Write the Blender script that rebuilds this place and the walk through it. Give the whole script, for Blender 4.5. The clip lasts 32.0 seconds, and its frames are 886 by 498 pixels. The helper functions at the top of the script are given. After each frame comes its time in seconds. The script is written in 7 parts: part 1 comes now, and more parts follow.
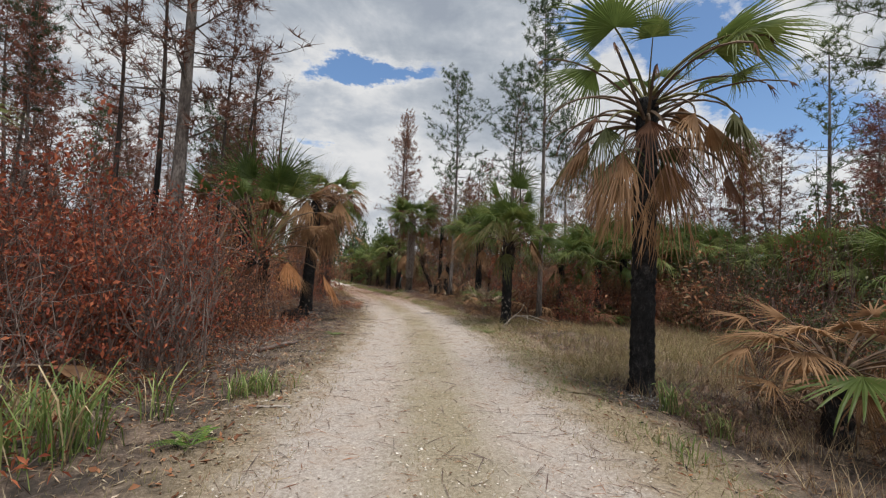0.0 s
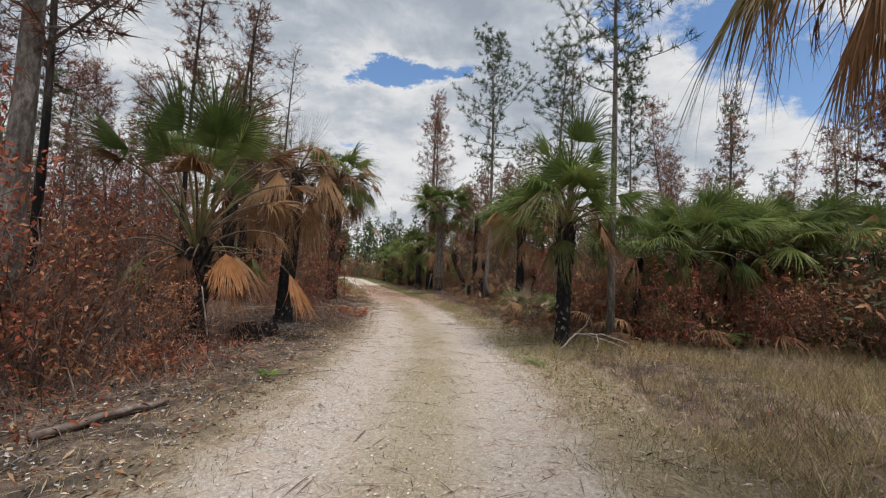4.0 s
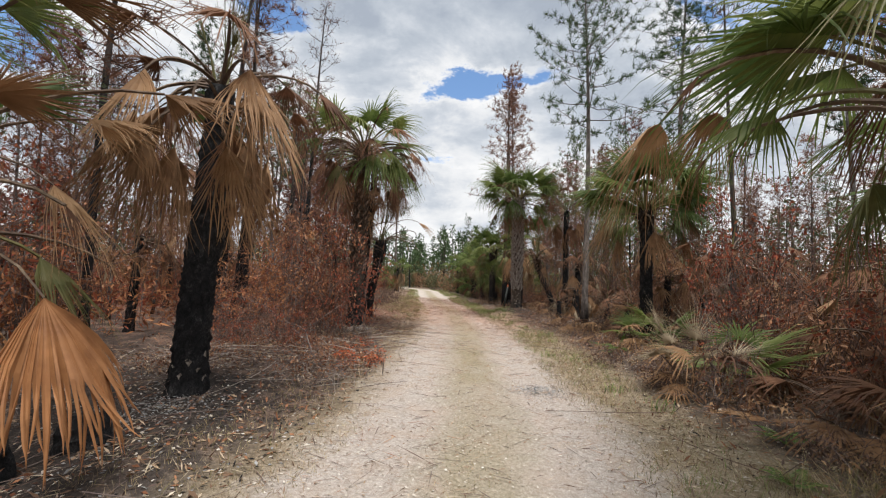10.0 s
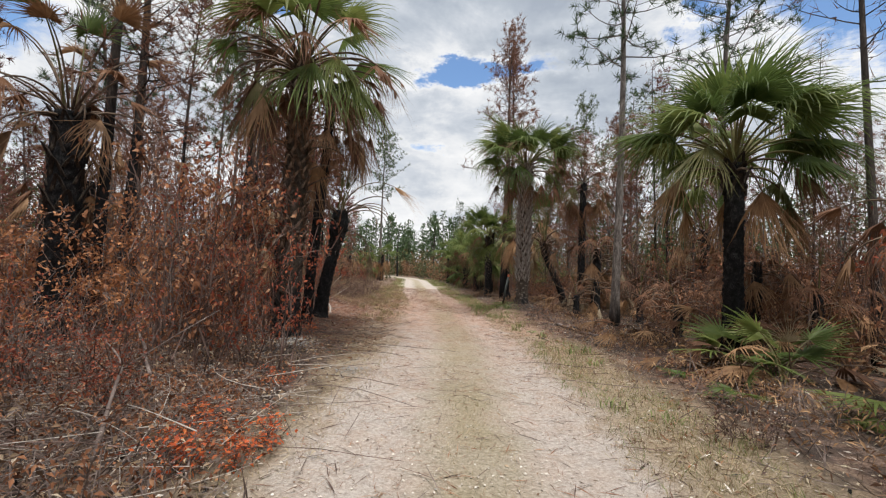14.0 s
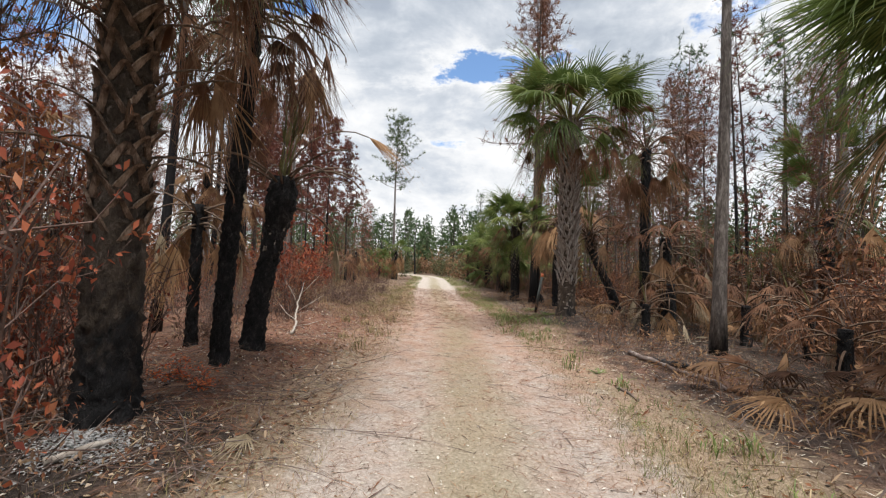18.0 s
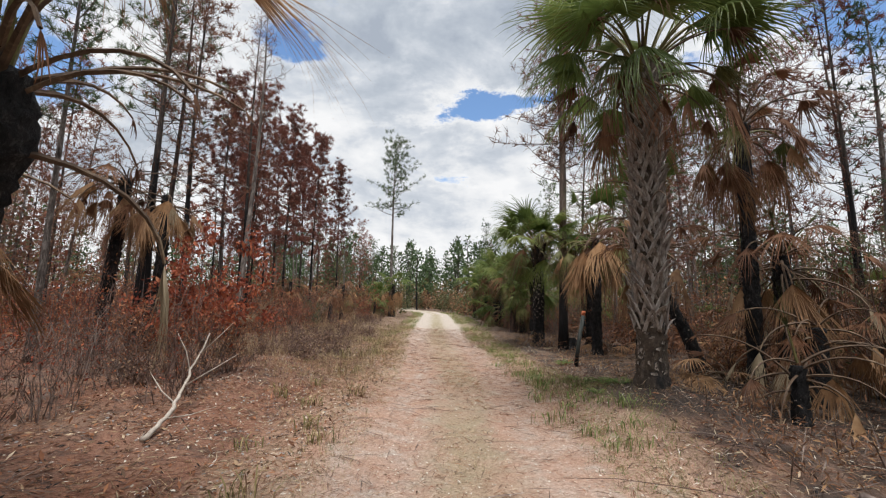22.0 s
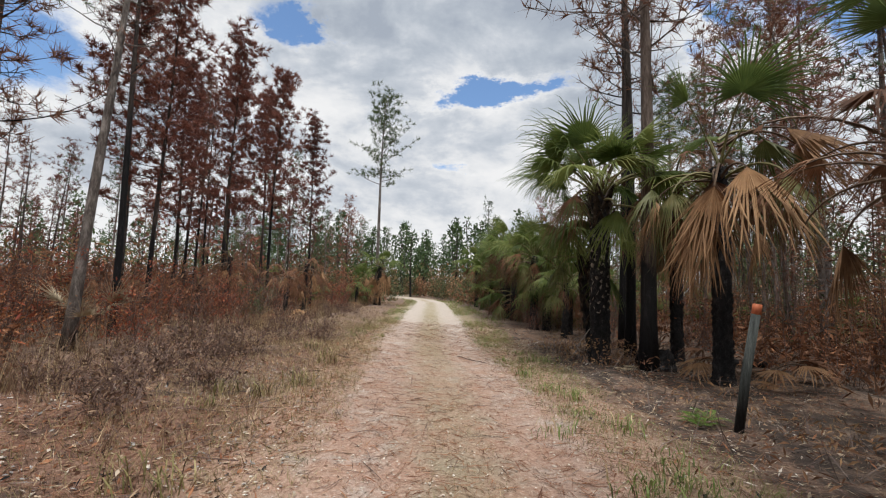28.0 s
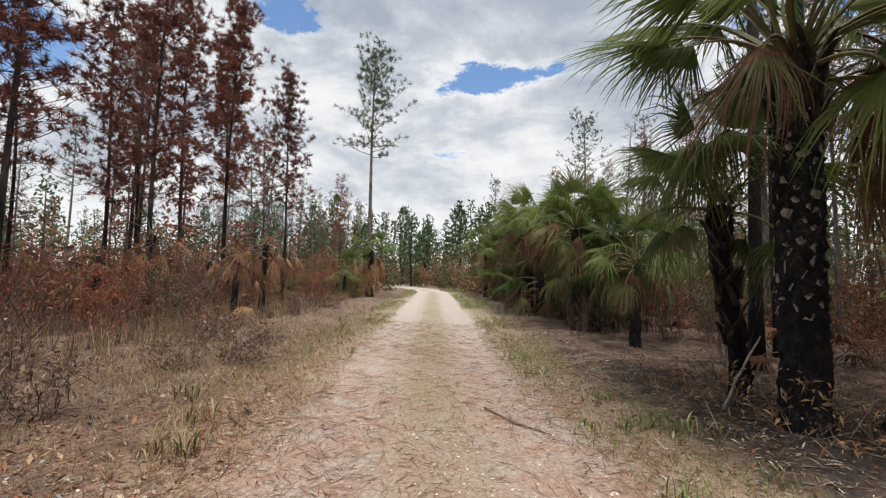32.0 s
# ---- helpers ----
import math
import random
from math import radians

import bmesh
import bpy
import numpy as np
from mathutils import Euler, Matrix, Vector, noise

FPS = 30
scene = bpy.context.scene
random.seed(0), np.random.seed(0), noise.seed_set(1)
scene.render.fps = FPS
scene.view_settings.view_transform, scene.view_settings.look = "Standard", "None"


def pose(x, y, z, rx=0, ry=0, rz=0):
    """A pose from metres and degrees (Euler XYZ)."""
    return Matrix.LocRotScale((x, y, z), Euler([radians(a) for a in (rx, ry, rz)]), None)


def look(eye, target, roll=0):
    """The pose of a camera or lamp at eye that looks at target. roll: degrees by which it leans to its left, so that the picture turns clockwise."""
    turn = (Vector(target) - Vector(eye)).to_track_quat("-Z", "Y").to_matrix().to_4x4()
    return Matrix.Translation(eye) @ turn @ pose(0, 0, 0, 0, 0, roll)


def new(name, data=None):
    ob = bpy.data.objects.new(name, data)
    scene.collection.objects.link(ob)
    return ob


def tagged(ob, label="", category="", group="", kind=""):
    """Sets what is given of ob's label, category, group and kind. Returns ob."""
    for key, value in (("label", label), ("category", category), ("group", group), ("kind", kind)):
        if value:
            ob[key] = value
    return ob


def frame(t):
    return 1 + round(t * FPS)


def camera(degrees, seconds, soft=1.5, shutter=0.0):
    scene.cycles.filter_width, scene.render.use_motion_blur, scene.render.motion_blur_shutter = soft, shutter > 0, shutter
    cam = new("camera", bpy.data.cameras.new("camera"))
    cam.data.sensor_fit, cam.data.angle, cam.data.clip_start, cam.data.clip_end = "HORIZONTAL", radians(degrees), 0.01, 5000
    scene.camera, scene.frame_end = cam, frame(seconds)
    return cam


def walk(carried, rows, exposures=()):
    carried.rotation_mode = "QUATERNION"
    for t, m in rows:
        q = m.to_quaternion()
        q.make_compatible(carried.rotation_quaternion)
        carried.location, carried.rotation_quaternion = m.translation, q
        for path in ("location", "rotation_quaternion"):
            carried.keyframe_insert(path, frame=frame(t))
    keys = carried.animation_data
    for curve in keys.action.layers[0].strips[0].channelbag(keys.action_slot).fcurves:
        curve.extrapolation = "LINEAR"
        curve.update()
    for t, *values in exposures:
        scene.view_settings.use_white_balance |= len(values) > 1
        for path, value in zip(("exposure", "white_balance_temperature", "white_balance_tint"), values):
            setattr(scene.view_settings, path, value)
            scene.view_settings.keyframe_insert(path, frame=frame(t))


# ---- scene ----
cam = camera(92.6, 32.0, soft=1.2)
METRES, EYE, TILT, LEAN, TURN = 34.9, 1.5, 0.0, 0.0, 0.0
ROWS = [
    (0.0, 0.0, 0.0, 0.0, -0.19, 3.73, -2.96),
    (0.5, 0.0001, 0.0163, 0.0005, -0.64, 3.4, -2.96),
    (1.0, 0.0009, 0.0323, 0.0003, -0.79, 3.18, -2.76),
    (1.5, -0.0002, 0.0482, -0.0002, -0.64, 3.09, -2.49),
    (2.0, 0.0001, 0.0639, 0.0001, 0.03, 3.02, -2.4),
    (2.5, 0.0022, 0.0797, 0.0003, 1.13, 2.96, -2.58),
    (3.0, 0.0041, 0.0951, 0.0002, 2.48, 2.87, -2.84),
    (3.5, 0.0076, 0.1103, -0.0002, 3.94, 2.99, -2.99),
    (5.5, 0.0121, 0.1702, 0.0008, 7.98, 4.26, -1.67),
    (6.0, 0.0125, 0.1861, 0.0009, 8.74, 4.17, -1.7),
    (6.5, 0.0126, 0.2014, 0.0013, 9.75, 3.93, -1.91),
    (7.0, 0.011, 0.2178, 0.0015, 11.12, 3.74, -2.06),
    (7.5, 0.0101, 0.2332, 0.0014, 12.71, 3.56, -2.15),
    (8.0, 0.008, 0.2481, 0.001, 14.1, 3.56, -2.19),
    (8.5, 0.0057, 0.2632, 0.0019, 15.28, 3.55, -2.17),
    (9.0, 0.0037, 0.278, 0.0022, 15.96, 3.65, -2.18),
    (9.5, -0.0, 0.292, 0.0017, 16.26, 3.91, -2.19),
    (10.0, -0.0034, 0.3047, 0.0017, 16.13, 4.24, -2.11),
    (10.5, -0.0069, 0.3193, 0.0025, 15.66, 4.58, -2.04),
    (11.0, -0.0117, 0.3337, 0.003, 15.01, 4.78, -2.01),
    (11.5, -0.0158, 0.3486, 0.0025, 14.28, 4.74, -2.01),
    (12.0, -0.0205, 0.3638, 0.002, 13.78, 4.45, -1.92),
    (12.5, -0.025, 0.3782, 0.0024, 13.6, 3.98, -1.87),
    (13.0, -0.0273, 0.3937, 0.0021, 13.82, 3.5, -1.98),
    (13.5, -0.0308, 0.4091, 0.0014, 14.26, 3.08, -2.28),
    (14.0, -0.0329, 0.4244, 0.0008, 14.86, 2.79, -2.57),
    (14.5, -0.0351, 0.4402, 0.0009, 15.46, 2.75, -2.79),
    (15.0, -0.0383, 0.4562, 0.0013, 16.09, 2.67, -2.81),
    (15.5, -0.0403, 0.4721, 0.0012, 16.84, 2.56, -2.68),
    (17.5, -0.0534, 0.5292, 0.0035, 18.35, 1.92, -1.95),
    (18.0, -0.0576, 0.5436, 0.0032, 17.79, 2.21, -2.06),
    (18.5, -0.0627, 0.5583, 0.0026, 17.24, 2.73, -2.02),
    (19.0, -0.0674, 0.5733, 0.0034, 16.96, 3.45, -1.8),
    (19.5, -0.0716, 0.5882, 0.0037, 17.08, 4.41, -1.57),
    (20.0, -0.0772, 0.6039, 0.0034, 17.39, 5.51, -1.35),
    (20.5, -0.081, 0.6195, 0.0038, 17.79, 6.48, -1.28),
    (21.0, -0.0841, 0.6338, 0.0041, 18.14, 7.05, -1.31),
    (21.5, -0.0887, 0.6485, 0.0047, 18.32, 7.09, -1.37),
    (22.0, -0.0929, 0.6642, 0.0041, 18.42, 6.81, -1.41),
    (22.5, -0.0982, 0.6792, 0.0033, 18.38, 6.4, -1.48),
    (23.0, -0.1023, 0.6943, 0.0035, 18.47, 6.04, -1.65),
    (23.5, -0.1059, 0.7095, 0.0036, 18.67, 5.98, -1.79),
    (24.0, -0.1104, 0.7238, 0.0032, 18.8, 6.04, -1.75),
    (24.5, -0.1149, 0.7384, 0.0035, 18.94, 6.05, -1.69),
    (25.0, -0.1209, 0.7527, 0.0031, 19.02, 5.8, -1.53),
    (25.5, -0.1258, 0.7672, 0.0028, 19.16, 5.42, -1.46),
    (27.5, -0.1432, 0.823, -0.0003, 18.64, 5.12, -1.79),
    (28.0, -0.1482, 0.8376, 0.0002, 18.04, 5.15, -1.98),
    (28.5, -0.1529, 0.8537, 0.0004, 17.69, 5.18, -2.15),
    (29.0, -0.1587, 0.8704, -0.0003, 17.74, 5.17, -2.2),
    (29.5, -0.1636, 0.8866, -0.0006, 18.08, 5.07, -2.16),
    (30.0, -0.1692, 0.9029, -0.0011, 18.51, 4.84, -2.01),
    (30.5, -0.1754, 0.9191, -0.0012, 18.8, 4.47, -1.83),
    (31.0, -0.1808, 0.9361, -0.0013, 18.81, 4.08, -1.72),
    (31.5, -0.1875, 0.9527, -0.0015, 18.65, 3.74, -1.47),
    (32.0, -0.1931, 0.9692, -0.0023, 18.41, 3.63, -1.17),
]
walk(cam, [(t, pose(0, 0, EYE, TILT, LEAN, TURN) @ pose(METRES * x, METRES * y, METRES * z, 90 + pitch, roll, yaw)) for t, x, y, z, yaw, pitch, roll in ROWS],
     exposures=((0.0, -0.27), (7.0, -0.10), (10.0, 0.07), (14.0, 0.05), (18.0, 0.18), (22.0, 0.05), (25.0, 0.07), (28.0, -0.05), (32.0, 0.02)))

# ---- world, sun and exposure ----
def maths(nt, op, a, b=None, c=None, clamp=False):
    n = nt.nodes.new("ShaderNodeMath")
    n.operation, n.use_clamp = op, clamp
    for i, v in enumerate((a, b, c)):
        if v is None:
            continue
        if isinstance(v, (int, float)):
            n.inputs[i].default_value = v
        else:
            nt.links.new(v, n.inputs[i])
    return n.outputs[0]


def ramp(nt, fac, stops, interp="LINEAR"):
    n = nt.nodes.new("ShaderNodeValToRGB")
    n.color_ramp.interpolation = interp
    els = n.color_ramp.elements
    while len(els) < len(stops):
        els.new(0.5)
    for e, (p, c) in zip(els, stops):
        e.position = p
        e.color = (c, c, c, 1) if isinstance(c, (int, float)) else (*c, 1)
    nt.links.new(fac, n.inputs[0])
    return n.outputs[0]


def mixc(nt, fac, a, b, blend="MIX"):
    n = nt.nodes.new("ShaderNodeMix")
    n.data_type, n.blend_type = "RGBA", blend
    for i, v in ((0, fac), (6, a), (7, b)):
        if isinstance(v, (int, float)):
            n.inputs[i].default_value = v
        elif isinstance(v, tuple):
            n.inputs[i].default_value = (*v, 1)
        else:
            nt.links.new(v, n.inputs[i])
    return n.outputs[2]


def noise_tex(nt, vec, scale, detail=3.0, rough=0.55, dist=0.0):
    n = nt.nodes.new("ShaderNodeTexNoise")
    n.inputs["Scale"].default_value = scale
    n.inputs["Detail"].default_value = detail
    n.inputs["Roughness"].default_value = rough
    n.inputs["Distortion"].default_value = dist
    if vec is not None:
        nt.links.new(vec, n.inputs["Vector"])
    return n.outputs[0]


SUN_ELEV, SUN_AZ = 73.0, 155.0      # degrees; azimuth clockwise from +y

world = bpy.data.worlds.new("sky")
scene.world = world
world.use_nodes = True
wt = world.node_tree
wt.nodes.clear()
sky = wt.nodes.new("ShaderNodeTexSky")
sky.sky_type, sky.sun_disc = "NISHITA", False
sky.sun_elevation, sky.sun_rotation = radians(SUN_ELEV), radians(SUN_AZ)
sky.ozone_density = 2.0
tc = wt.nodes.new("ShaderNodeTexCoord")
sep = wt.nodes.new("ShaderNodeSeparateXYZ")
wt.links.new(tc.outputs["Generated"], sep.inputs[0])
up = maths(wt, "ADD", maths(wt, "MAXIMUM", sep.outputs[2], 0.0), 0.15)
px = maths(wt, "DIVIDE", sep.outputs[0], up)
py = maths(wt, "DIVIDE", sep.outputs[1], up)
comb = wt.nodes.new("ShaderNodeCombineXYZ")
wt.links.new(px, comb.inputs[0])
wt.links.new(py, comb.inputs[1])
plane = comb.outputs[0]
warp = wt.nodes.new("ShaderNodeTexNoise")
warp.inputs["Scale"].default_value, warp.inputs["Detail"].default_value, warp.inputs["Roughness"].default_value = 3.6, 9.0, 0.7
wt.links.new(plane, warp.inputs["Vector"])
wsep = wt.nodes.new("ShaderNodeSeparateColor")
wt.links.new(warp.outputs["Color"], wsep.inputs[0])
gx0 = maths(wt, "ADD", px, maths(wt, "MULTIPLY", maths(wt, "SUBTRACT", wsep.outputs[0], 0.5), 0.8))
gy0 = maths(wt, "ADD", py, maths(wt, "MULTIPLY", maths(wt, "SUBTRACT", wsep.outputs[1], 0.5), 0.5))
big = noise_tex(wt, plane, 1.5, 5, 0.55, 0.2)
fine = noise_tex(wt, tc.outputs["Generated"], 9.0, 8, 0.65, 0.2)
cover = maths(wt, "ADD", maths(wt, "MULTIPLY", big, 0.7), maths(wt, "MULTIPLY", fine, 0.42))
# openings in the cloud deck where blue sky shows: place on the deck, half width, half depth, strength
GAPS = ((-0.36, 1.52, 0.27, 0.075, 0.46), (-0.86, 1.02, 0.09, 0.12, 0.34), (-0.68, 2.15, 0.09, 0.10, 0.22),
        (0.72, 1.26, 0.30, 0.16, 0.34), (0.98, 1.50, 0.34, 0.16, 0.36), (1.55, 1.55, 0.5, 0.4, 0.30), (-1.75, 0.75, 0.5, 0.35, 0.34),
        (0.38, 1.3, 0.08, 0.22, 0.20), (1.5, -1.2, 0.6, 0.4, 0.3), (-1.2, -1.6, 0.5, 0.5, 0.3), (0.2, -0.4, 0.3, 0.2, 0.2))
for gx, gy, sx, sy, k in GAPS:
    ax = maths(wt, "POWER", maths(wt, "DIVIDE", maths(wt, "SUBTRACT", gx0, gx), sx), 2.0)
    ay = maths(wt, "POWER", maths(wt, "DIVIDE", maths(wt, "SUBTRACT", gy0, gy), sy), 2.0)
    gauss = maths(wt, "EXPONENT", maths(wt, "MULTIPLY", maths(wt, "ADD", ax, ay), -1.0))
    cover = maths(wt, "SUBTRACT", cover, maths(wt, "MULTIPLY", gauss, k))
mask = ramp(wt, cover, ((0.27, 0.0), (0.34, 0.55), (0.42, 1.0)))
stretch = wt.nodes.new("ShaderNodeMapping")
stretch.inputs["Scale"].default_value = (1.0, 1.0, 2.1)
wt.links.new(tc.outputs["Generated"], stretch.inputs[0])
puffs = noise_tex(wt, stretch.outputs[0], 3.0, 12, 0.58, 0.35)
lumpy = noise_tex(wt, stretch.outputs[0], 8.5, 8, 0.6, 0.2)
shade = maths(wt, "ADD", maths(wt, "MULTIPLY", puffs, 0.75), maths(wt, "MULTIPLY", lumpy, 0.25))
shade = maths(wt, "ADD", shade, maths(wt, "MULTIPLY", maths(wt, "SUBTRACT", 0.42, sep.outputs[2]), 0.20))     # low clouds show their sunlit sides
edge = ramp(wt, cover, ((0.36, 1.0), (0.60, 0.0)))
shade = maths(wt, "ADD", shade, maths(wt, "MULTIPLY", edge, 0.13))
cloud = ramp(wt, shade, ((0.37, (0.40, 0.45, 0.53)), (0.45, (0.50, 0.55, 0.62)), (0.51, (0.62, 0.66, 0.72)), (0.565, (0.78, 0.80, 0.83)), (0.65, (0.91, 0.915, 0.925))))
sat = wt.nodes.new("ShaderNodeHueSaturation")
sat.inputs["Saturation"].default_value = 1.1
wt.links.new(sky.outputs[0], sat.inputs["Color"])
blue = wt.nodes.new("ShaderNodeVectorMath")
blue.operation = "SCALE"
wt.links.new(sat.outputs[0], blue.inputs[0])
blue.inputs[3].default_value = 0.19
deck = mixc(wt, mask, blue.outputs[0], cloud)
bg = wt.nodes.new("ShaderNodeBackground")
wt.links.new(deck, bg.inputs[0])
bg.inputs[1].default_value = 1.0
wo = wt.nodes.new("ShaderNodeOutputWorld")
wt.links.new(bg.outputs[0], wo.inputs[0])

sun = new("sun", bpy.data.lights.new("sun", "SUN"))
sun.data.energy, sun.data.angle, sun.data.color = 4.4, radians(30), (1.0, 0.97, 0.925)
sd = Vector((math.sin(radians(SUN_AZ)) * math.cos(radians(SUN_ELEV)), math.cos(radians(SUN_AZ)) * math.cos(radians(SUN_ELEV)), math.sin(radians(SUN_ELEV))))
sun.matrix_world = look(sd * 60, (0, 0, 0))


# ---- materials ----
def material(name):
    m = bpy.data.materials.new(name)
    m.use_nodes = True
    nt = m.node_tree
    return m, nt, nt.nodes["Principled BSDF"], nt.nodes["Material Output"]


def bump(nt, bsdf, height, strength=0.5, dist=0.02):
    b = nt.nodes.new("ShaderNodeBump")
    b.inputs["Strength"].default_value = strength
    b.inputs["Distance"].default_value = dist
    nt.links.new(height, b.inputs["Height"])
    nt.links.new(b.outputs[0], bsdf.inputs["Normal"])


def leaf_mat(name, stops, rough=0.55, through_light=0.25, per_island=0.6, scale=6.0, gloss=0.3):
    """A thin leaf: colour runs over the stops by object, by blade and by a fine noise."""
    m, nt, bsdf, out = material(name)
    info = nt.nodes.new("ShaderNodeObjectInfo")
    geo = nt.nodes.new("ShaderNodeNewGeometry")
    co = nt.nodes.new("ShaderNodeTexCoord")
    n = noise_tex(nt, co.outputs["Object"], scale, 3)
    f = maths(nt, "ADD", maths(nt, "MULTIPLY", geo.outputs["Random Per Island"], per_island), maths(nt, "MULTIPLY", info.outputs["Random"], 0.85 - per_island))
    f = maths(nt, "ADD", f, maths(nt, "MULTIPLY", maths(nt, "SUBTRACT", n, 0.5), 0.6))
    f = maths(nt, "ADD", f, 0.08, clamp=True)
    col = ramp(nt, f, stops)
    nt.links.new(col, bsdf.inputs["Base Color"])
    bsdf.inputs["Roughness"].default_value = rough
    bsdf.inputs["Specular IOR Level"].default_value = gloss
    tr = nt.nodes.new("ShaderNodeBsdfTranslucent")
    nt.links.new(col, tr.inputs[0])
    mx = nt.nodes.new("ShaderNodeMixShader")
    mx.inputs[0].default_value = through_light
    nt.links.new(bsdf.outputs[0], mx.inputs[1])
    nt.links.new(tr.outputs[0], mx.inputs[2])
    nt.links.new(mx.outputs[0], out.inputs[0])
    return m


def bark_mat(name, stops, scale=8.0, stretch=0.25, rough=0.9, relief=0.03, char=None, char_top=2.0):
    """Bark from stretched noise; char gives the burnt colours of the lower trunk, with a ragged upper edge."""
    m, nt, bsdf, out = material(name)
    co = nt.nodes.new("ShaderNodeTexCoord")
    mp = nt.nodes.new("ShaderNodeMapping")
    mp.inputs["Scale"].default_value = (1, 1, stretch)
    nt.links.new(co.outputs["Object"], mp.inputs[0])
    n1 = noise_tex(nt, mp.outputs[0], scale, 5, 0.65, 0.4)
    n2 = noise_tex(nt, co.outputs["Object"], 1.3, 3)
    n4 = noise_tex(nt, mp.outputs[0], scale * 4.5, 4, 0.7, 0.6)
    n1 = maths(nt, "ADD", maths(nt, "MULTIPLY", n1, 0.6), maths(nt, "MULTIPLY", n4, 0.4))
    f = maths(nt, "ADD", maths(nt, "MULTIPLY", maths(nt, "SUBTRACT", n1, 0.5), 1.25), maths(nt, "MULTIPLY", n2, 0.3))
    f = maths(nt, "ADD", f, 0.36)
    col = ramp(nt, f, stops)
    if char:
        sp = nt.nodes.new("ShaderNodeSeparateXYZ")
        nt.links.new(co.outputs["Object"], sp.inputs[0])
        info = nt.nodes.new("ShaderNodeObjectInfo")
        lim = maths(nt, "MULTIPLY", maths(nt, "ADD", info.outputs["Random"], 0.35), char_top)
        n3 = noise_tex(nt, mp.outputs[0], 3.0, 4, 0.7)
        k = maths(nt, "SUBTRACT", maths(nt, "ADD", lim, maths(nt, "MULTIPLY", maths(nt, "SUBTRACT", n3, 0.5), 3.5)), sp.outputs[2])
        k = maths(nt, "MULTIPLY", k, 1.4, clamp=True)
        col = mixc(nt, k, col, ramp(nt, n1, char))
    nt.links.new(col, bsdf.inputs["Base Color"])
    bsdf.inputs["Roughness"].default_value = rough
    bsdf.inputs["Specular IOR Level"].default_value = 0.25
    bump(nt, bsdf, n1, 1.0, relief * 1.3)
    return m


CHAR = ((0.25, (0.006, 0.006, 0.007)), (0.55, (0.018, 0.017, 0.018)), (0.75, (0.06, 0.058, 0.06)))
M_CHAR = bark_mat("charred_bark", ((0.36, (0.006, 0.006, 0.007)), (0.56, (0.022, 0.021, 0.022)), (0.68, (0.075, 0.07, 0.07)), (0.80, (0.16, 0.15, 0.145))), 14, 0.6, 0.85, 0.05)
M_SCAR = bark_mat("pale_leaf_scar", ((0.35, (0.05, 0.042, 0.036)), (0.5, (0.20, 0.17, 0.145)), (0.68, (0.42, 0.37, 0.32))), 16, 0.6, 0.9, 0.01)
M_BOOT = bark_mat("palm_boot", ((0.3, (0.06, 0.048, 0.04)), (0.5, (0.24, 0.205, 0.18)), (0.68, (0.44, 0.41, 0.38))), 12, 0.3, 0.9, 0.012)
M_BOOT_BROWN = bark_mat("brown_boot", ((0.3, (0.03, 0.02, 0.015)), (0.5, (0.13, 0.085, 0.06)), (0.72, (0.34, 0.25, 0.19))), 10, 0.3, 0.9, 0.012)
M_BOOT_CHAR = bark_mat("scorched_boot", ((0.3, (0.012, 0.011, 0.011)), (0.6, (0.06, 0.045, 0.035)), (0.78, (0.24, 0.20, 0.16))), 9, 0.3, 0.9, 0.012)
M_PALMTRUNK = bark_mat("palm_trunk", ((0.3, (0.025, 0.018, 0.014)), (0.55, (0.085, 0.065, 0.05)), (0.75, (0.22, 0.18, 0.15))), 10, 0.5, 0.92, 0.025, CHAR, 0.9)
M_PALMTRUNK_BURNT = bark_mat("burnt_palm_trunk", ((0.3, (0.025, 0.018, 0.014)), (0.55, (0.085, 0.065, 0.05)), (0.75, (0.22, 0.18, 0.15))), 10, 0.5, 0.92, 0.05, ((0.35, (0.006, 0.006, 0.007)), (0.55, (0.02, 0.019, 0.02)), (0.72, (0.09, 0.085, 0.085))), 2.2)
M_PINE = bark_mat("pine_bark", ((0.3, (0.035, 0.028, 0.025)), (0.5, (0.14, 0.118, 0.105)), (0.68, (0.33, 0.29, 0.265))), 9, 0.3, 0.9, 0.05, CHAR, 0.9)
M_PINE_FOOT = bark_mat("pine_bark_burnt_foot", ((0.3, (0.03, 0.022, 0.019)), (0.5, (0.11, 0.08, 0.065)), (0.72, (0.25, 0.195, 0.165))), 7, 0.22, 0.9, 0.03, CHAR, 2.8)
M_PINE_BURNT = bark_mat("burnt_pine_bark", ((0.3, (0.02, 0.017, 0.015)), (0.55, (0.07, 0.055, 0.048)), (0.75, (0.19, 0.15, 0.125))), 7, 0.22, 0.9, 0.03, CHAR, 5.0)
M_TWIG = bark_mat("dead_twig", ((0.3, (0.075, 0.056, 0.050)), (0.55, (0.188, 0.144, 0.125)), (0.75, (0.413, 0.350, 0.312))), 5, 0.5, 0.9, 0.005)
M_TWIG_DARK = bark_mat("scorched_twig", ((0.3, (0.043, 0.030, 0.025)), (0.55, (0.139, 0.089, 0.073)), (0.75, (0.361, 0.265, 0.234))), 5, 0.5, 0.9, 0.005)
M_PALEWOOD = bark_mat("bleached_wood", ((0.3, (0.22, 0.18, 0.15)), (0.55, (0.42, 0.37, 0.32)), (0.75, (0.60, 0.55, 0.49))), 10, 0.4, 0.85, 0.006)
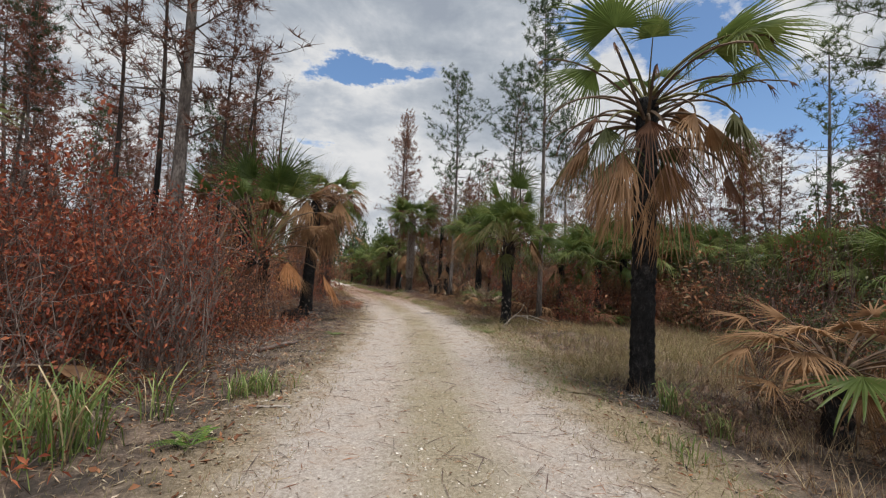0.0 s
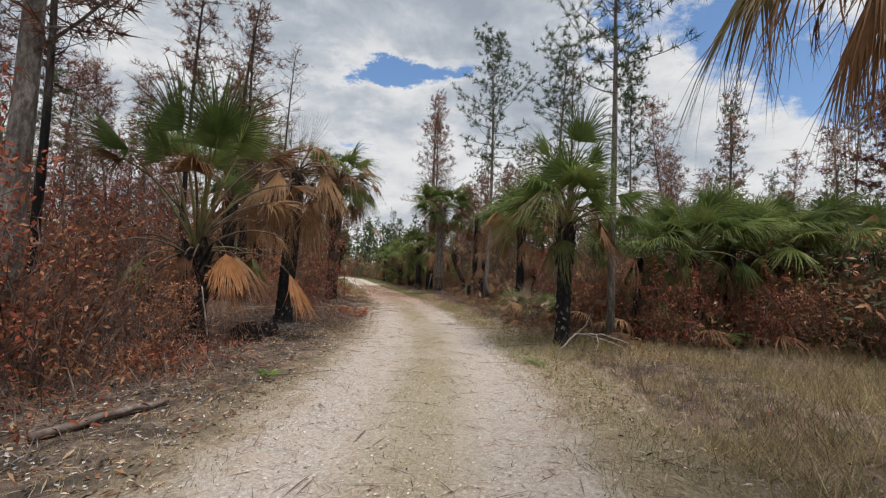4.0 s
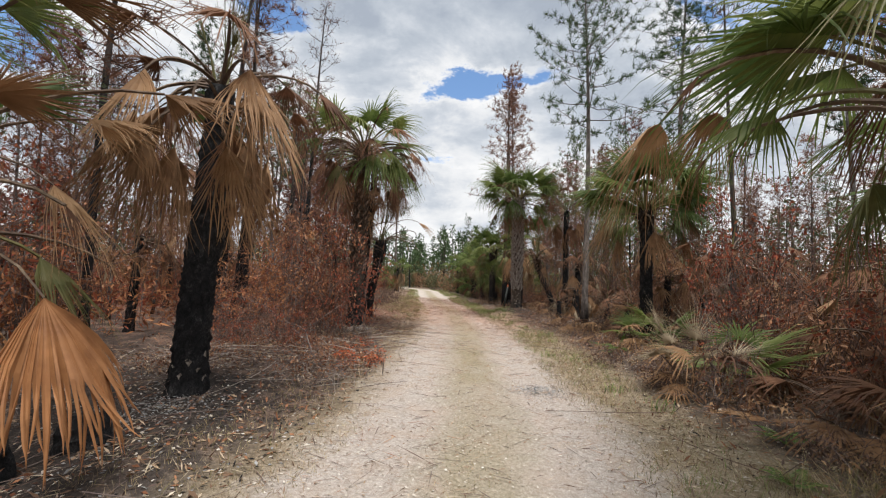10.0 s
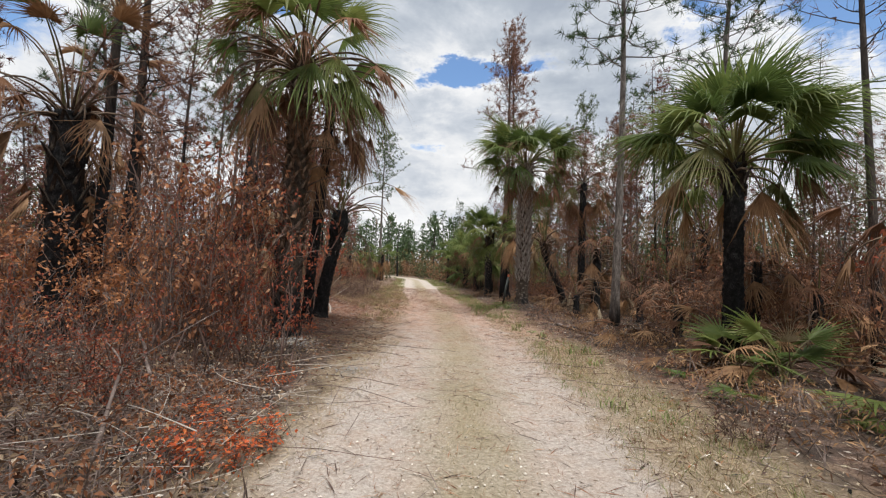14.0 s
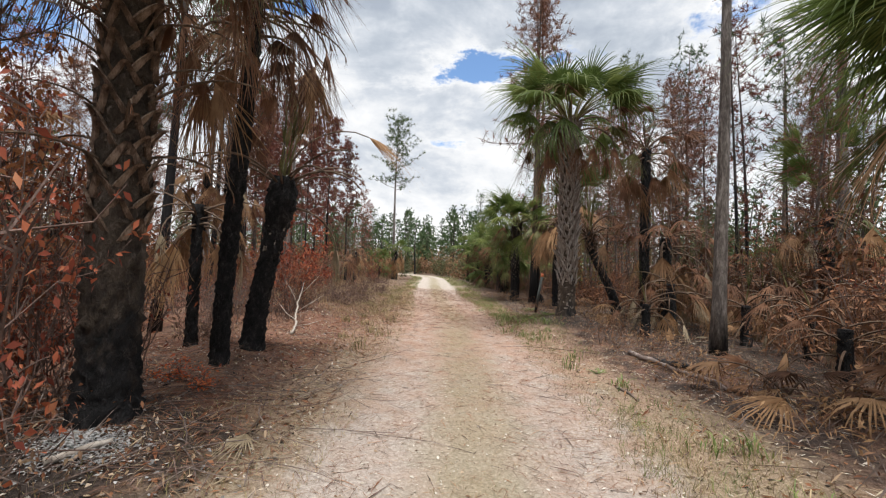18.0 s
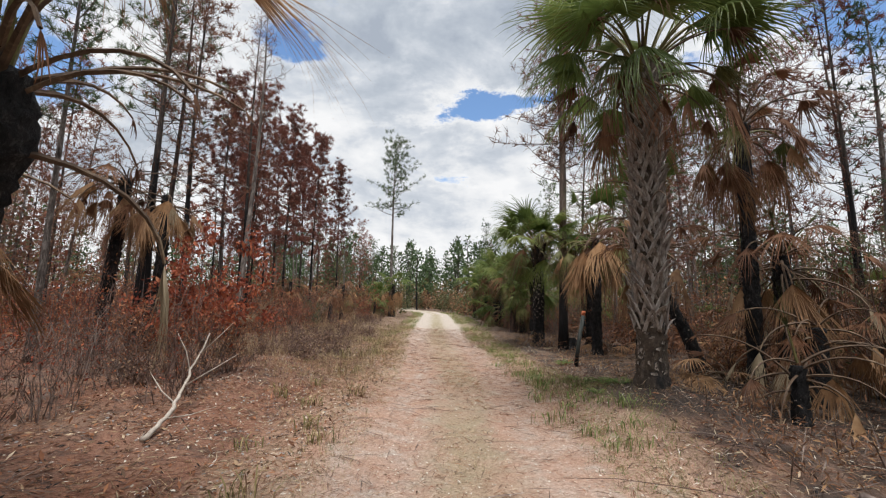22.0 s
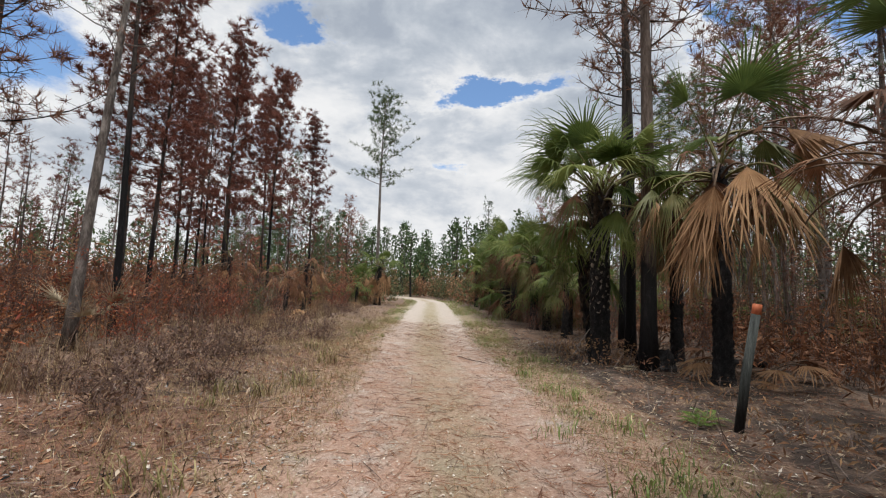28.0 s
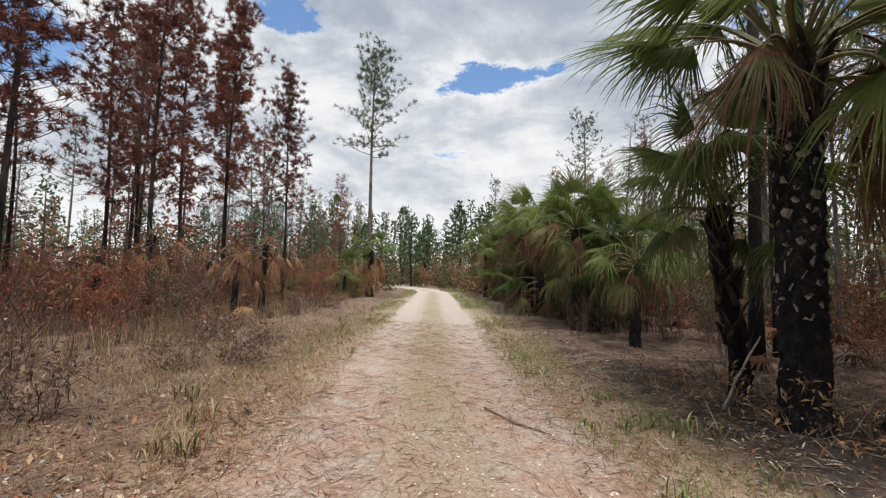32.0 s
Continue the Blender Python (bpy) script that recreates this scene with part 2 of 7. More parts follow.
M_POST = bark_mat("weathered_post", ((0.3, (0.02, 0.022, 0.021)), (0.55, (0.085, 0.095, 0.09)), (0.75, (0.22, 0.23, 0.21))), 30, 0.06, 0.9, 0.004, CHAR, 0.45)
M_PETIOLE = bark_mat("palm_stalk", ((0.3, (0.09, 0.085, 0.03)), (0.6, (0.17, 0.15, 0.06)), (0.8, (0.26, 0.22, 0.10))), 5, 1, 0.55, 0.002)
M_PETIOLE_DEAD = bark_mat("dead_palm_stalk", ((0.3, (0.05, 0.032, 0.024)), (0.55, (0.14, 0.095, 0.065)), (0.78, (0.36, 0.27, 0.18))), 4, 1, 0.75, 0.002)

M_FAN_GREEN = leaf_mat("fan_green", ((0.05, (0.060, 0.098, 0.026)), (0.40, (0.135, 0.182, 0.050)), (0.70, (0.255, 0.275, 0.085)), (1.0, (0.48, 0.41, 0.17))), 0.48, 0.42, 0.45, gloss=0.28)
M_FAN_TIRED = leaf_mat("fan_yellowing", ((0.05, (0.06, 0.08, 0.03)), (0.4, (0.14, 0.14, 0.05)), (0.75, (0.28, 0.21, 0.10)), (1.0, (0.34, 0.23, 0.12))), 0.55, 0.2, 0.5)
M_FAN_TAN = leaf_mat("fan_tan", ((0.05, (0.115, 0.060, 0.032)), (0.4, (0.315, 0.180, 0.092)), (0.75, (0.530, 0.335, 0.180)), (1.0, (0.680, 0.500, 0.310))), 0.7, 0.18, 0.5)
M_FAN_ORANGE = leaf_mat("fan_orange", ((0.05, (0.224, 0.095, 0.039)), (0.5, (0.515, 0.246, 0.101)), (1.0, (0.694, 0.426, 0.213))), 0.65, 0.22, 0.5)
M_FAN_BROWN = leaf_mat("fan_brown", ((0.05, (0.060, 0.030, 0.020)), (0.45, (0.205, 0.100, 0.055)), (0.8, (0.405, 0.225, 0.125)), (1.0, (0.590, 0.385, 0.230))), 0.75, 0.15, 0.5)
M_FAN_STRAW = leaf_mat("fan_straw", ((0.05, (0.22, 0.17, 0.11)), (0.5, (0.42, 0.34, 0.23)), (1.0, (0.62, 0.54, 0.40))), 0.7, 0.2, 0.5)
M_NEEDLE_GREEN = leaf_mat("needles_green", ((0.05, (0.022, 0.048, 0.020)), (0.5, (0.062, 0.106, 0.040)), (1.0, (0.156, 0.181, 0.069))), 0.5, 0.2, 0.35, 1.2)
M_NEEDLE_BROWN = leaf_mat("needles_brown", ((0.05, (0.078, 0.038, 0.026)), (0.5, (0.205, 0.095, 0.060)), (1.0, (0.345, 0.190, 0.120))), 0.7, 0.15, 0.35, 1.2)
M_NEEDLE_RED = leaf_mat("needles_red", ((0.05, (0.074, 0.030, 0.024)), (0.5, (0.209, 0.074, 0.051)), (1.0, (0.351, 0.155, 0.101))), 0.7, 0.15, 0.35, 1.2)
M_LEAF_RED = leaf_mat("leaves_red", ((0.05, (0.100, 0.030, 0.024)), (0.45, (0.259, 0.068, 0.042)), (0.8, (0.409, 0.130, 0.064)), (1.0, (0.516, 0.242, 0.136))), 0.6, 0.2, 0.7, gloss=0.1)
M_LEAF_BROWN = leaf_mat("leaves_brown", ((0.05, (0.066, 0.030, 0.019)), (0.45, (0.222, 0.096, 0.052)), (0.8, (0.414, 0.198, 0.106)), (1.0, (0.600, 0.390, 0.240))), 0.65, 0.2, 0.7, gloss=0.1)
M_LEAF_ORANGE = leaf_mat("leaves_orange", ((0.05, (0.30, 0.05, 0.018)), (0.5, (0.58, 0.12, 0.035)), (1.0, (0.70, 0.26, 0.08))), 0.6, 0.25, 0.7)
M_LEAF_RUST = leaf_mat("leaves_rust", ((0.05, (0.138, 0.052, 0.028)), (0.5, (0.368, 0.149, 0.063)), (1.0, (0.644, 0.310, 0.138))), 0.6, 0.25, 0.7)
M_LEAF_GREEN = leaf_mat("leaves_green", ((0.05, (0.05, 0.09, 0.02)), (0.5, (0.11, 0.19, 0.035)), (1.0, (0.22, 0.30, 0.07))), 0.5, 0.3, 0.7)
M_SCRUB_GREEN = leaf_mat("scrub_leaves", ((0.05, (0.030, 0.042, 0.018)), (0.5, (0.080, 0.100, 0.040)), (1.0, (0.20, 0.185, 0.09))), 0.6, 0.2, 0.7)
M_GRASS = leaf_mat("grass_green", ((0.05, (0.088, 0.138, 0.037)), (0.5, (0.188, 0.263, 0.075)), (1.0, (0.413, 0.425, 0.175))), 0.5, 0.3, 0.7)
M_GRASS_DRY = leaf_mat("grass_dry", ((0.05, (0.162, 0.114, 0.065)), (0.45, (0.373, 0.268, 0.154)), (0.8, (0.583, 0.454, 0.276)), (1.0, (0.800, 0.680, 0.454))), 0.7, 0.25, 0.8)
M_GRASS_OLIVE = leaf_mat("grass_olive", ((0.05, (0.100, 0.094, 0.037)), (0.45, (0.225, 0.200, 0.081)), (0.8, (0.375, 0.312, 0.150)), (1.0, (0.525, 0.438, 0.250))), 0.65, 0.25, 0.8)
M_GRASS_BROWN = leaf_mat("grass_brown", ((0.05, (0.063, 0.038, 0.027)), (0.45, (0.173, 0.103, 0.069)), (0.8, (0.298, 0.196, 0.127)), (1.0, (0.459, 0.356, 0.241))), 0.7, 0.2, 0.8)
M_LITTER = leaf_mat("litter", ((0.05, (0.060, 0.036, 0.024)), (0.4, (0.204, 0.120, 0.072)), (0.75, (0.408, 0.288, 0.180)), (1.0, (0.696, 0.600, 0.480))), 0.75, 0.1, 0.8)
M_NEEDLE_LITTER = leaf_mat("needle_litter", ((0.05, (0.10, 0.04, 0.025)), (0.5, (0.24, 0.105, 0.06)), (1.0, (0.40, 0.22, 0.13))), 0.75, 0.1, 0.8)
M_CHIP = leaf_mat("stone_chip", ((0.05, (0.30, 0.25, 0.20)), (0.5, (0.50, 0.44, 0.37)), (1.0, (0.72, 0.67, 0.60))), 0.9, 0.0, 0.8)
M_ASH = leaf_mat("ash", ((0.05, (0.16, 0.155, 0.15)), (0.5, (0.30, 0.295, 0.29)), (1.0, (0.52, 0.51, 0.50))), 0.95, 0.0, 0.5)

M_PAINT, _nt, _b, _o = material("orange_paint")
_n = noise_tex(_nt, _nt.nodes.new("ShaderNodeTexCoord").outputs["Object"], 18, 4)
_nt.links.new(ramp(_nt, _n, ((0.3, (0.50, 0.12, 0.05)), (0.7, (0.72, 0.24, 0.11)))), _b.inputs["Base Color"])
_b.inputs["Roughness"].default_value = 0.6


# the track's middle line: y and x
LINE_Y = (-400, -6, 3, 5.5, 10, 12.3, 15.4, 17.3, 20.2, 24.1, 28.7, 31.2, 34, 37, 40, 44.6, 52, 60, 68, 75, 82, 400)
LINE_X = (3, 0.5, 0.2, 0.0, -0.28, -0.55, -0.95, -1.5, -2.2, -3.2, -4.75, -5.45, -6.6, -7.8, -9.05, -10.6, -13.3, -16.1, -19.0, -22.6, -29.0, -400)


def mid(y):
    return np.interp(y, LINE_Y, LINE_X)


BUMPS = ((-2.3, 30.4, 0.45, 1.3), (2.1, 23.9, 0.26, 1.6), (2.14, 13.8, 0.15, 0.9), (-5.85, 21.6, 0.18, 1.3), (-6.87, 24.46, 0.2, 0.9),
         (-5.3, 12.6, -0.12, 1.3), (-4.5, 12.9, -0.08, 0.8), (0.3, 32.8, 0.15, 1.6), (-4.3, 38.6, 0.12, 1.5), (0.6, 28.5, 0.12, 0.8), (-10.75, 30.0, 0.1, 1.5))


def ground_z(x, y):
    """Height of the ground: a level track with two shallow wheel lines, soft verges and small mounds."""
    x, y = np.asarray(x, float), np.asarray(y, float)
    d = x - mid(y)
    a = np.abs(d)
    far = np.clip((a - 1.5) / 1.5, 0, 1)
    z = -0.025 * np.exp(-((a - 0.78) / 0.3) ** 2)
    z = z + far * (0.035 * np.sin(x * 1.7 + 0.6 * y) + 0.03 * np.sin(y * 1.3 - 0.8 * x + 1) + 0.02 * np.sin(3.1 * x + 2.3 * y))
    z = z - 0.10 * np.exp(-((d - 3.0) / 0.8) ** 2) * np.clip((13 - y) / 5, 0, 1)
    for bx, by, h, s in BUMPS:
        z = z + h * np.exp(-((x - bx) ** 2 + (y - by) ** 2) / (s * s)) * np.clip((a - 1.3) / 0.8, 0, 1)
    return z


def gz(x, y):
    return float(ground_z(x, y))


def ground_material():
    m, nt, bsdf, out = material("forest_track_ground")
    uv = nt.nodes.new("ShaderNodeUVMap")
    uv.uv_map = "track"
    sp = nt.nodes.new("ShaderNodeSeparateXYZ")
    nt.links.new(uv.outputs[0], sp.inputs[0])
    co = nt.nodes.new("ShaderNodeTexCoord").outputs["Object"]
    side = sp.outputs[0]
    along = sp.outputs[1]
    a = maths(nt, "ABSOLUTE", side)
    n_big = noise_tex(nt, co, 0.35, 4, 0.6)
    n_mid = noise_tex(nt, co, 2.2, 5, 0.65, 0.3)
    n_fine = noise_tex(nt, co, 28, 5, 0.7)
    n_grit = noise_tex(nt, co, 110, 3, 0.7)
    wob = maths(nt, "ADD", a, maths(nt, "MULTIPLY", maths(nt, "SUBTRACT", n_mid, 0.5), 0.9))
    wob = maths(nt, "ADD", wob, maths(nt, "MULTIPLY", maths(nt, "SUBTRACT", n_big, 0.5), 0.5))
    lefthand = ramp(nt, maths(nt, "ADD", maths(nt, "DIVIDE", side, 4.0), 0.5), ((0.45, 1.0), (0.55, 0.0)))
    zone_l = ramp(nt, maths(nt, "DIVIDE", along, 60.0), ((0.02, 0.8), (0.12, 1.0), (0.33, 1.0), (0.40, 0.15), (0.6, 0.1)))
    zone_r = ramp(nt, maths(nt, "DIVIDE", along, 60.0), ((0.05, 0.8), (0.10, 0.5), (0.14, 0.5), (0.20, 0.9), (0.34, 1.0), (0.60, 1.0), (0.75, 0.5)))
    zone = maths(nt, "ADD", maths(nt, "MULTIPLY", lefthand, zone_l), maths(nt, "MULTIPLY", maths(nt, "SUBTRACT", 1.0, lefthand), zone_r))
    outer = maths(nt, "ADD", wob, maths(nt, "MULTIPLY", maths(nt, "MULTIPLY", lefthand, zone_l), 0.55))
    shift = ramp(nt, maths(nt, "DIVIDE", along, 60.0), ((0.09, -0.35), (0.14, 0.35), (0.34, 0.35), (0.46, 0.0), (0.7, 0.0)))
    outer = maths(nt, "SUBTRACT", outer, maths(nt, "MULTIPLY", maths(nt, "SUBTRACT", 1.0, lefthand), shift))
    grit = maths(nt, "ADD", maths(nt, "MULTIPLY", n_fine, 0.6), maths(nt, "MULTIPLY", n_grit, 0.4))
    gravel = ramp(nt, grit, ((0.32, (0.27, 0.23, 0.20)), (0.48, (0.44, 0.385, 0.34)), (0.62, (0.62, 0.565, 0.51))))
    gravel = mixc(nt, ramp(nt, n_mid, ((0.45, 0.0), (0.75, 0.55))), gravel, (0.47, 0.37, 0.285))
    # pinkish, needle-strewn stretch
    near = maths(nt, "MULTIPLY", ramp(nt, maths(nt, "DIVIDE", along, 60.0), ((0.22, 0.05), (0.36, 0.15), (0.41, 0.45), (0.46, 0.95), (0.54, 1.0), (0.63, 0.7), (0.72, 0.25), (0.85, 0.0))), ramp(nt, n_mid, ((0.32, 0.15), (0.62, 1.0))))
    needle = ramp(nt, grit, ((0.32, (0.22, 0.125, 0.092)), (0.5, (0.42, 0.265, 0.195)), (0.66, (0.60, 0.44, 0.355))))
    gravel = mixc(nt, maths(nt, "MULTIPLY", near, 0.95), gravel, needle)
    strip = ramp(nt, grit, ((0.32, (0.17, 0.145, 0.085)), (0.5, (0.33, 0.28, 0.185)), (0.66, (0.49, 0.42, 0.31))))
    k_strip = maths(nt, "MULTIPLY", ramp(nt, wob, ((0.18, 1.0), (0.70, 0.0))), ramp(nt, n_big, ((0.32, 0.45), (0.58, 0.95))))
    col = mixc(nt, k_strip, gravel, strip)
    verge = ramp(nt, grit, ((0.32, (0.14, 0.115, 0.07)), (0.5, (0.29, 0.235, 0.155)), (0.66, (0.48, 0.40, 0.29))))
    verge = mixc(nt, maths(nt, "MULTIPLY", near, 1.0), verge, needle)
    col = mixc(nt, ramp(nt, maths(nt, "DIVIDE", wob, 4.0), ((0.32, 0.0), (0.45, 1.0))), col, verge)
    col = mixc(nt, maths(nt, "MULTIPLY", near, 0.55), col, needle)
    floor = ramp(nt, grit, ((0.30, (0.055, 0.042, 0.034)), (0.46, (0.17, 0.125, 0.095)), (0.58, (0.32, 0.245, 0.19)), (0.70, (0.52, 0.44, 0.37))))
    red = ramp(nt, grit, ((0.32, (0.09, 0.038, 0.026)), (0.5, (0.235, 0.105, 0.068)), (0.68, (0.40, 0.215, 0.145))))
    leftish = maths(nt, "MULTIPLY", ramp(nt, maths(nt, "ADD", maths(nt, "DIVIDE", side, 20.0), 0.5), ((0.48, 1.0), (0.55, 0.75))), ramp(nt, maths(nt, "DIVIDE", along, 60.0), ((0.10, 0.05), (0.3, 0.4), (0.40, 1.0), (0.5, 0.9), (0.58, 0.35), (0.7, 0.25))))
    floor = mixc(nt, maths(nt, "MULTIPLY", leftish, ramp(nt, n_big, ((0.3, 0.35), (0.6, 1.0)))), floor, red)
    burnt = ramp(nt, maths(nt, "ADD", n_mid, maths(nt, "MULTIPLY", zone, 0.16)), ((0.52, 0.0), (0.72, 0.8)))
    floor = mixc(nt, burnt, floor, (0.036, 0.033, 0.032))
    col = mixc(nt, ramp(nt, maths(nt, "DIVIDE", outer, 6.0), ((0.36, 0.0), (0.48, 1.0))), col, floor)
    # soot and ash where trunks burned: place, radius
    pos = nt.nodes.new("ShaderNodeSeparateXYZ")
    nt.links.new(co, pos.inputs[0])
    soot = 0.0
    for sx, sy, sr in ((3.1, 6.4, 1.3), (-4.7, 14.8, 1.5), (-4.6, 12.7, 1.4), (-5.6, 21.4, 1.2), (1.2, 28.5, 1.6), (0.6, 32.4, 2.2), (-2.2, 30.5, 1.2), (-4.2, 38.6, 1.8)):
        dx = maths(nt, "POWER", maths(nt, "DIVIDE", maths(nt, "SUBTRACT", pos.outputs[0], sx), sr), 2.0)
        dy = maths(nt, "POWER", maths(nt, "DIVIDE", maths(nt, "SUBTRACT", pos.outputs[1], sy), sr), 2.0)
        soot = maths(nt, "ADD", maths(nt, "EXPONENT", maths(nt, "MULTIPLY", maths(nt, "ADD", dx, dy), -1.0)), soot)
    sooty = ramp(nt, maths(nt, "MULTIPLY", soot, maths(nt, "ADD", n_mid, 0.35)), ((0.28, 0.0), (0.55, 0.85)))
    col = mixc(nt, maths(nt, "MULTIPLY", sooty, ramp(nt, maths(nt, "DIVIDE", wob, 4.0), ((0.34, 0.0), (0.44, 1.0)))), col, ramp(nt, grit, ((0.36, (0.016, 0.014, 0.013)), (0.54, (0.052, 0.043, 0.038)), (0.68, (0.17, 0.14, 0.12)))))
    nt.links.new(col, bsdf.inputs["Base Color"])
    bsdf.inputs["Roughness"].default_value = 0.95
    bsdf.inputs["Specular IOR Level"].default_value = 0.15
    bump(nt, bsdf, grit, 0.8, 0.045)
    return m


M_GROUND = ground_material()


# ---- mesh tools ----
rng = np.random.default_rng(7)


def mesh(name, verts, faces, mats, index=None, smooth=False, uv=None):
    me = bpy.data.meshes.new(name)
    me.from_pydata([tuple(v) for v in np.asarray(verts).tolist()], [], faces)
    for m in mats:
        me.materials.append(m)
    if index is not None:
        me.polygons.foreach_set("material_index", np.asarray(index, np.int32))
    if smooth:
        me.polygons.foreach_set("use_smooth", np.ones(len(me.polygons), bool))
    if uv is not None:
        layer = me.uv_layers.new(name="track")
        loops = np.empty(len(me.loops), np.int32)
        me.loops.foreach_get("vertex_index", loops)
        layer.data.foreach_set("uv", np.asarray(uv, np.float32)[loops].ravel())
    me.update()
    return me


def place(name, data, parent=None, m=None, label="", **tags):
    ob = new(name, data)
    if m is not None:
        ob.matrix_basis = m
    if parent is not None:
        ob.parent = parent
    return tagged(ob, label, **tags)


def thing(name, m, label, category, group="", kind=""):
    ob = new(name)
    ob.matrix_basis = m
    ob.empty_display_size = 0.2
    return tagged(ob, label, category, group, kind)


class Soup:
    """Gathers vertices and faces of one mesh, with a material slot per face."""

    def __init__(self):
        self.v, self.f, self.s, self.n = [], [], [], 0

    def add(self, verts, faces, slot=0):
        self.v.append(np.asarray(verts, float).reshape(-1, 3))
        self.f.extend([tuple(int(i) + self.n for i in f) for f in faces])
        self.s.extend([slot] * len(faces))
        self.n += len(self.v[-1])

    def tube(self, path, radii, sides=5, slot=0, cap=True):
        path = np.asarray(path, float)
        k = len(path)
        t = np.gradient(path, axis=0)
        t /= np.linalg.norm(t, axis=1)[:, None] + 1e-9
        ref = np.array([0.0, 0, 1]) if abs(t[0][2]) < 0.9 else np.array([1.0, 0, 0])
        u = np.cross(t, ref)
        u /= np.linalg.norm(u, axis=1)[:, None] + 1e-9
        w = np.cross(t, u)
        an = np.arange(sides) * 2 * np.pi / sides
        ring = path[:, None, :] + np.asarray(radii, float)[:, None, None] * (np.cos(an)[None, :, None] * u[:, None, :] + np.sin(an)[None, :, None] * w[:, None, :])
        fs = []
        for i in range(k - 1):
            for j in range(sides):
                b, c = i * sides + j, i * sides + (j + 1) % sides
                fs.append((b, c, c + sides, b + sides))
        if cap:
            fs.append(tuple(range(sides))[::-1])
            fs.append(tuple((k - 1) * sides + j for j in range(sides)))
        self.add(ring.reshape(-1, 3), fs, slot)

    def cards(self, base, tip, side, slot=0, mid_w=1.0, fold=0.0):
        """Many slender blades at once: base and tip points and a half-width vector for each; diamond shaped."""
        base, tip, side = (np.asarray(q, float) for q in (base, tip, side))
        m = base * 0.5 + tip * 0.5
        m[:, 2] += fold
        v = np.stack([base, m + side * mid_w, tip, m - side * mid_w], 1).reshape(-1, 3)
        k = len(base)
        idx = np.arange(k)[:, None] * 4 + np.arange(4)[None, :] + self.n
        self.v.append(v)
        self.f.extend([tuple(r) for r in idx.tolist()])
        self.s.extend([slot] * k)
        self.n += 4 * k

    def blades(self, base, tip, side, slot=0):
        """Grass blades: single triangles on a base width."""
        base, tip, side = (np.asarray(q, float) for q in (base, tip, side))
        v = np.stack([base - side, base + side, tip], 1).reshape(-1, 3)
        k = len(base)
        idx = np.arange(k)[:, None] * 3 + np.arange(3)[None, :] + self.n
        self.v.append(v)
        self.f.extend([tuple(r) for r in idx.tolist()])
        self.s.extend([slot] * k)
        self.n += 3 * k

    def mesh(self, name, mats, smooth=False):
        return mesh(name, np.concatenate(self.v), self.f, mats, self.s, smooth)


def unit(n, r=None):
    r = r or rng
    v = r.normal(size=(n, 3))
    return v / np.linalg.norm(v, axis=1)[:, None]


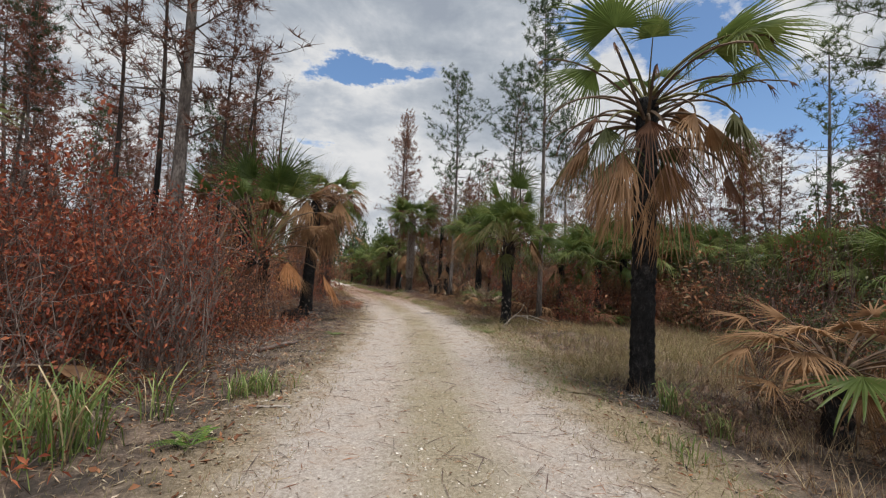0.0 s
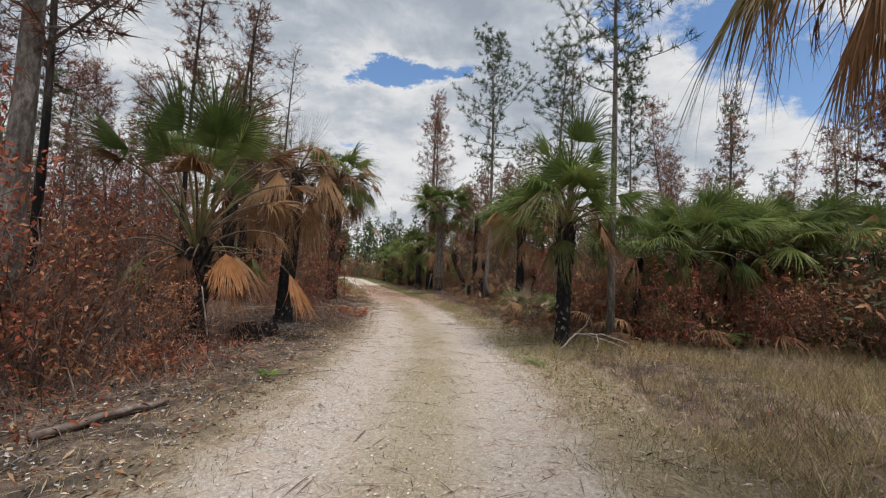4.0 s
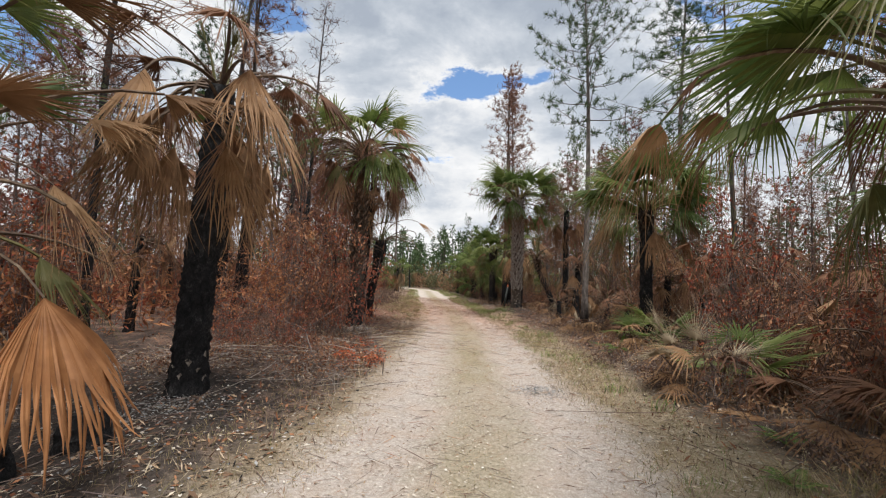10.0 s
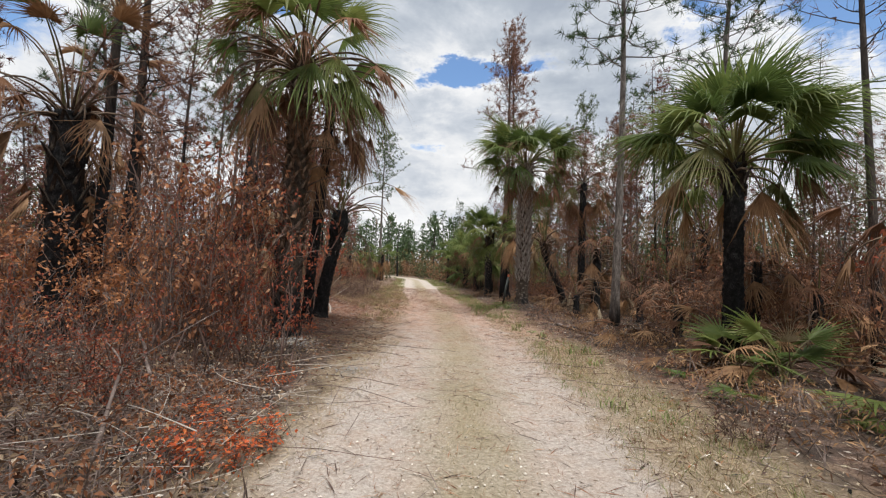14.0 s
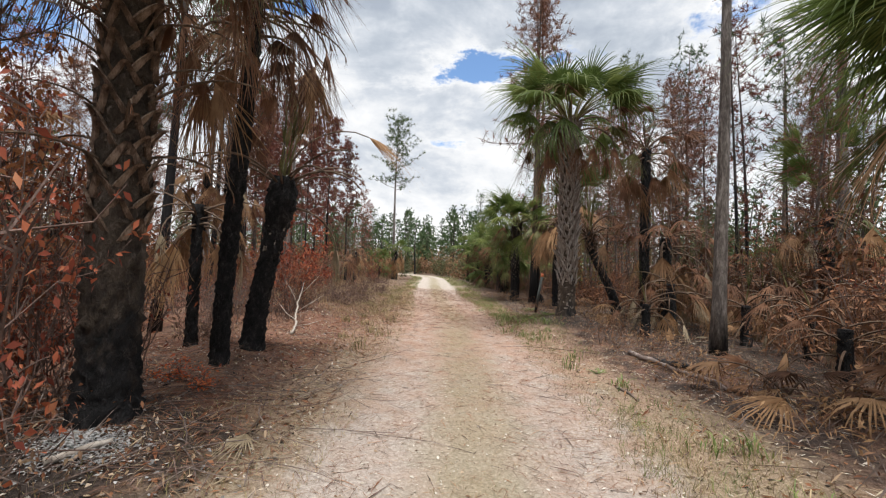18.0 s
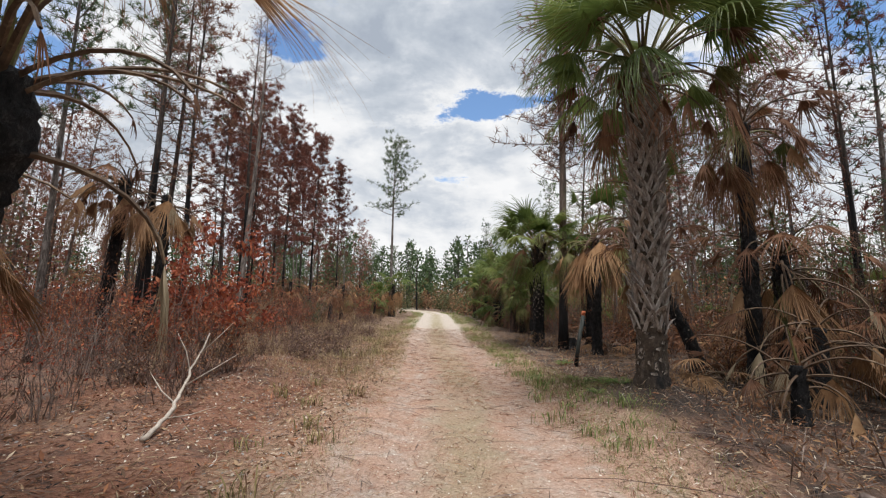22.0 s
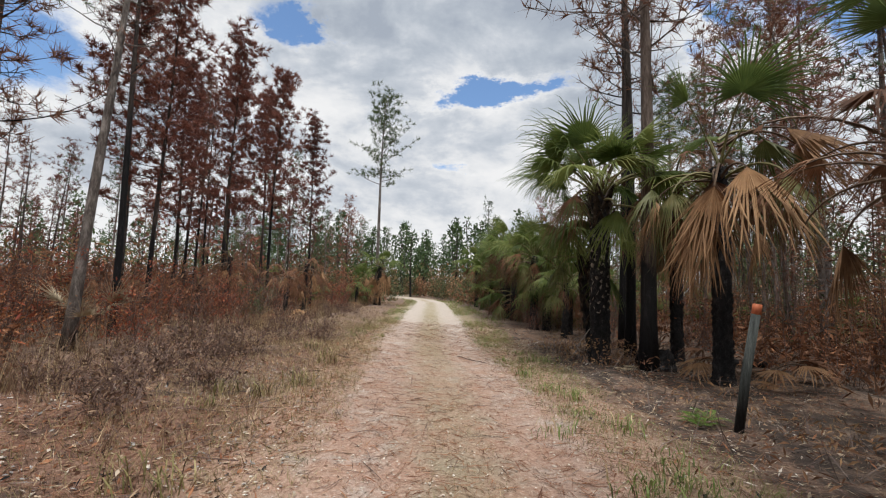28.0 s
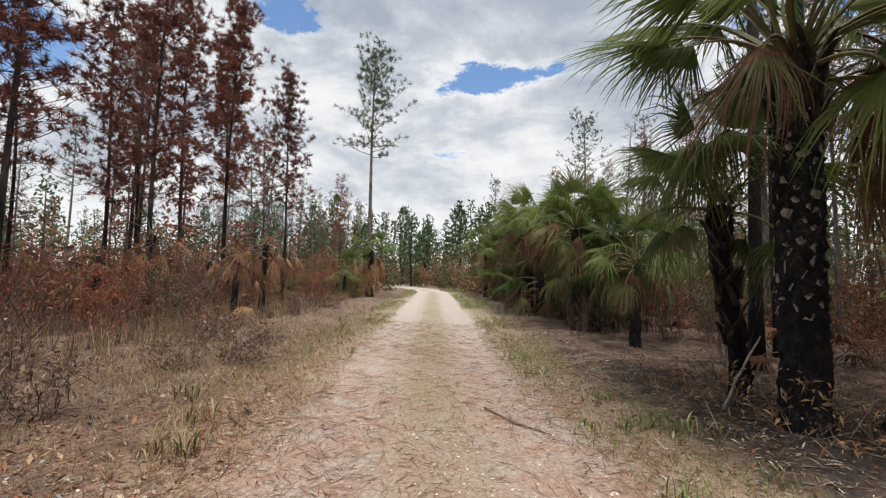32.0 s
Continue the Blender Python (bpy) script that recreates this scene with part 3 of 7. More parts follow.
# ---- palm fronds ----
def fan(r, radius=0.95, segs=44, span=112, stalk=1.1, rise=45, bend=45, hang=0.35, power=1.6, cup=0.15, stalk_r=0.013, split=0.36, slim=0.72, ragged=0.05):
    """A fan leaf: stalk from the origin outward along +x, blade of folded segments whose ends sag."""
    s = Soup()
    k = 7
    pts = [np.zeros(3)]
    ang = radians(rise)
    for i in range(k):
        ang = radians(rise - bend * ((i + 0.5) / k) ** 1.3)
        pts.append(pts[-1] + np.array([math.cos(ang), 0, math.sin(ang)]) * stalk / k)
    rad = np.linspace(stalk_r * 1.7, stalk_r * 0.75, k + 1)
    s.tube(pts, rad, 4, 0, cap=False)
    hub = pts[-1]
    f = np.array([math.cos(ang), 0, math.sin(ang)])
    y = np.array([0.0, 1, 0])
    nrm = np.cross(f, y)
    if nrm[2] < 0:
        nrm = -nrm
    step = 2 * radians(span) / segs
    droops = hang * r.uniform(0.75, 1.25, segs)
    lens = radius * r.uniform(0.9, 1.05, segs)
    down = np.array([0, 0, -1.0])

    def along(phi, length, droop, cuts):
        q = abs(phi) / radians(span)
        length = length * (1.0 - 0.28 * q * q)
        d = f * math.cos(phi) + y * math.sin(phi) - nrm * cup * (q ** 1.5)
        d /= np.linalg.norm(d)
        pos, prev, out = hub.copy(), 0.0, []
        for c in cuts:
            w = min(0.96, droop * c ** power)
            dd = d * (1 - w) + down * w
            dd /= np.linalg.norm(dd)
            pos = pos + dd * length * (c - prev)
            prev = c
            out.append((pos, dd, length))
        return out

    verts, faces = [hub], []
    edge = []
    for i in range(segs + 1):
        a, b = max(i - 1, 0), min(i, segs - 1)
        line = along(-radians(span) + i * step, (lens[a] + lens[b]) / 2, (droops[a] + droops[b]) / 2, (split * 0.5, split))
        edge.append(len(verts))
        verts += [p - nrm * 0.006 for p, _, _ in line]
    for i in range(segs):
        line = along(-radians(span) + (i + 0.5) * step + r.normal() * 0.012, lens[i], droops[i], (split * 0.5, split, split + (1 - split) * 0.45, split + (1 - split) * 0.78, 1.0))
        n = len(verts)
        half = line[1][2] * split * step * 0.5
        off = r.normal(size=3) * ragged * radius
        verts += [line[0][0] + nrm * half * 0.25, line[1][0] + nrm * half * 0.5]
        for (p, dd, _), w, q in ((line[2], slim, 0.3), (line[3], slim * 0.62, 0.65)):
            p = p + off * q
            side = np.cross(dd, nrm)
            side /= np.linalg.norm(side) + 1e-9
            verts += [p + side * half * w, p + nrm * half * 0.4 * w, p - side * half * w]
        verts.append(line[4][0] + off)
        a, b = edge[i], edge[i + 1]
        faces += [(0, a, n), (0, n, b), (a, a + 1, n + 1, n), (n, n + 1, b + 1, b), (a + 1, n + 2, n + 3, n + 1), (n + 1, n + 3, n + 4, b + 1),
                  (n + 2, n + 5, n + 6, n + 3), (n + 3, n + 6, n + 7, n + 4), (n + 5, n + 8, n + 6), (n + 6, n + 8, n + 7)]
    s.add(verts, faces, 1)
    return s


def fan_set(n, blade, stalk_mat, seed, **kw):
    made = []
    for i in range(n):
        r = np.random.default_rng(seed + i)
        q = {k: (r.uniform(*v) if isinstance(v, tuple) else v) for k, v in kw.items()}
        made.append(fan(r, **q).mesh("frond", (stalk_mat, blade)))
    return made


FRONDS = {
    "up": fan_set(4, M_FAN_GREEN, M_PETIOLE, 10, rise=(58, 82), bend=(15, 45), hang=(0.3, 0.55), power=2.4, stalk=(0.85, 1.2), radius=(0.95, 1.1), span=(80, 105), segs=42, cup=0.65, split=0.36, slim=0.6, ragged=0.06),
    "longup": fan_set(3, M_FAN_GREEN, M_PETIOLE, 15, rise=(70, 86), bend=(6, 25), hang=(0.3, 0.5), power=2.4, stalk=(1.4, 1.8), radius=(0.9, 1.0), span=(80, 100), segs=42, cup=0.6, split=0.38, slim=0.6, ragged=0.06),
    "out": fan_set(5, M_FAN_GREEN, M_PETIOLE, 20, rise=(36, 62), bend=(35, 70), hang=(0.5, 0.8), power=2.0, stalk=(0.8, 1.15), radius=(0.95, 1.1), span=(75, 100), segs=42, cup=0.65, split=0.34, slim=0.58, ragged=0.06),
    "low": fan_set(4, M_FAN_GREEN, M_PETIOLE, 30, rise=(5, 28), bend=(50, 85), hang=(0.7, 0.92), power=1.4, stalk=(0.6, 0.9), radius=(0.9, 1.05), span=(70, 100), segs=46, cup=0.7, split=0.34, slim=0.6, ragged=0.07),
    "tired": fan_set(4, M_FAN_TIRED, M_PETIOLE, 40, rise=(0, 28), bend=(65, 95), hang=(0.75, 0.95), power=1.1, stalk=(0.6, 0.95), radius=(0.9, 1.05), span=(65, 95), segs=42, cup=0.6, split=0.26, slim=0.6, ragged=0.09),
    "tan": fan_set(5, M_FAN_TAN, M_PETIOLE_DEAD, 50, rise=(-20, 20), bend=(62, 90), hang=(0.6, 0.9), power=(0.8, 1.2), span=(45, 72), stalk=(0.6, 1.0), radius=(0.95, 1.2), segs=38, split=0.34, slim=0.84, ragged=0.08, cup=0.45),
    "brown": fan_set(5, M_FAN_BROWN, M_PETIOLE_DEAD, 60, rise=(-15, 30), bend=(65, 105), hang=(0.7, 0.95), power=(0.7, 1.0), span=(45, 75), stalk=(0.6, 1.0), radius=(0.8, 1.05), segs=34, split=0.2, slim=0.75, ragged=0.09, cup=0.4),
    "brownup": fan_set(3, M_FAN_BROWN, M_PETIOLE_DEAD, 65, rise=(30, 60), bend=(50, 90), hang=(0.5, 0.85), power=1.2, span=(60, 90), stalk=(0.8, 1.1), radius=(0.75, 0.95), segs=32, split=0.25, slim=0.7, ragged=0.1, cup=0.4),
    "orange": fan_set(3, M_FAN_ORANGE, M_PETIOLE_DEAD, 70, rise=(42, 48), bend=(92, 102), hang=(0.6, 0.8), power=0.9, span=(45, 60), stalk=(2.05, 2.2), radius=(0.85, 0.95), segs=36, stalk_r=0.012, split=0.5, slim=0.88, ragged=0.05),
    "orange_big": fan_set(1, M_FAN_ORANGE, M_PETIOLE_DEAD, 74, rise=45, bend=97, hang=0.62, power=0.9, span=62, stalk=2.1, radius=1.2, segs=46, stalk_r=0.012, split=0.55, slim=0.9, ragged=0.05),
    "longtan": fan_set(2, M_FAN_TAN, M_PETIOLE_DEAD, 78, rise=45, bend=97, hang=(0.65, 0.8), power=0.9, span=(62, 75), stalk=1.9, radius=1.3, segs=40, stalk_r=0.012, split=0.2, slim=0.6, ragged=0.07),
    "longbrown": fan_set(3, M_FAN_TAN, M_PETIOLE_DEAD, 76, rise=(60, 82), bend=(25, 60), hang=(0.35, 0.6), power=1.5, stalk=(1.4, 1.9), radius=(0.8, 0.95), span=(60, 85), segs=40, cup=0.5, split=0.34, slim=0.6, ragged=0.07),
    "paleskirt": fan_set(3, M_FAN_STRAW, M_PETIOLE_DEAD, 80, rise=(-10, 10), bend=(70, 85), hang=(0.8, 0.95), power=0.8, span=(30, 45), stalk=(0.9, 1.3), radius=(0.6, 0.75), segs=26, split=0.3, slim=0.7, ragged=0.07),
    "spear": fan_set(3, M_FAN_TIRED, M_PETIOLE, 90, rise=(80, 90), bend=(0, 14), hang=(0.05, 0.15), span=(12, 24), stalk=(0.4, 0.6), radius=(0.9, 1.15), segs=12, split=0.14, slim=0.75, ragged=0.05),
    "bare": fan_set(3, M_FAN_BROWN, M_PETIOLE_DEAD, 95, rise=(20, 45), bend=(40, 90), hang=0.9, power=0.6, span=(15, 25), stalk=(1.2, 1.5), radius=(0.18, 0.4), segs=6),
    "young_up": fan_set(3, M_FAN_GREEN, M_PETIOLE, 160, rise=(60, 80), bend=(18, 50), hang=(0.2, 0.35), power=2.2, stalk=(1.0, 1.3), radius=(0.75, 0.9), span=(90, 108), segs=26, cup=0.3, split=0.4, slim=0.6),
    "young_out": fan_set(4, M_FAN_GREEN, M_PETIOLE, 165, rise=(25, 52), bend=(45, 80), hang=(0.5, 0.75), power=1.8, stalk=(0.65, 0.95), radius=(0.85, 1.0), span=(80, 108), segs=28, cup=0.6, split=0.32, slim=0.55, ragged=0.06),
    "young_tired": fan_set(3, M_FAN_TIRED, M_PETIOLE, 170, rise=(0, 28), bend=(65, 95), hang=(0.7, 0.9), power=1.3, stalk=(0.8, 1.0), radius=(0.75, 0.88), span=(70, 95), segs=24, cup=0.4, split=0.26, ragged=0.08),
    "young_brown": fan_set(4, M_FAN_BROWN, M_PETIOLE_DEAD, 175, rise=(-15, 45), bend=(60, 110), hang=(0.7, 0.95), power=(0.7, 1.0), span=(45, 75), stalk=(0.6, 1.0), radius=(0.8, 1.05), segs=22, split=0.2, slim=0.78, ragged=0.1, cup=0.4),
    "young_tan": fan_set(4, M_FAN_TAN, M_PETIOLE_DEAD, 180, rise=(-15, 30), bend=(60, 95), hang=(0.6, 0.9), power=(0.8, 1.1), span=(45, 70), stalk=(0.6, 1.0), radius=(0.85, 1.1), segs=22, split=0.24, slim=0.8, ragged=0.08, cup=0.4),
    "spiky": fan_set(4, M_FAN_TAN, M_PETIOLE_DEAD, 185, rise=(45, 85), bend=(20, 65), hang=(0.2, 0.5), power=1.6, stalk=(0.5, 0.9), radius=(0.55, 0.7), segs=30, span=(85, 110), split=0.2, slim=0.42, ragged=0.09, cup=0.35, stalk_r=0.008),
    "small": fan_set(4, M_FAN_GREEN, M_PETIOLE, 100, rise=(35, 72), bend=(25, 60), hang=(0.15, 0.35), stalk=(0.5, 0.85), radius=(0.55, 0.7), segs=26, stalk_r=0.008),
    "smalltan": fan_set(4, M_FAN_TAN, M_PETIOLE_DEAD, 110, rise=(20, 65), bend=(40, 95), hang=(0.5, 0.8), stalk=(0.5, 0.8), radius=(0.5, 0.65), segs=22, span=(70, 100), split=0.28, ragged=0.07, stalk_r=0.008),
    "smallbrown": fan_set(4, M_FAN_BROWN, M_PETIOLE_DEAD, 120, rise=(15, 60), bend=(50, 105), hang=(0.6, 0.9), stalk=(0.45, 0.8), radius=(0.5, 0.65), segs=20, span=(60, 95), split=0.28, ragged=0.07, stalk_r=0.008),
    "smallstraw": fan_set(3, M_FAN_STRAW, M_PETIOLE_DEAD, 130, rise=(50, 86), bend=(10, 50), hang=(0.1, 0.3), stalk=(0.6, 0.95), radius=(0.55, 0.7), segs=26, span=(55, 90), split=0.2, slim=0.45, ragged=0.07, stalk_r=0.008),
}
LEAF_WORD = {"longtan": "dry tan hanging frond", "orange_big": "scorched orange drooping frond", "longbrown": "withered brown fan on a long stalk", "tan": "dry tan hanging frond", "brown": "withered brown hanging frond", "orange": "scorched orange drooping frond", "spear": "upright unopened young frond",
             "bare": "burnt bare leaf stalk", "paleskirt": "pale straw hanging frond", "tired": "yellowing frond", "brownup": "withered brown frond", "young_brown": "withered brown hanging frond", "young_tan": "dry tan hanging frond", "young_tired": "yellowing frond"}


def trunk_mesh(height, r0, r1, lean=(0, 0), mat=None, bulge=0.0, seed=0, scars=1.0):
    """Palm trunk: flared foot, spiral leaf scars in relief, slight lean."""
    r = np.random.default_rng(seed)
    sides, rings = 22, max(12, int(height / 0.055))
    s = np.linspace(0, 1, rings + 1)
    z = s * height
    rad = r0 + (r1 - r0) * s + 0.28 * r0 * np.exp(-z / 0.16) + bulge * np.exp(-((s - 0.86) / 0.13) ** 2)
    an = np.arange(sides) * 2 * np.pi / sides
    A, Z = np.meshgrid(an, z)
    pat = np.abs(np.sin(4 * A + Z * 17)) * np.abs(np.sin(4 * A - Z * 17))
    dr = scars * 0.034 * (pat - 0.4) + 0.010 * r.normal(size=A.shape)
    R = rad[:, None] + dr
    bow = s * s * (3 - 2 * s)
    X = R * np.cos(A) + (lean[0] * bow)[:, None]
    Y = R * np.sin(A) + (lean[1] * bow)[:, None]
    v = np.stack([X, Y, Z - 0.12 * (Z == 0)], -1).reshape(-1, 3)
    fs = [(i * sides + j, i * sides + (j + 1) % sides, (i + 1) * sides + (j + 1) % sides, (i + 1) * sides + j) for i in range(rings) for j in range(sides)]
    fs.append(tuple(rings * sides + j for j in range(sides)))
    return mesh("trunk", v, fs, (mat,), smooth=True)


def boot_mesh(r, mat, k=1.0):
    """The base of an old leaf stalk: two straps that rise from both sides, meet, and end in one broken stub."""
    L, w, t = k * r.uniform(0.24, 0.36), r.uniform(0.085, 0.115), r.uniform(0.016, 0.024)
    o, b, c = k * r.uniform(0.05, 0.12), r.uniform(0.026, 0.036), r.uniform(-0.02, 0.02)
    v, f = [], []
    rows = ((0.0, 0.0), (0.45, 0.52), (0.78, 0.86), (1.0, 1.0))
    for sg in (-1, 1):
        n = len(v)
        for q, up_q in rows:
            y, z, x = sg * w * (1 - q) + c * q, L * up_q - 0.05, o * q ** 1.5 - 0.02 * (1 - q)
            hw = b * (1.15 - 0.4 * q)
            v += [(x, y - hw, z - 0.01), (x + t, y - hw * 0.8, z), (x + t * 1.2, y + hw * 0.8, z), (x, y + hw, z - 0.01)]
        for i in range(len(rows) - 1):
            p = n + i * 4
            f += [(p + k, p + (k + 1) % 4, p + 4 + (k + 1) % 4, p + 4 + k) for k in range(4)]
        p = n + (len(rows) - 1) * 4
        f.append((p, p + 1, p + 2, p + 3))
    return mesh("boot", v, f, (mat,))


def scar_mesh(r):
    """A leaf base burnt down to a stub: charred wedge with a pale broken end."""
    w, h, o = r.uniform(0.03, 0.05), r.uniform(0.03, 0.06), r.uniform(0.012, 0.03)
    n = 7
    an = np.sort(r.uniform(0, 2 * np.pi, n))
    k = r.uniform(0.55, 1.25, n)
    v = [(-0.025, w * 1.25 * math.cos(t) * q, h * 1.3 * math.sin(t) * q) for t, q in zip(an, k)]
    v += [(o * r.uniform(0.5, 1.1), w * math.cos(t) * q, h * math.sin(t) * q) for t, q in zip(an, k)] + [(o * 0.6, 0, 0)]
    f = [(i, (i + 1) % n, n + (i + 1) % n, n + i) for i in range(n)] + [(n + i, n + (i + 1) % n, 2 * n) for i in range(n)]
    return mesh("leaf_scar", v, f, (M_CHAR, M_SCAR), [0] * n + [1] * n)


_r = np.random.default_rng(3)
SCARS = [scar_mesh(_r) for _ in range(8)]
BOOTS = [boot_mesh(_r, M_BOOT) for _ in range(5)]
BOOTS_BROWN = [boot_mesh(_r, M_BOOT_BROWN, 0.65) for _ in range(5)]
BOOTS_CHAR = [boot_mesh(_r, M_BOOT_CHAR) for _ in range(5)]


def palm(x, y, height, r0, r1, crown, label, seed, lean=(0, 0), size=1.0, boots=None, bulge=0.0, mat=None, z=None, extra=(), group="cabbage palms", trunk=None, skirt=1.0, scars=None, relief=1.0):
    """A cabbage palm: trunk, old leaf bases, and a crown given as {frond kind: count}. extra: fronds at a chosen bearing."""
    r = np.random.default_rng(seed)
    base = thing("cabbage_palm", pose(x, y, gz(x, y) if z is None else z), label, "palm tree", group)
    place("trunk", trunk or trunk_mesh(height, r0, r1, lean, mat or M_CHAR, bulge, seed, relief), base)
    if boots:
        kinds, count, z0, z1 = boots
        for i in range(count):
            s = z0 + (z1 - z0) * (i + 0.5) / count
            q = s / height
            bow = q * q * (3 - 2 * q)
            an = i * 137.508 + r.normal() * 7
            rad = (r0 + (r1 - r0) * q) * 0.95 + bulge * math.exp(-((q - 0.86) / 0.13) ** 2)
            c, n = math.cos(radians(an)), math.sin(radians(an))
            k = r.uniform(0.85, 1.2)
            m = Matrix.Translation((lean[0] * bow + rad * c, lean[1] * bow + rad * n, s)) @ Euler((0, radians(r.uniform(-4, 14)), radians(an))).to_matrix().to_4x4() @ Matrix.Scale(k, 4)
            place("boot", kinds[int(r.integers(len(kinds)))], base, m)
    if scars:
        count, z0, z1 = scars
        for i in range(count):
            q = (z0 + (z1 - z0) * (i + 0.5) / count) / height
            bow = q * q * (3 - 2 * q)
            an = radians(i * 137.508 + r.normal() * 6)
            rad = (r0 + (r1 - r0) * q) * 0.97
            place("leaf_scar", SCARS[int(r.integers(len(SCARS)))], base, Matrix.Translation((lean[0] * bow + rad * math.cos(an), lean[1] * bow + rad * math.sin(an), q * height)) @ Matrix.Rotation(an, 4, "Z") @ Matrix.Rotation(r.uniform(-0.6, 0.6), 4, "X") @ Matrix.Diagonal((1, r.uniform(0.5, 1.25), r.uniform(0.5, 1.3), 1)))
    i = 0
    for kind, count in crown.items():
        drop = {"tan": 0.28, "brown": 0.3, "paleskirt": 0.35, "low": 0.08, "tired": 0.15, "bare": 0.15, "orange": 0.2, "young_brown": 0.25, "young_tan": 0.3, "young_tired": 0.15}.get(kind, 0.0) * skirt
        for j in range(count):
            an = (360 * j / count) + 47 * len(kind) + r.normal() * 12
            me = FRONDS[kind][int(r.integers(len(FRONDS[kind])))]
            k = size * r.uniform(0.86, 1.12)
            hz = height - drop * r.uniform(0.1, 1.6) + (0.05 if drop == 0 else 0)
            m = Matrix.Translation((lean[0] + r1 * 0.5 * math.cos(radians(an)), lean[1] + r1 * 0.5 * math.sin(radians(an)), hz)) @ Euler((radians(r.normal() * 9), radians(r.normal() * 9), radians(an))).to_matrix().to_4x4() @ Matrix.Scale(k, 4)
            place("frond", me, base, m, LEAF_WORD.get(kind, ""))
            i += 1
    for kind, an, hz, k, tilt in extra:
        me = FRONDS[kind][int(r.integers(len(FRONDS[kind])))]
        place("frond", me, base, Matrix.Translation((lean[0], lean[1], hz)) @ Euler((0, radians(tilt), radians(an))).to_matrix().to_4x4() @ Matrix.Scale(k, 4), LEAF_WORD.get(kind, ""))
    return base


# ---- pines ----
def pine_meshes(seed, height, r0, crown_from, needles, limb_n=34, tufts=7, spread=1.7, bark=None, density=24, bend=0.25, wide=1.0):
    """Trunk, limbs and needle tufts of a slash pine, as three meshes."""
    r = np.random.default_rng(seed)
    k = 16
    s = np.linspace(0, 1, k)
    path = np.stack([bend * np.sin(s * 2.3 + seed) * s, bend * np.sin(s * 3.1 + 2 * seed) * s, s * height], 1)
    rad = r0 * (1 - 0.86 * s ** 1.1) + 0.35 * r0 * np.exp(-s * height / 0.25)
    t = Soup()
    path[0][2] = -0.15
    t.tube(path, rad, 11)
    limbs, leaf = Soup(), Soup()
    cb, ct, cs = [], [], []
    for i in range(limb_n):
        q = crown_from + (1 - crown_from) * ((i + r.uniform(0, 0.9)) / limb_n) ** 0.85
        q = min(q, 0.985)
        base = np.array([np.interp(q, s, path[:, j]) for j in range(3)])
        an = i * 2.4 + r.normal() * 0.4
        up_q = (q - crown_from) / (1 - crown_from)
        L = spread * (0.42 + 0.85 * (1 - up_q) ** 0.7) * r.uniform(0.45, 1.15) * (0.6 + 0.4 * min(1, 3 * up_q + 0.4))
        pts = [base]
        el = radians(r.uniform(-12, 18) + 30 * up_q)
        for j in range(5):
            el += radians(r.uniform(0, 9))
            an += r.normal() * 0.13
            pts.append(pts[-1] + np.array([math.cos(el) * math.cos(an), math.cos(el) * math.sin(an), math.sin(el)]) * L / 5)
        rr = max(0.006, 0.16 * r0 * (1 - 0.7 * up_q) + 0.004)
        limbs.tube(pts, np.linspace(rr, rr * 0.3, 6), 3, cap=False)
        ends = [(pts[-1], pts[-1] - pts[-2])]
        for j in range(int(tufts)):
            a = pts[int(r.integers(2, 6))] if r.random() < 0.8 else pts[1]
            off = unit(1, r)[0] * np.array([1, 1, 0.7])
            off[2] = abs(off[2]) * 0.8
            b = a + off * r.uniform(0.18, 0.6) * (0.5 + 0.3 * L)
            limbs.tube([a, b], (rr * 0.4, rr * 0.2), 3, cap=False)
            ends.append((b, b - a))
        if needles is not None:
            for e, w in ends:
                if r.random() < 0.1:
                    continue
                nb = density
                dv = unit(nb, r) * 0.9 + (w / (np.linalg.norm(w) + 1e-9))[None, :] * 0.6 + np.array([0, 0, 0.12])
                dv /= np.linalg.norm(dv, axis=1)[:, None]
                ln = r.uniform(0.17, 0.34, nb)[:, None]
                bb = e - (w * r.uniform(-0.05, 0.45, nb)[:, None])
                sd = np.cross(dv, unit(nb, r))
                sd /= np.linalg.norm(sd, axis=1)[:, None] + 1e-9
                cb.append(bb), ct.append(bb + dv * ln), cs.append(sd * r.uniform(0.007, 0.012, nb)[:, None] * wide)
    out = [("trunk", t.mesh("trunk", (bark or M_PINE,), True)), ("limb_work", limbs.mesh("limb_work", (bark or M_PINE,)))]
    if needles is not None:
        leaf.blades(np.concatenate(cb), np.concatenate(ct), np.concatenate(cs))
        out.append(("foliage", leaf.mesh("foliage", (needles,))))
    return out


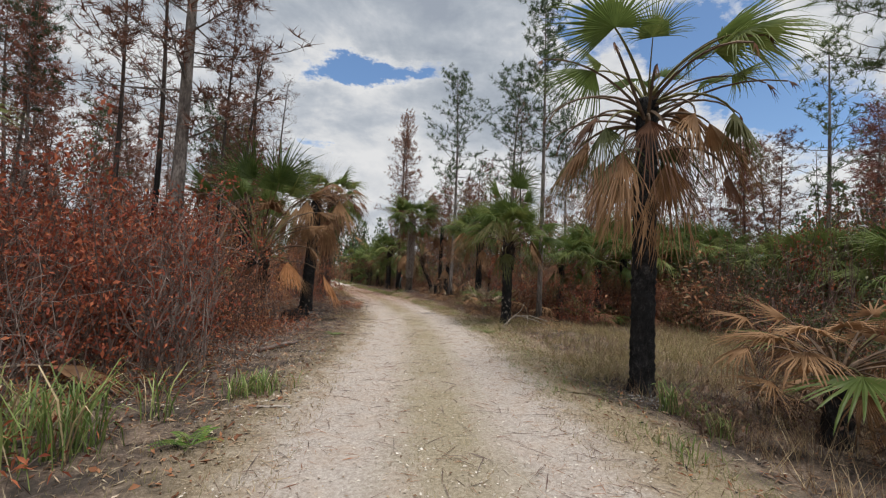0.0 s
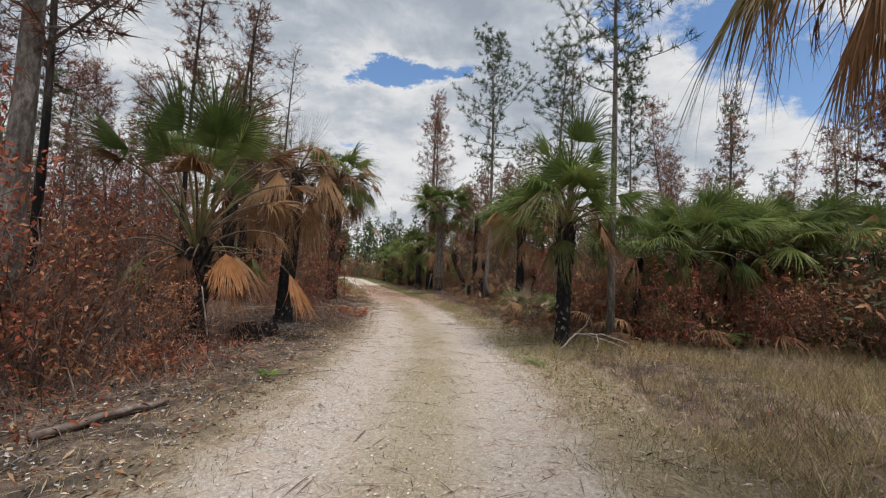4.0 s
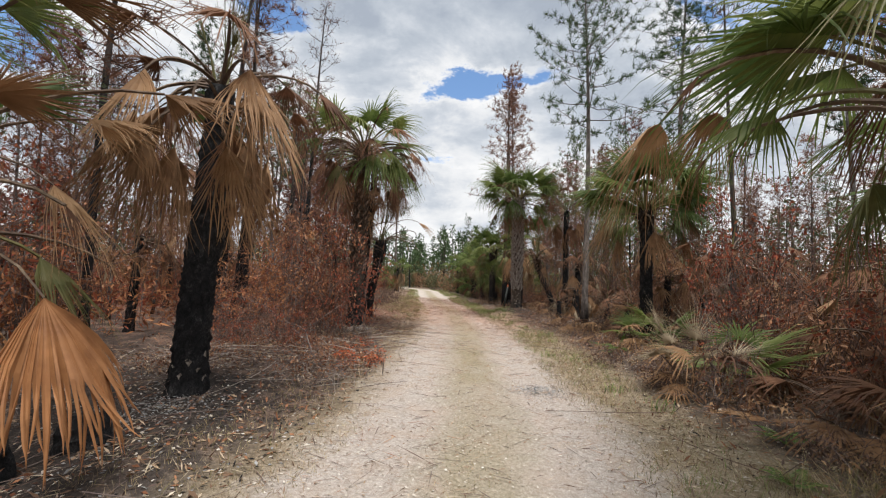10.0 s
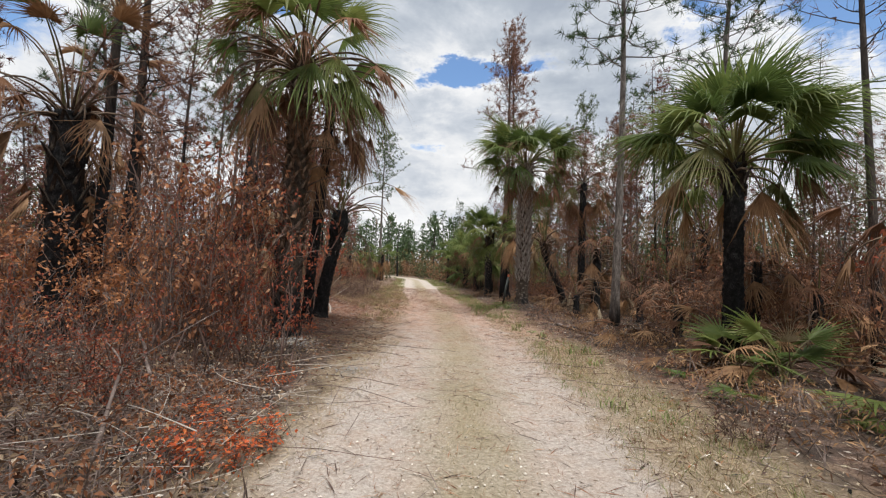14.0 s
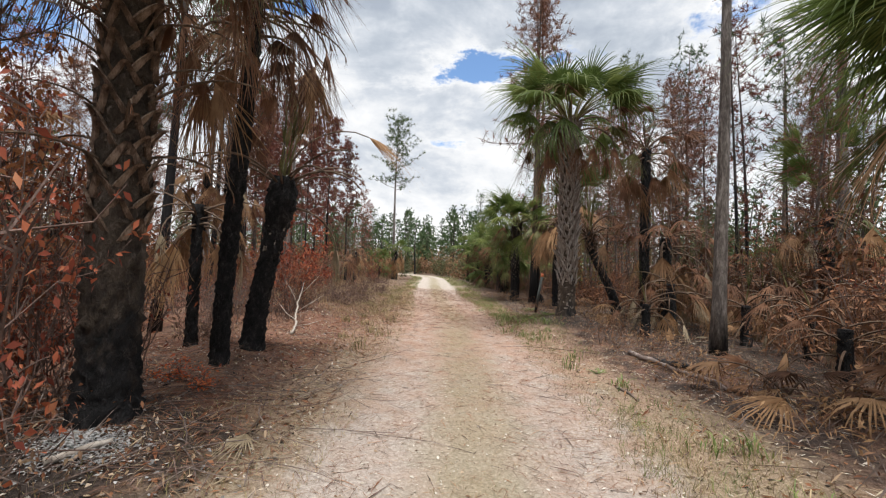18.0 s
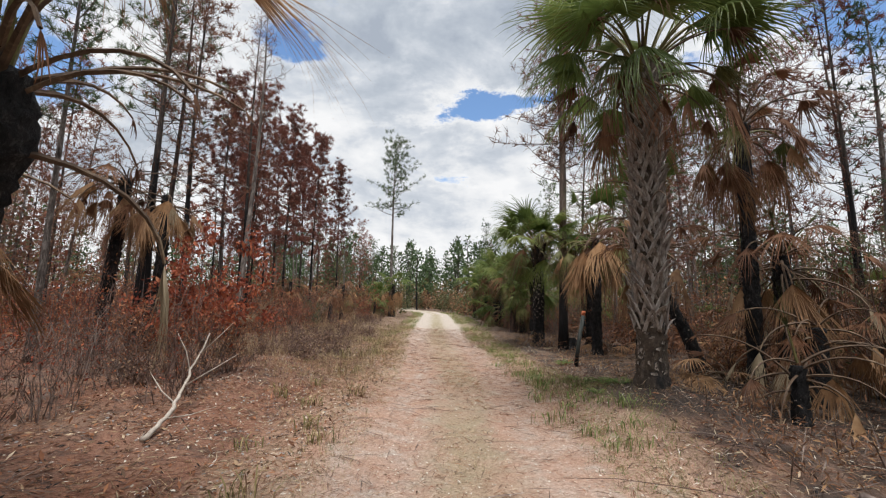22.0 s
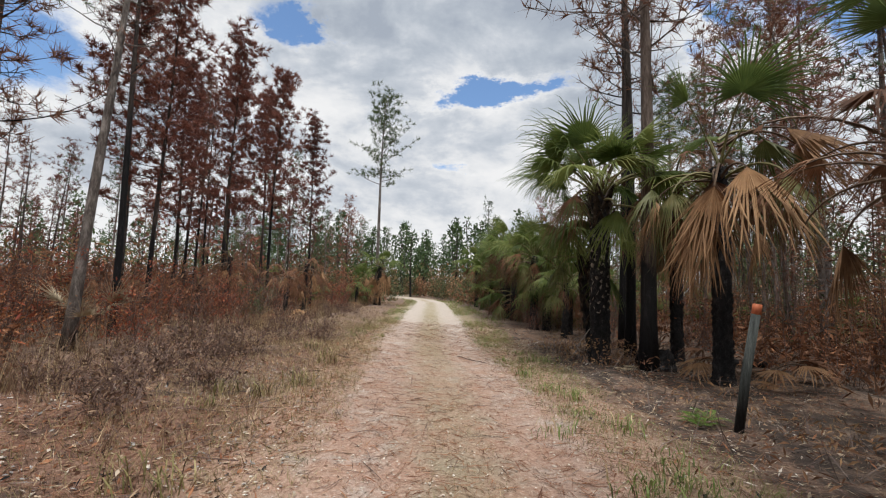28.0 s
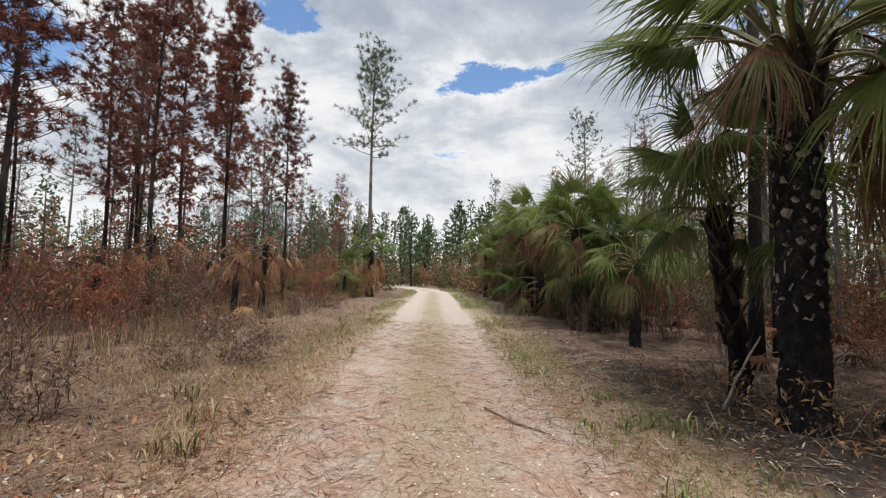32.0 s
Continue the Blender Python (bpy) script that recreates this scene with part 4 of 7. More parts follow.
PINES = {
    "green": [pine_meshes(200 + i, 13.5, 0.15, 0.50 + 0.05 * (i % 3), M_NEEDLE_GREEN, 46, 9, 2.6, density=24, wide=1.25) for i in range(4)],
    "scorched": [pine_meshes(230, 12.5, 0.13, 0.3, M_NEEDLE_BROWN, 52, 8, 1.9, M_PINE, density=15, wide=1.2)],
    "charfoot": [pine_meshes(232, 12.5, 0.14, 0.4, M_NEEDLE_BROWN, 48, 8, 1.8, M_PINE_FOOT, density=10, wide=1.2)],
    "brown": [pine_meshes(220 + i, 12.5, 0.10, 0.27 + 0.06 * (i % 3), M_NEEDLE_BROWN, 52, 8, 1.9, M_PINE_BURNT, density=15, wide=1.2) for i in range(3)],
    "red": [pine_meshes(240 + i, 13.0, 0.10, 0.30 + 0.05 * (i % 3), M_NEEDLE_RED, 58, 9, 2.1, M_PINE_BURNT, density=28, wide=1.6) for i in range(4)],
    "bare": [pine_meshes(260 + i, 12.0, 0.105, 0.35 + 0.1 * (i % 2), M_NEEDLE_BROWN, 34, 6, 1.3, M_PINE_BURNT, density=3) for i in range(3)],
    "grey": [pine_meshes(275, 12.0, 0.13, 0.4, M_NEEDLE_BROWN, 40, 6, 1.4, M_PINE, density=3)],
    "wispy": [pine_meshes(700 + i, 9.5, 0.075, 0.16 + 0.05 * (i % 3), M_NEEDLE_RED if i == 2 else M_NEEDLE_BROWN, 60, 9, 1.5, M_PINE, density=6, bend=0.5, wide=1.3) for i in range(4)],
    "snag": [pine_meshes(280 + i, 9.0, 0.12, 0.5, None, 7, 1, 0.7, M_PINE_BURNT) for i in range(2)],
    "far_green": [pine_meshes(600 + i, 13.5, 0.15, 0.34 + 0.07 * (i % 3), M_NEEDLE_GREEN, 36, 7, 2.5, density=10, wide=2.4) for i in range(3)],
    "far_brown": [pine_meshes(620 + i, 12.5, 0.10, 0.20 + 0.06 * (i % 3), M_NEEDLE_BROWN, 36, 7, 1.7, M_PINE_BURNT, density=9, wide=1.9) for i in range(2)],
    "far_red": [pine_meshes(640 + i, 13.0, 0.10, 0.26 + 0.05 * (i % 3), M_NEEDLE_RED, 42, 8, 2.1, M_PINE_BURNT, density=11, wide=2.0) for i in range(2)],
    "far_bare": [pine_meshes(660 + i, 12.0, 0.12, 0.3, M_NEEDLE_BROWN, 24, 5, 1.3, M_PINE_BURNT, density=2, wide=1.6) for i in range(2)],
}
PINE_LABEL = {"charfoot": "tall scorched pine with flaky bark blackened at its foot", "grey": "dead pine with grey bark and bare twisted limbs", "wispy": "slender scorched young pine with fine twigs and withered needles", "green": "tall slash pine with green needle tufts and scorched trunk", "scorched": "pine with flaky brown bark and scorched needles", "brown": "fire-scorched pine with browned needles and blackened trunk",
              "red": "fire-killed pine with rust-red needles and black trunk", "bare": "bare dead pine with thin grey limbs", "snag": "burnt pine snag with few broken limbs"}


def pine(kind, i, x, y, k=1.0, thick=1.0, turn=0.0, lean=(0, 0), group=""):
    """A pine copied from its kind; k scales the height, thick the width."""
    i = i % len(PINES[kind])
    m = Matrix.Translation((x, y, gz(x, y))) @ Euler((radians(lean[1]), radians(lean[0]), radians(turn))).to_matrix().to_4x4() @ Matrix.Diagonal((k * thick, k * thick, k, 1))
    base = thing("pine_tree", m, PINE_LABEL[kind.replace("far_", "")], "pine tree", group or "pines")
    for nm, me in PINES[kind][i]:
        place(nm, me, base, kind="" if nm == "trunk" else "stuff")
    return base


# ---- undergrowth makers ----
def shrub_meshes(seed, height, width, stems, leaf_n, leaf, twig, leaf_len=0.07, low=0.15):
    """A burnt bush: slender forking stems and withered leaves along the upper twigs."""
    r = np.random.default_rng(seed)
    s, lf = Soup(), Soup()
    spots = []
    for i in range(stems):
        an = r.uniform(0, 2 * np.pi)
        b = np.array([math.cos(an), math.sin(an), 0]) * width * 0.28 * math.sqrt(r.random())
        b[2] = -0.05
        h = height * r.uniform(0.55, 1.08)
        out = np.array([math.cos(an), math.sin(an), 0]) * width * 0.33 * r.uniform(0.1, 1.2)
        pts = [b]
        for j in range(1, 6):
            q = j / 5
            pts.append(b + out * q ** 1.4 + np.array([0, 0, h * q]) + r.normal(size=3) * 0.05 * width * np.array([1, 1, 0.3]))
        rr = r.uniform(0.006, 0.013)
        s.tube(pts, np.linspace(rr, rr * 0.35, 6), 3, cap=False)
        for j in range(int(r.integers(4, 8))):
            a = pts[int(r.integers(1, 6))]
            dv = unit(1, r)[0]
            dv[2] = abs(dv[2]) * 0.9 + 0.1
            L = r.uniform(0.2, 0.5) * min(1.0, height)
            e = a + dv * L
            md = (a + e) / 2 + r.normal(size=3) * 0.04
            s.tube([a, md, e], (rr * 0.5, rr * 0.38, rr * 0.2), 3, cap=False)
            for q in (0.35, 0.6, 0.8, 1.0):
                spots.append((a + (e - a) * q, dv))
            if r.random() < 0.6:
                dv2 = unit(1, r)[0] * 0.25 * min(1.0, height)
                s.tube([md, md + dv2], (rr * 0.35, rr * 0.2), 3, cap=False)
                spots.append((md + dv2, dv2))
    if leaf_n:
        spots = [p for p in spots if p[0][2] > low * height]
        pick = r.integers(0, len(spots), leaf_n)
        P = np.array([spots[i][0] for i in pick]) + r.normal(size=(leaf_n, 3)) * 0.05
        D = unit(leaf_n, r) * 0.8 + np.array([0, 0, -0.35])
        D /= np.linalg.norm(D, axis=1)[:, None]
        L = leaf_len * r.uniform(0.6, 1.3, leaf_n)[:, None]
        S = np.cross(D, unit(leaf_n, r))
        S /= np.linalg.norm(S, axis=1)[:, None] + 1e-9
        lf.cards(P, P + D * L, S * L * 0.24, fold=0.004)
    made = [("branching", s.mesh("branching", (twig,)))]
    if leaf_n:
        made.append(("foliage", lf.mesh("foliage", (leaf,))))
    return made


SHRUBS = {
    "red": [shrub_meshes(300 + i, 1.9, 1.5, 15, 1150, M_LEAF_RED, M_TWIG_DARK, 0.058) for i in range(3)],
    "brown": [shrub_meshes(310 + i, 1.7, 1.6, 16, 950, M_LEAF_BROWN, M_TWIG_DARK, 0.058) for i in range(3)],
    "twigs": [shrub_meshes(320 + i, 1.9, 1.4, 20, 160, M_LEAF_RED, M_TWIG if i == 1 else M_TWIG_DARK, 0.06) for i in range(3)],
    "orange": [shrub_meshes(330 + i, 0.75, 0.9, 9, 260, M_LEAF_ORANGE, M_TWIG_DARK, 0.085) for i in range(2)],
    "leafy": [shrub_meshes(358 + i, 2.7, 1.8, 12, 1000, M_LEAF_RUST, M_TWIG, 0.075, 0.15) for i in range(2)],
    "sapling": [shrub_meshes(355 + i, 3.9, 1.4, 6, 380, M_LEAF_RUST, M_TWIG_DARK, 0.085, 0.55) for i in range(2)],
    "green": [shrub_meshes(340 + i, 1.8, 1.7, 14, 900, M_SCRUB_GREEN, M_TWIG, 0.085) for i in range(2)],
    "bush": [shrub_meshes(360, 1.9, 2.1, 22, 3200, M_LEAF_RED, M_TWIG, 0.085, 0.3)],
    "stalks": [shrub_meshes(350 + i, 0.75, 1.3, 24, 260, M_GRASS_BROWN, M_TWIG_DARK, 0.08) for i in range(3)],
}
SHRUB_LABEL = {"leafy": "scorched shrub thick with dry orange-brown leaves", "sapling": "tall thin sapling with scattered rust-orange withered leaves", "bush": "rounded bush dense with rust-red leaves beside dry grass", "red": "fire-scorched shrub with dark red withered leaves", "brown": "scorched shrub with curled brown leaves", "twigs": "bare burnt shrub of thin grey twigs",
               "orange": "small resprouting shrub with bright orange-red leaves", "green": "surviving shrub with dull green leaves", "stalks": "dry brown weed stalks beside the track"}


def shrub(kind, i, x, y, k=1.0, turn=0.0, tall=1.0, group=""):
    base = thing("shrub", Matrix.Translation((x, y, gz(x, y))) @ Matrix.Rotation(radians(turn), 4, "Z") @ Matrix.Diagonal((k, k, k * tall, 1)), SHRUB_LABEL[kind], "shrub", group or "burnt shrubs")
    for nm, me in SHRUBS[kind][i % len(SHRUBS[kind])]:
        place(nm, me, base, kind="stuff")
    return base


def palmetto(x, y, fronds, label, seed, k=1.0, group="saw palmettos"):
    """A low fan palm without trunk: fronds rise from one spot on the ground."""
    r = np.random.default_rng(seed)
    base = thing("saw_palmetto", pose(x, y, gz(x, y)), label, "palmetto", group)
    n = sum(fronds.values())
    i = 0
    for kind, count in fronds.items():
        for j in range(count):
            an = 360 * i / n + r.normal() * 22
            me = FRONDS[kind][int(r.integers(len(FRONDS[kind])))]
            m = Matrix.Translation((r.normal() * 0.08, r.normal() * 0.08, r.uniform(0, 0.1))) @ Euler((radians(r.normal() * 10), radians(r.normal() * 12), radians(an))).to_matrix().to_4x4() @ Matrix.Scale(k * r.uniform(0.8, 1.2), 4)
            place("frond", me, base, m, {"smallstraw": "bleached straw frond", "smalltan": "dry tan frond", "smallbrown": "withered brown frond"}.get(kind, ""))
            i += 1
    return base


CLUMP_LABEL = {"green": "green saw palmetto clump in the undergrowth", "brown": "withered brown palmetto clump in burnt undergrowth", "tan": "dry tan palmetto clump in burnt undergrowth",
               "palm": "young cabbage palm with green fans", "deadpalm": "fire-killed young palm with hanging brown fans", "tiredpalm": "half-withered young palm with yellowing fans"}


YOUNG = {"palm": {"young_up": 4, "young_out": 6, "young_tired": 4, "young_brown": 4}, "deadpalm": {"young_brown": 7, "young_tan": 6, "paleskirt": 2, "brownup": 4, "spear": 1}, "tiredpalm": {"young_up": 2, "young_out": 3, "young_tired": 5, "young_brown": 5}}
YOUNG_TRUNKS = [(h, trunk_mesh(h, 0.10, 0.08, (0.05, 0.03), M_CHAR, 0.0, 70 + i, 0.6)) for i, h in enumerate((0.7, 1.3, 1.8, 2.4))]


def clump(kind, i, x, y, k=1.0, turn=0.0):
    """Undergrowth palms: young palms with a trunk, or palmettos without one."""
    if "palm" in kind:
        h, me = YOUNG_TRUNKS[(i * 7 + int(abs(x) * 3)) % 4]
        return palm(x, y, h, 0.15, 0.13, YOUNG[kind], CLUMP_LABEL[kind], 3000 + i * 13 + int(abs(x * 31 + y * 17)), (0.05, 0.03), k, group="young palms", trunk=me)
    return palmetto(x, y, {"green": {"small": 7, "smallbrown": 2}, "brown": {"smallbrown": 7, "smalltan": 1}, "tan": {"smalltan": 6, "smallbrown": 2}}[kind], CLUMP_LABEL[kind], 5000 + i * 11 + int(abs(x * 37 + y * 13)), 1.5 * k, "palmetto undergrowth")


# ---- ground ----
def build_ground():
    near = np.arange(-2.6, 2.61, 0.065)
    side = [2.6 + 0.09 * 1.13 ** i for i in range(75)]
    side = np.array([v - 0.0 for v in side if v < 900] + [1500, 3000])
    d = np.concatenate([-side[::-1], near, side])
    fwd = [50 + 0.15 * 1.12 ** i for i in range(75)]
    ys = np.concatenate([[-3000, -800, -200, -80, -40, -20, -12, -8], np.arange(-6, 50, 0.11), [v for v in fwd if v < 900], [1500, 3000]])
    D, Y = np.meshgrid(d, ys)
    bendable = np.clip(1 - (np.abs(Y) - 90) / 100, 0, 1)
    X = mid(np.clip(Y, -30, 84)) * np.where(np.abs(Y) < 100, 1, bendable) + D
    Z = ground_z(X, Y) * (np.abs(D) < 60)
    fine = np.clip(1 - np.abs(D) / 12, 0, 1)
    r = np.random.default_rng(5)
    Z = Z + fine * 0.006 * r.normal(size=Z.shape) * (np.abs(Y) < 60)
    n, k = D.shape
    v = np.stack([X, Y, Z], -1).reshape(-1, 3)
    idx = np.arange(n * k).reshape(n, k)
    fs = np.stack([idx[:-1, :-1], idx[:-1, 1:], idx[1:, 1:], idx[1:, :-1]], -1).reshape(-1, 4).tolist()
    me = mesh("ground", v, fs, (M_GROUND,), smooth=True, uv=np.stack([D.ravel(), Y.ravel()], 1))
    place("ground", me, None, None, "pale gravel track with grassy middle through burnt forest floor", category="ground", kind="structure")


build_ground()


# ---- cabbage palms along the track ----
palm(3.07, 6.44, 4.5, 0.17, 0.15, {"up": 3, "out": 2, "tired": 4, "tan": 11, "brown": 6, "bare": 16}, "cabbage palm with charred black trunk and brown hanging skirt", 501, size=1.24, skirt=2.2, extra=(("longup", 15, 4.3, 0.8, 40), ("longup", 52, 4.3, 0.85, 26), ("longup", -20, 4.25, 0.8, 55), ("longup", -60, 4.3, 0.8, 44), ("longup", 150, 4.3, 0.75, 20), ("longup", 250, 4.3, 0.75, 14), ("longup", 5, 4.3, 0.8, 18)))
palm(-5.35, 12.35, 1.95, 0.27, 0.22, {"longup": 4, "tired": 2, "spear": 2, "brown": 6, "tan": 3, "bare": 6}, "low cabbage palm with thick charred trunk and scorched fronds", 502, size=1.2, boots=(BOOTS_CHAR, 40, 0.9, 1.95),
     extra=(("orange_big", 10, 1.4, 1.0, 0), ("orange_big", -35, 1.75, 0.75, 0), ("longtan", 28, 2.1, 0.85, -8), ("longbrown", 20, 2.0, 1.5, 2), ("longbrown", 55, 2.0, 1.45, 6), ("longbrown", 200, 2.0, 1.4, 10), ("longup", 200, 1.9, 1.5, 18), ("longup", 150, 1.9, 1.55, 4), ("longup", 250, 1.9, 1.5, 2), ("longup", 320, 1.9, 1.5, 4), ("spear", 0, 1.9, 1.5, 0), ("spear", 120, 1.9, 1.6, 4), ("longup", 60, 1.9, 1.45, 2), ("longbrown", -60, 1.9, 1.25, 14), ("longbrown", 300, 1.9, 1.2, 8), ("longup", 100, 1.9, 1.25, 16), ("longbrown", 5, 1.9, 1.1, 22), ("longbrown", 40, 1.9, 1.1, 14), ("longup", 240, 1.9, 1.15, 12)))
palm(-4.73, 15.04, 4.0, 0.21, 0.16, {"spear": 4, "tan": 11, "brown": 4, "bare": 3, "brownup": 5}, "fire-killed cabbage palm with black trunk and tan hanging fronds", 503, scars=(22, 0.0, 0.5), lean=(0.12, 0.05), size=1.1, extra=(("brownup", 165, 4.0, 1.4, 0), ("tan", 190, 4.1, 1.5, -15), ("tan", 215, 4.0, 1.45, -20), ("tan", 330, 4.0, 1.4, -20), ("brownup", 20, 4.0, 1.3, 0), ("tan", 270, 4.0, 1.4, -12)))
palm(2.14, 13.79, 2.55, 0.145, 0.14, {"longup": 3, "up": 9, "out": 11, "tired": 3, "bare": 8}, "cabbage palm with green fans on charred trunk", 504, size=1.06, boots=(BOOTS_CHAR, 26, 1.7, 2.5), scars=(34, 0.0, 0.8), extra=(("longtan", 141, 2.9, 1.1, 0), ("longtan", 122, 2.9, 1.0, -6), ("tired", 235, 3.0, 1.25, -25), ("tan", 20, 2.9, 1.1, -15), ("tan", -15, 2.9, 1.1, -20), ("brown", 80, 3.0, 1.1, -20)))
palm(2.09, 23.94, 3.6, 0.17, 0.15, {"up": 17, "out": 17, "low": 2, "tired": 3, "tan": 6}, "cabbage palm with full green crown on black trunk", 505, size=1.34, skirt=0.6, boots=(BOOTS_CHAR, 16, 3.0, 3.6), scars=(24, 0.0, 0.6))
palm(-2.3, 30.39, 4.95, 0.20, 0.21, {"up": 13, "out": 12, "low": 3, "tired": 3, "brown": 9, "brownup": 6}, "tall cabbage palm with grey criss-cross leaf bases up its trunk", 506, size=1.28, boots=(BOOTS, 225, 0.8, 4.95), mat=M_PALMTRUNK, scars=(90, 0.0, 1.1))
palm(-0.14, 33.0, 5.2, 0.14, 0.12, {"brown": 8, "brownup": 9, "tan": 5, "tired": 2}, "fire-killed cabbage palm with slim black trunk and brown crown", 507, size=1.2)
palm(0.49, 33.3, 2.5, 0.17, 0.15, {"spear": 3, "brownup": 9, "tan": 7, "paleskirt": 6, "brown": 3}, "scorched cabbage palm with green spear leaf and pale hanging fronds", 508, size=1.15)
palm(0.34, 31.83, 1.25, 0.17, 0.14, {"paleskirt": 9, "tan": 6, "brownup": 4}, "short burnt palm trunk hung with straw-pale fronds", 509, size=0.95, extra=(("paleskirt", 200, 1.3, 1.1, 0),))
palm(-5.85, 21.61, 5.0, 0.22, 0.17, {"up": 7, "out": 5, "tired": 2, "brown": 7, "brownup": 13, "bare": 22}, "tall cabbage palm with shaggy brown skirt and charred foot", 510, size=1.25, boots=(BOOTS_BROWN, 100, 1.55, 5.0), mat=M_PALMTRUNK_BURNT, relief=1.7, extra=(("low", -20, 5.0, 1.5, -12), ("low", -45, 4.9, 1.45, -10), ("low", -5, 4.8, 1.5, -8), ("brown", -25, 4.6, 1.4, -15), ("brown", 200, 4.9, 1.5, -22), ("brown", 230, 4.8, 1.4, -15), ("brown", 172, 4.6, 1.4, -20), ("tan", 250, 4.7, 1.3, -12)))
palm(-6.87, 24.46, 2.7, 0.165, 0.14, {"spear": 5, "bare": 14, "paleskirt": 1}, "charred palm with swollen neck and bare arching stalks", 512, lean=(0.35, 0.1), bulge=0.09, scars=(40, 1.5, 2.6), size=1.0, extra=(("longtan", 20, 2.7, 0.9, -25), ("spear", 0, 2.7, 1.3, 6)))
palm(-9.87, 20.45, 4.1, 0.28, 0.24, {"longup": 2, "tan": 5, "brown": 2, "brownup": 8, "longbrown": 6, "bare": 8}, "fire-killed cabbage palm with thick black trunk and brown hanging crown", 513, size=1.1, skirt=0.5, boots=(BOOTS_CHAR, 44, 1.6, 4.1))
palm(-11.9, 22.2, 3.2, 0.2, 0.17, {"tan": 7, "brown": 4, "brownup": 6, "longbrown": 3}, "fire-killed cabbage palm with brown hanging crown", 514)
palm(-0.75, 34.7, 2.9, 0.15, 0.14, {"spear": 4, "longup": 4, "brownup": 6, "paleskirt": 2, "bare": 12, "tan": 2}, "leaning burnt palm with half-dead crown", 515, lean=(-0.95, 0.1), boots=(BOOTS_BROWN, 26, 2.2, 2.9), scars=(24, 0.3, 1.9), size=1.1)
palm(-4.81, 38.66, 3.45, 0.185, 0.19, {"up": 16, "out": 10, "low": 2, "tired": 3, "brown": 1}, "cabbage palm with dense green crown and studded charred trunk", 516, size=1.2, boots=(BOOTS_CHAR, 30, 2.8, 3.5), mat=M_CHAR, scars=(150, 1.0, 3.2))
palm(-4.95, 39.9, 2.3, 0.10, 0.09, {"up": 4, "out": 6, "low": 2, "tired": 2, "bare": 3}, "slim young palm with ragged leaf bases", 517, size=1.0, boots=(BOOTS_CHAR, 22, 0.5, 2.3), lean=(-0.2, 0.05))
palm(-2.9, 37.6, 3.7, 0.145, 0.13, {"up": 2, "tired": 5, "tan": 11, "brown": 4}, "cabbage palm with black trunk and long straw-brown skirt", 518, size=1.3, skirt=1.0, extra=(("longup", 200, 3.7, 0.85, 14), ("longup", 330, 3.7, 0.9, 22), ("tired", 20, 4.2, 1.5, -20), ("tan", 5, 4.1, 1.5, -25), ("tan", -25, 4.0, 1.5, -25)))
palm(-6.48, 46.6, 2.1, 0.15, 0.14, {"up": 3, "out": 5, "low": 5, "tired": 3, "brown": 3}, "young cabbage palm with drooping green fans", 519, size=1.0)
palm(-19.0, 56.8, 2.8, 0.17, 0.15, {"up": 3, "out": 5, "tired": 2, "tan": 8}, "cabbage palm with pale dead skirt at the track bend", 522, size=1.2)
palm(-15.9, 31.4, 4.9, 0.16, 0.14, {"tan": 12, "brown": 6, "bare": 5, "brownup": 3}, "fire-killed cabbage palm with tan hanging fans among bare pines", 530, size=1.15, lean=(0.4, 0))
palm(-14.9, 32.2, 4.5, 0.15, 0.13, {"tan": 10, "brown": 6, "paleskirt": 3}, "fire-killed cabbage palm with tan hanging fans among bare pines", 531, size=1.1)
for i, (x, y, h) in enumerate(((0.9, 35.6, 1.3), (-0.4, 30.6, 0.8), (3.3, 33.6, 1.2), (2.45, 29.4, 1.0), (2.05, 27.4, 0.8), (4.4, 30.7, 1.4), (3.1, 26.0, 1.1), (1.6, 30.2, 0.9), (4.0, 27.6, 1.5))):
    palm(x, y, h, 0.10, 0.09, {"paleskirt": 3 + i % 3, "tan": 1 + i % 2, "bare": 3, "brownup": 3, "spear": i % 2}, "short charred palm with straw-pale hanging fans", 540 + i, size=0.9)
palm(-8.45, 24.75, 2.5, 0.09, 0.08, {"tan": 10, "paleskirt": 5, "bare": 3}, "short burnt palm hung with tan fans behind a pine", 533, size=0.95)
palm(4.2, 4.5, 0.7, 0.12, 0.10, {"spiky": 18, "smalltan": 8, "small": 3}, "dead tan saw palmetto with a few green fans", 536, size=1.1, group="saw palmettos")
palm(-3.1, 40.2, 4.1, 0.13, 0.12, {"brownup": 8, "tan": 9, "brown": 5}, "fire-killed cabbage palm with black trunk and brown crown", 537, size=1.2)
for i, (x, y, h) in enumerate(((4.6, 16.4, 2.2), (5.9, 16.0, 2.4), (7.1, 16.6, 2.6), (8.2, 16.9, 2.5), (9.4, 17.3, 2.7), (10.6, 17.6, 2.6), (6.6, 18.0, 2.7), (8.9, 18.6, 2.8), (11.9, 18.0, 2.7), (13.2, 18.4, 2.6), (10.9, 19.6, 2.9), (11.8, 15.2, 2.2), (13.4, 14.0, 2.2), (14.0, 16.4, 2.6), (11.2, 12.4, 2.0), (12.6, 11.6, 2.2), (10.6, 9.2, 1.8), (12.4, 9.0, 2.2), (13.0, 7.0, 2.2))):
    palm(x, y, h, 0.13, 0.12, {"up": 7, "out": 9, "low": 2, "tired": 2, "young_brown": 4}, "low green palm with dead skirt in a roadside thicket", 560 + i, size=1.1, group="low palms of the thicket")
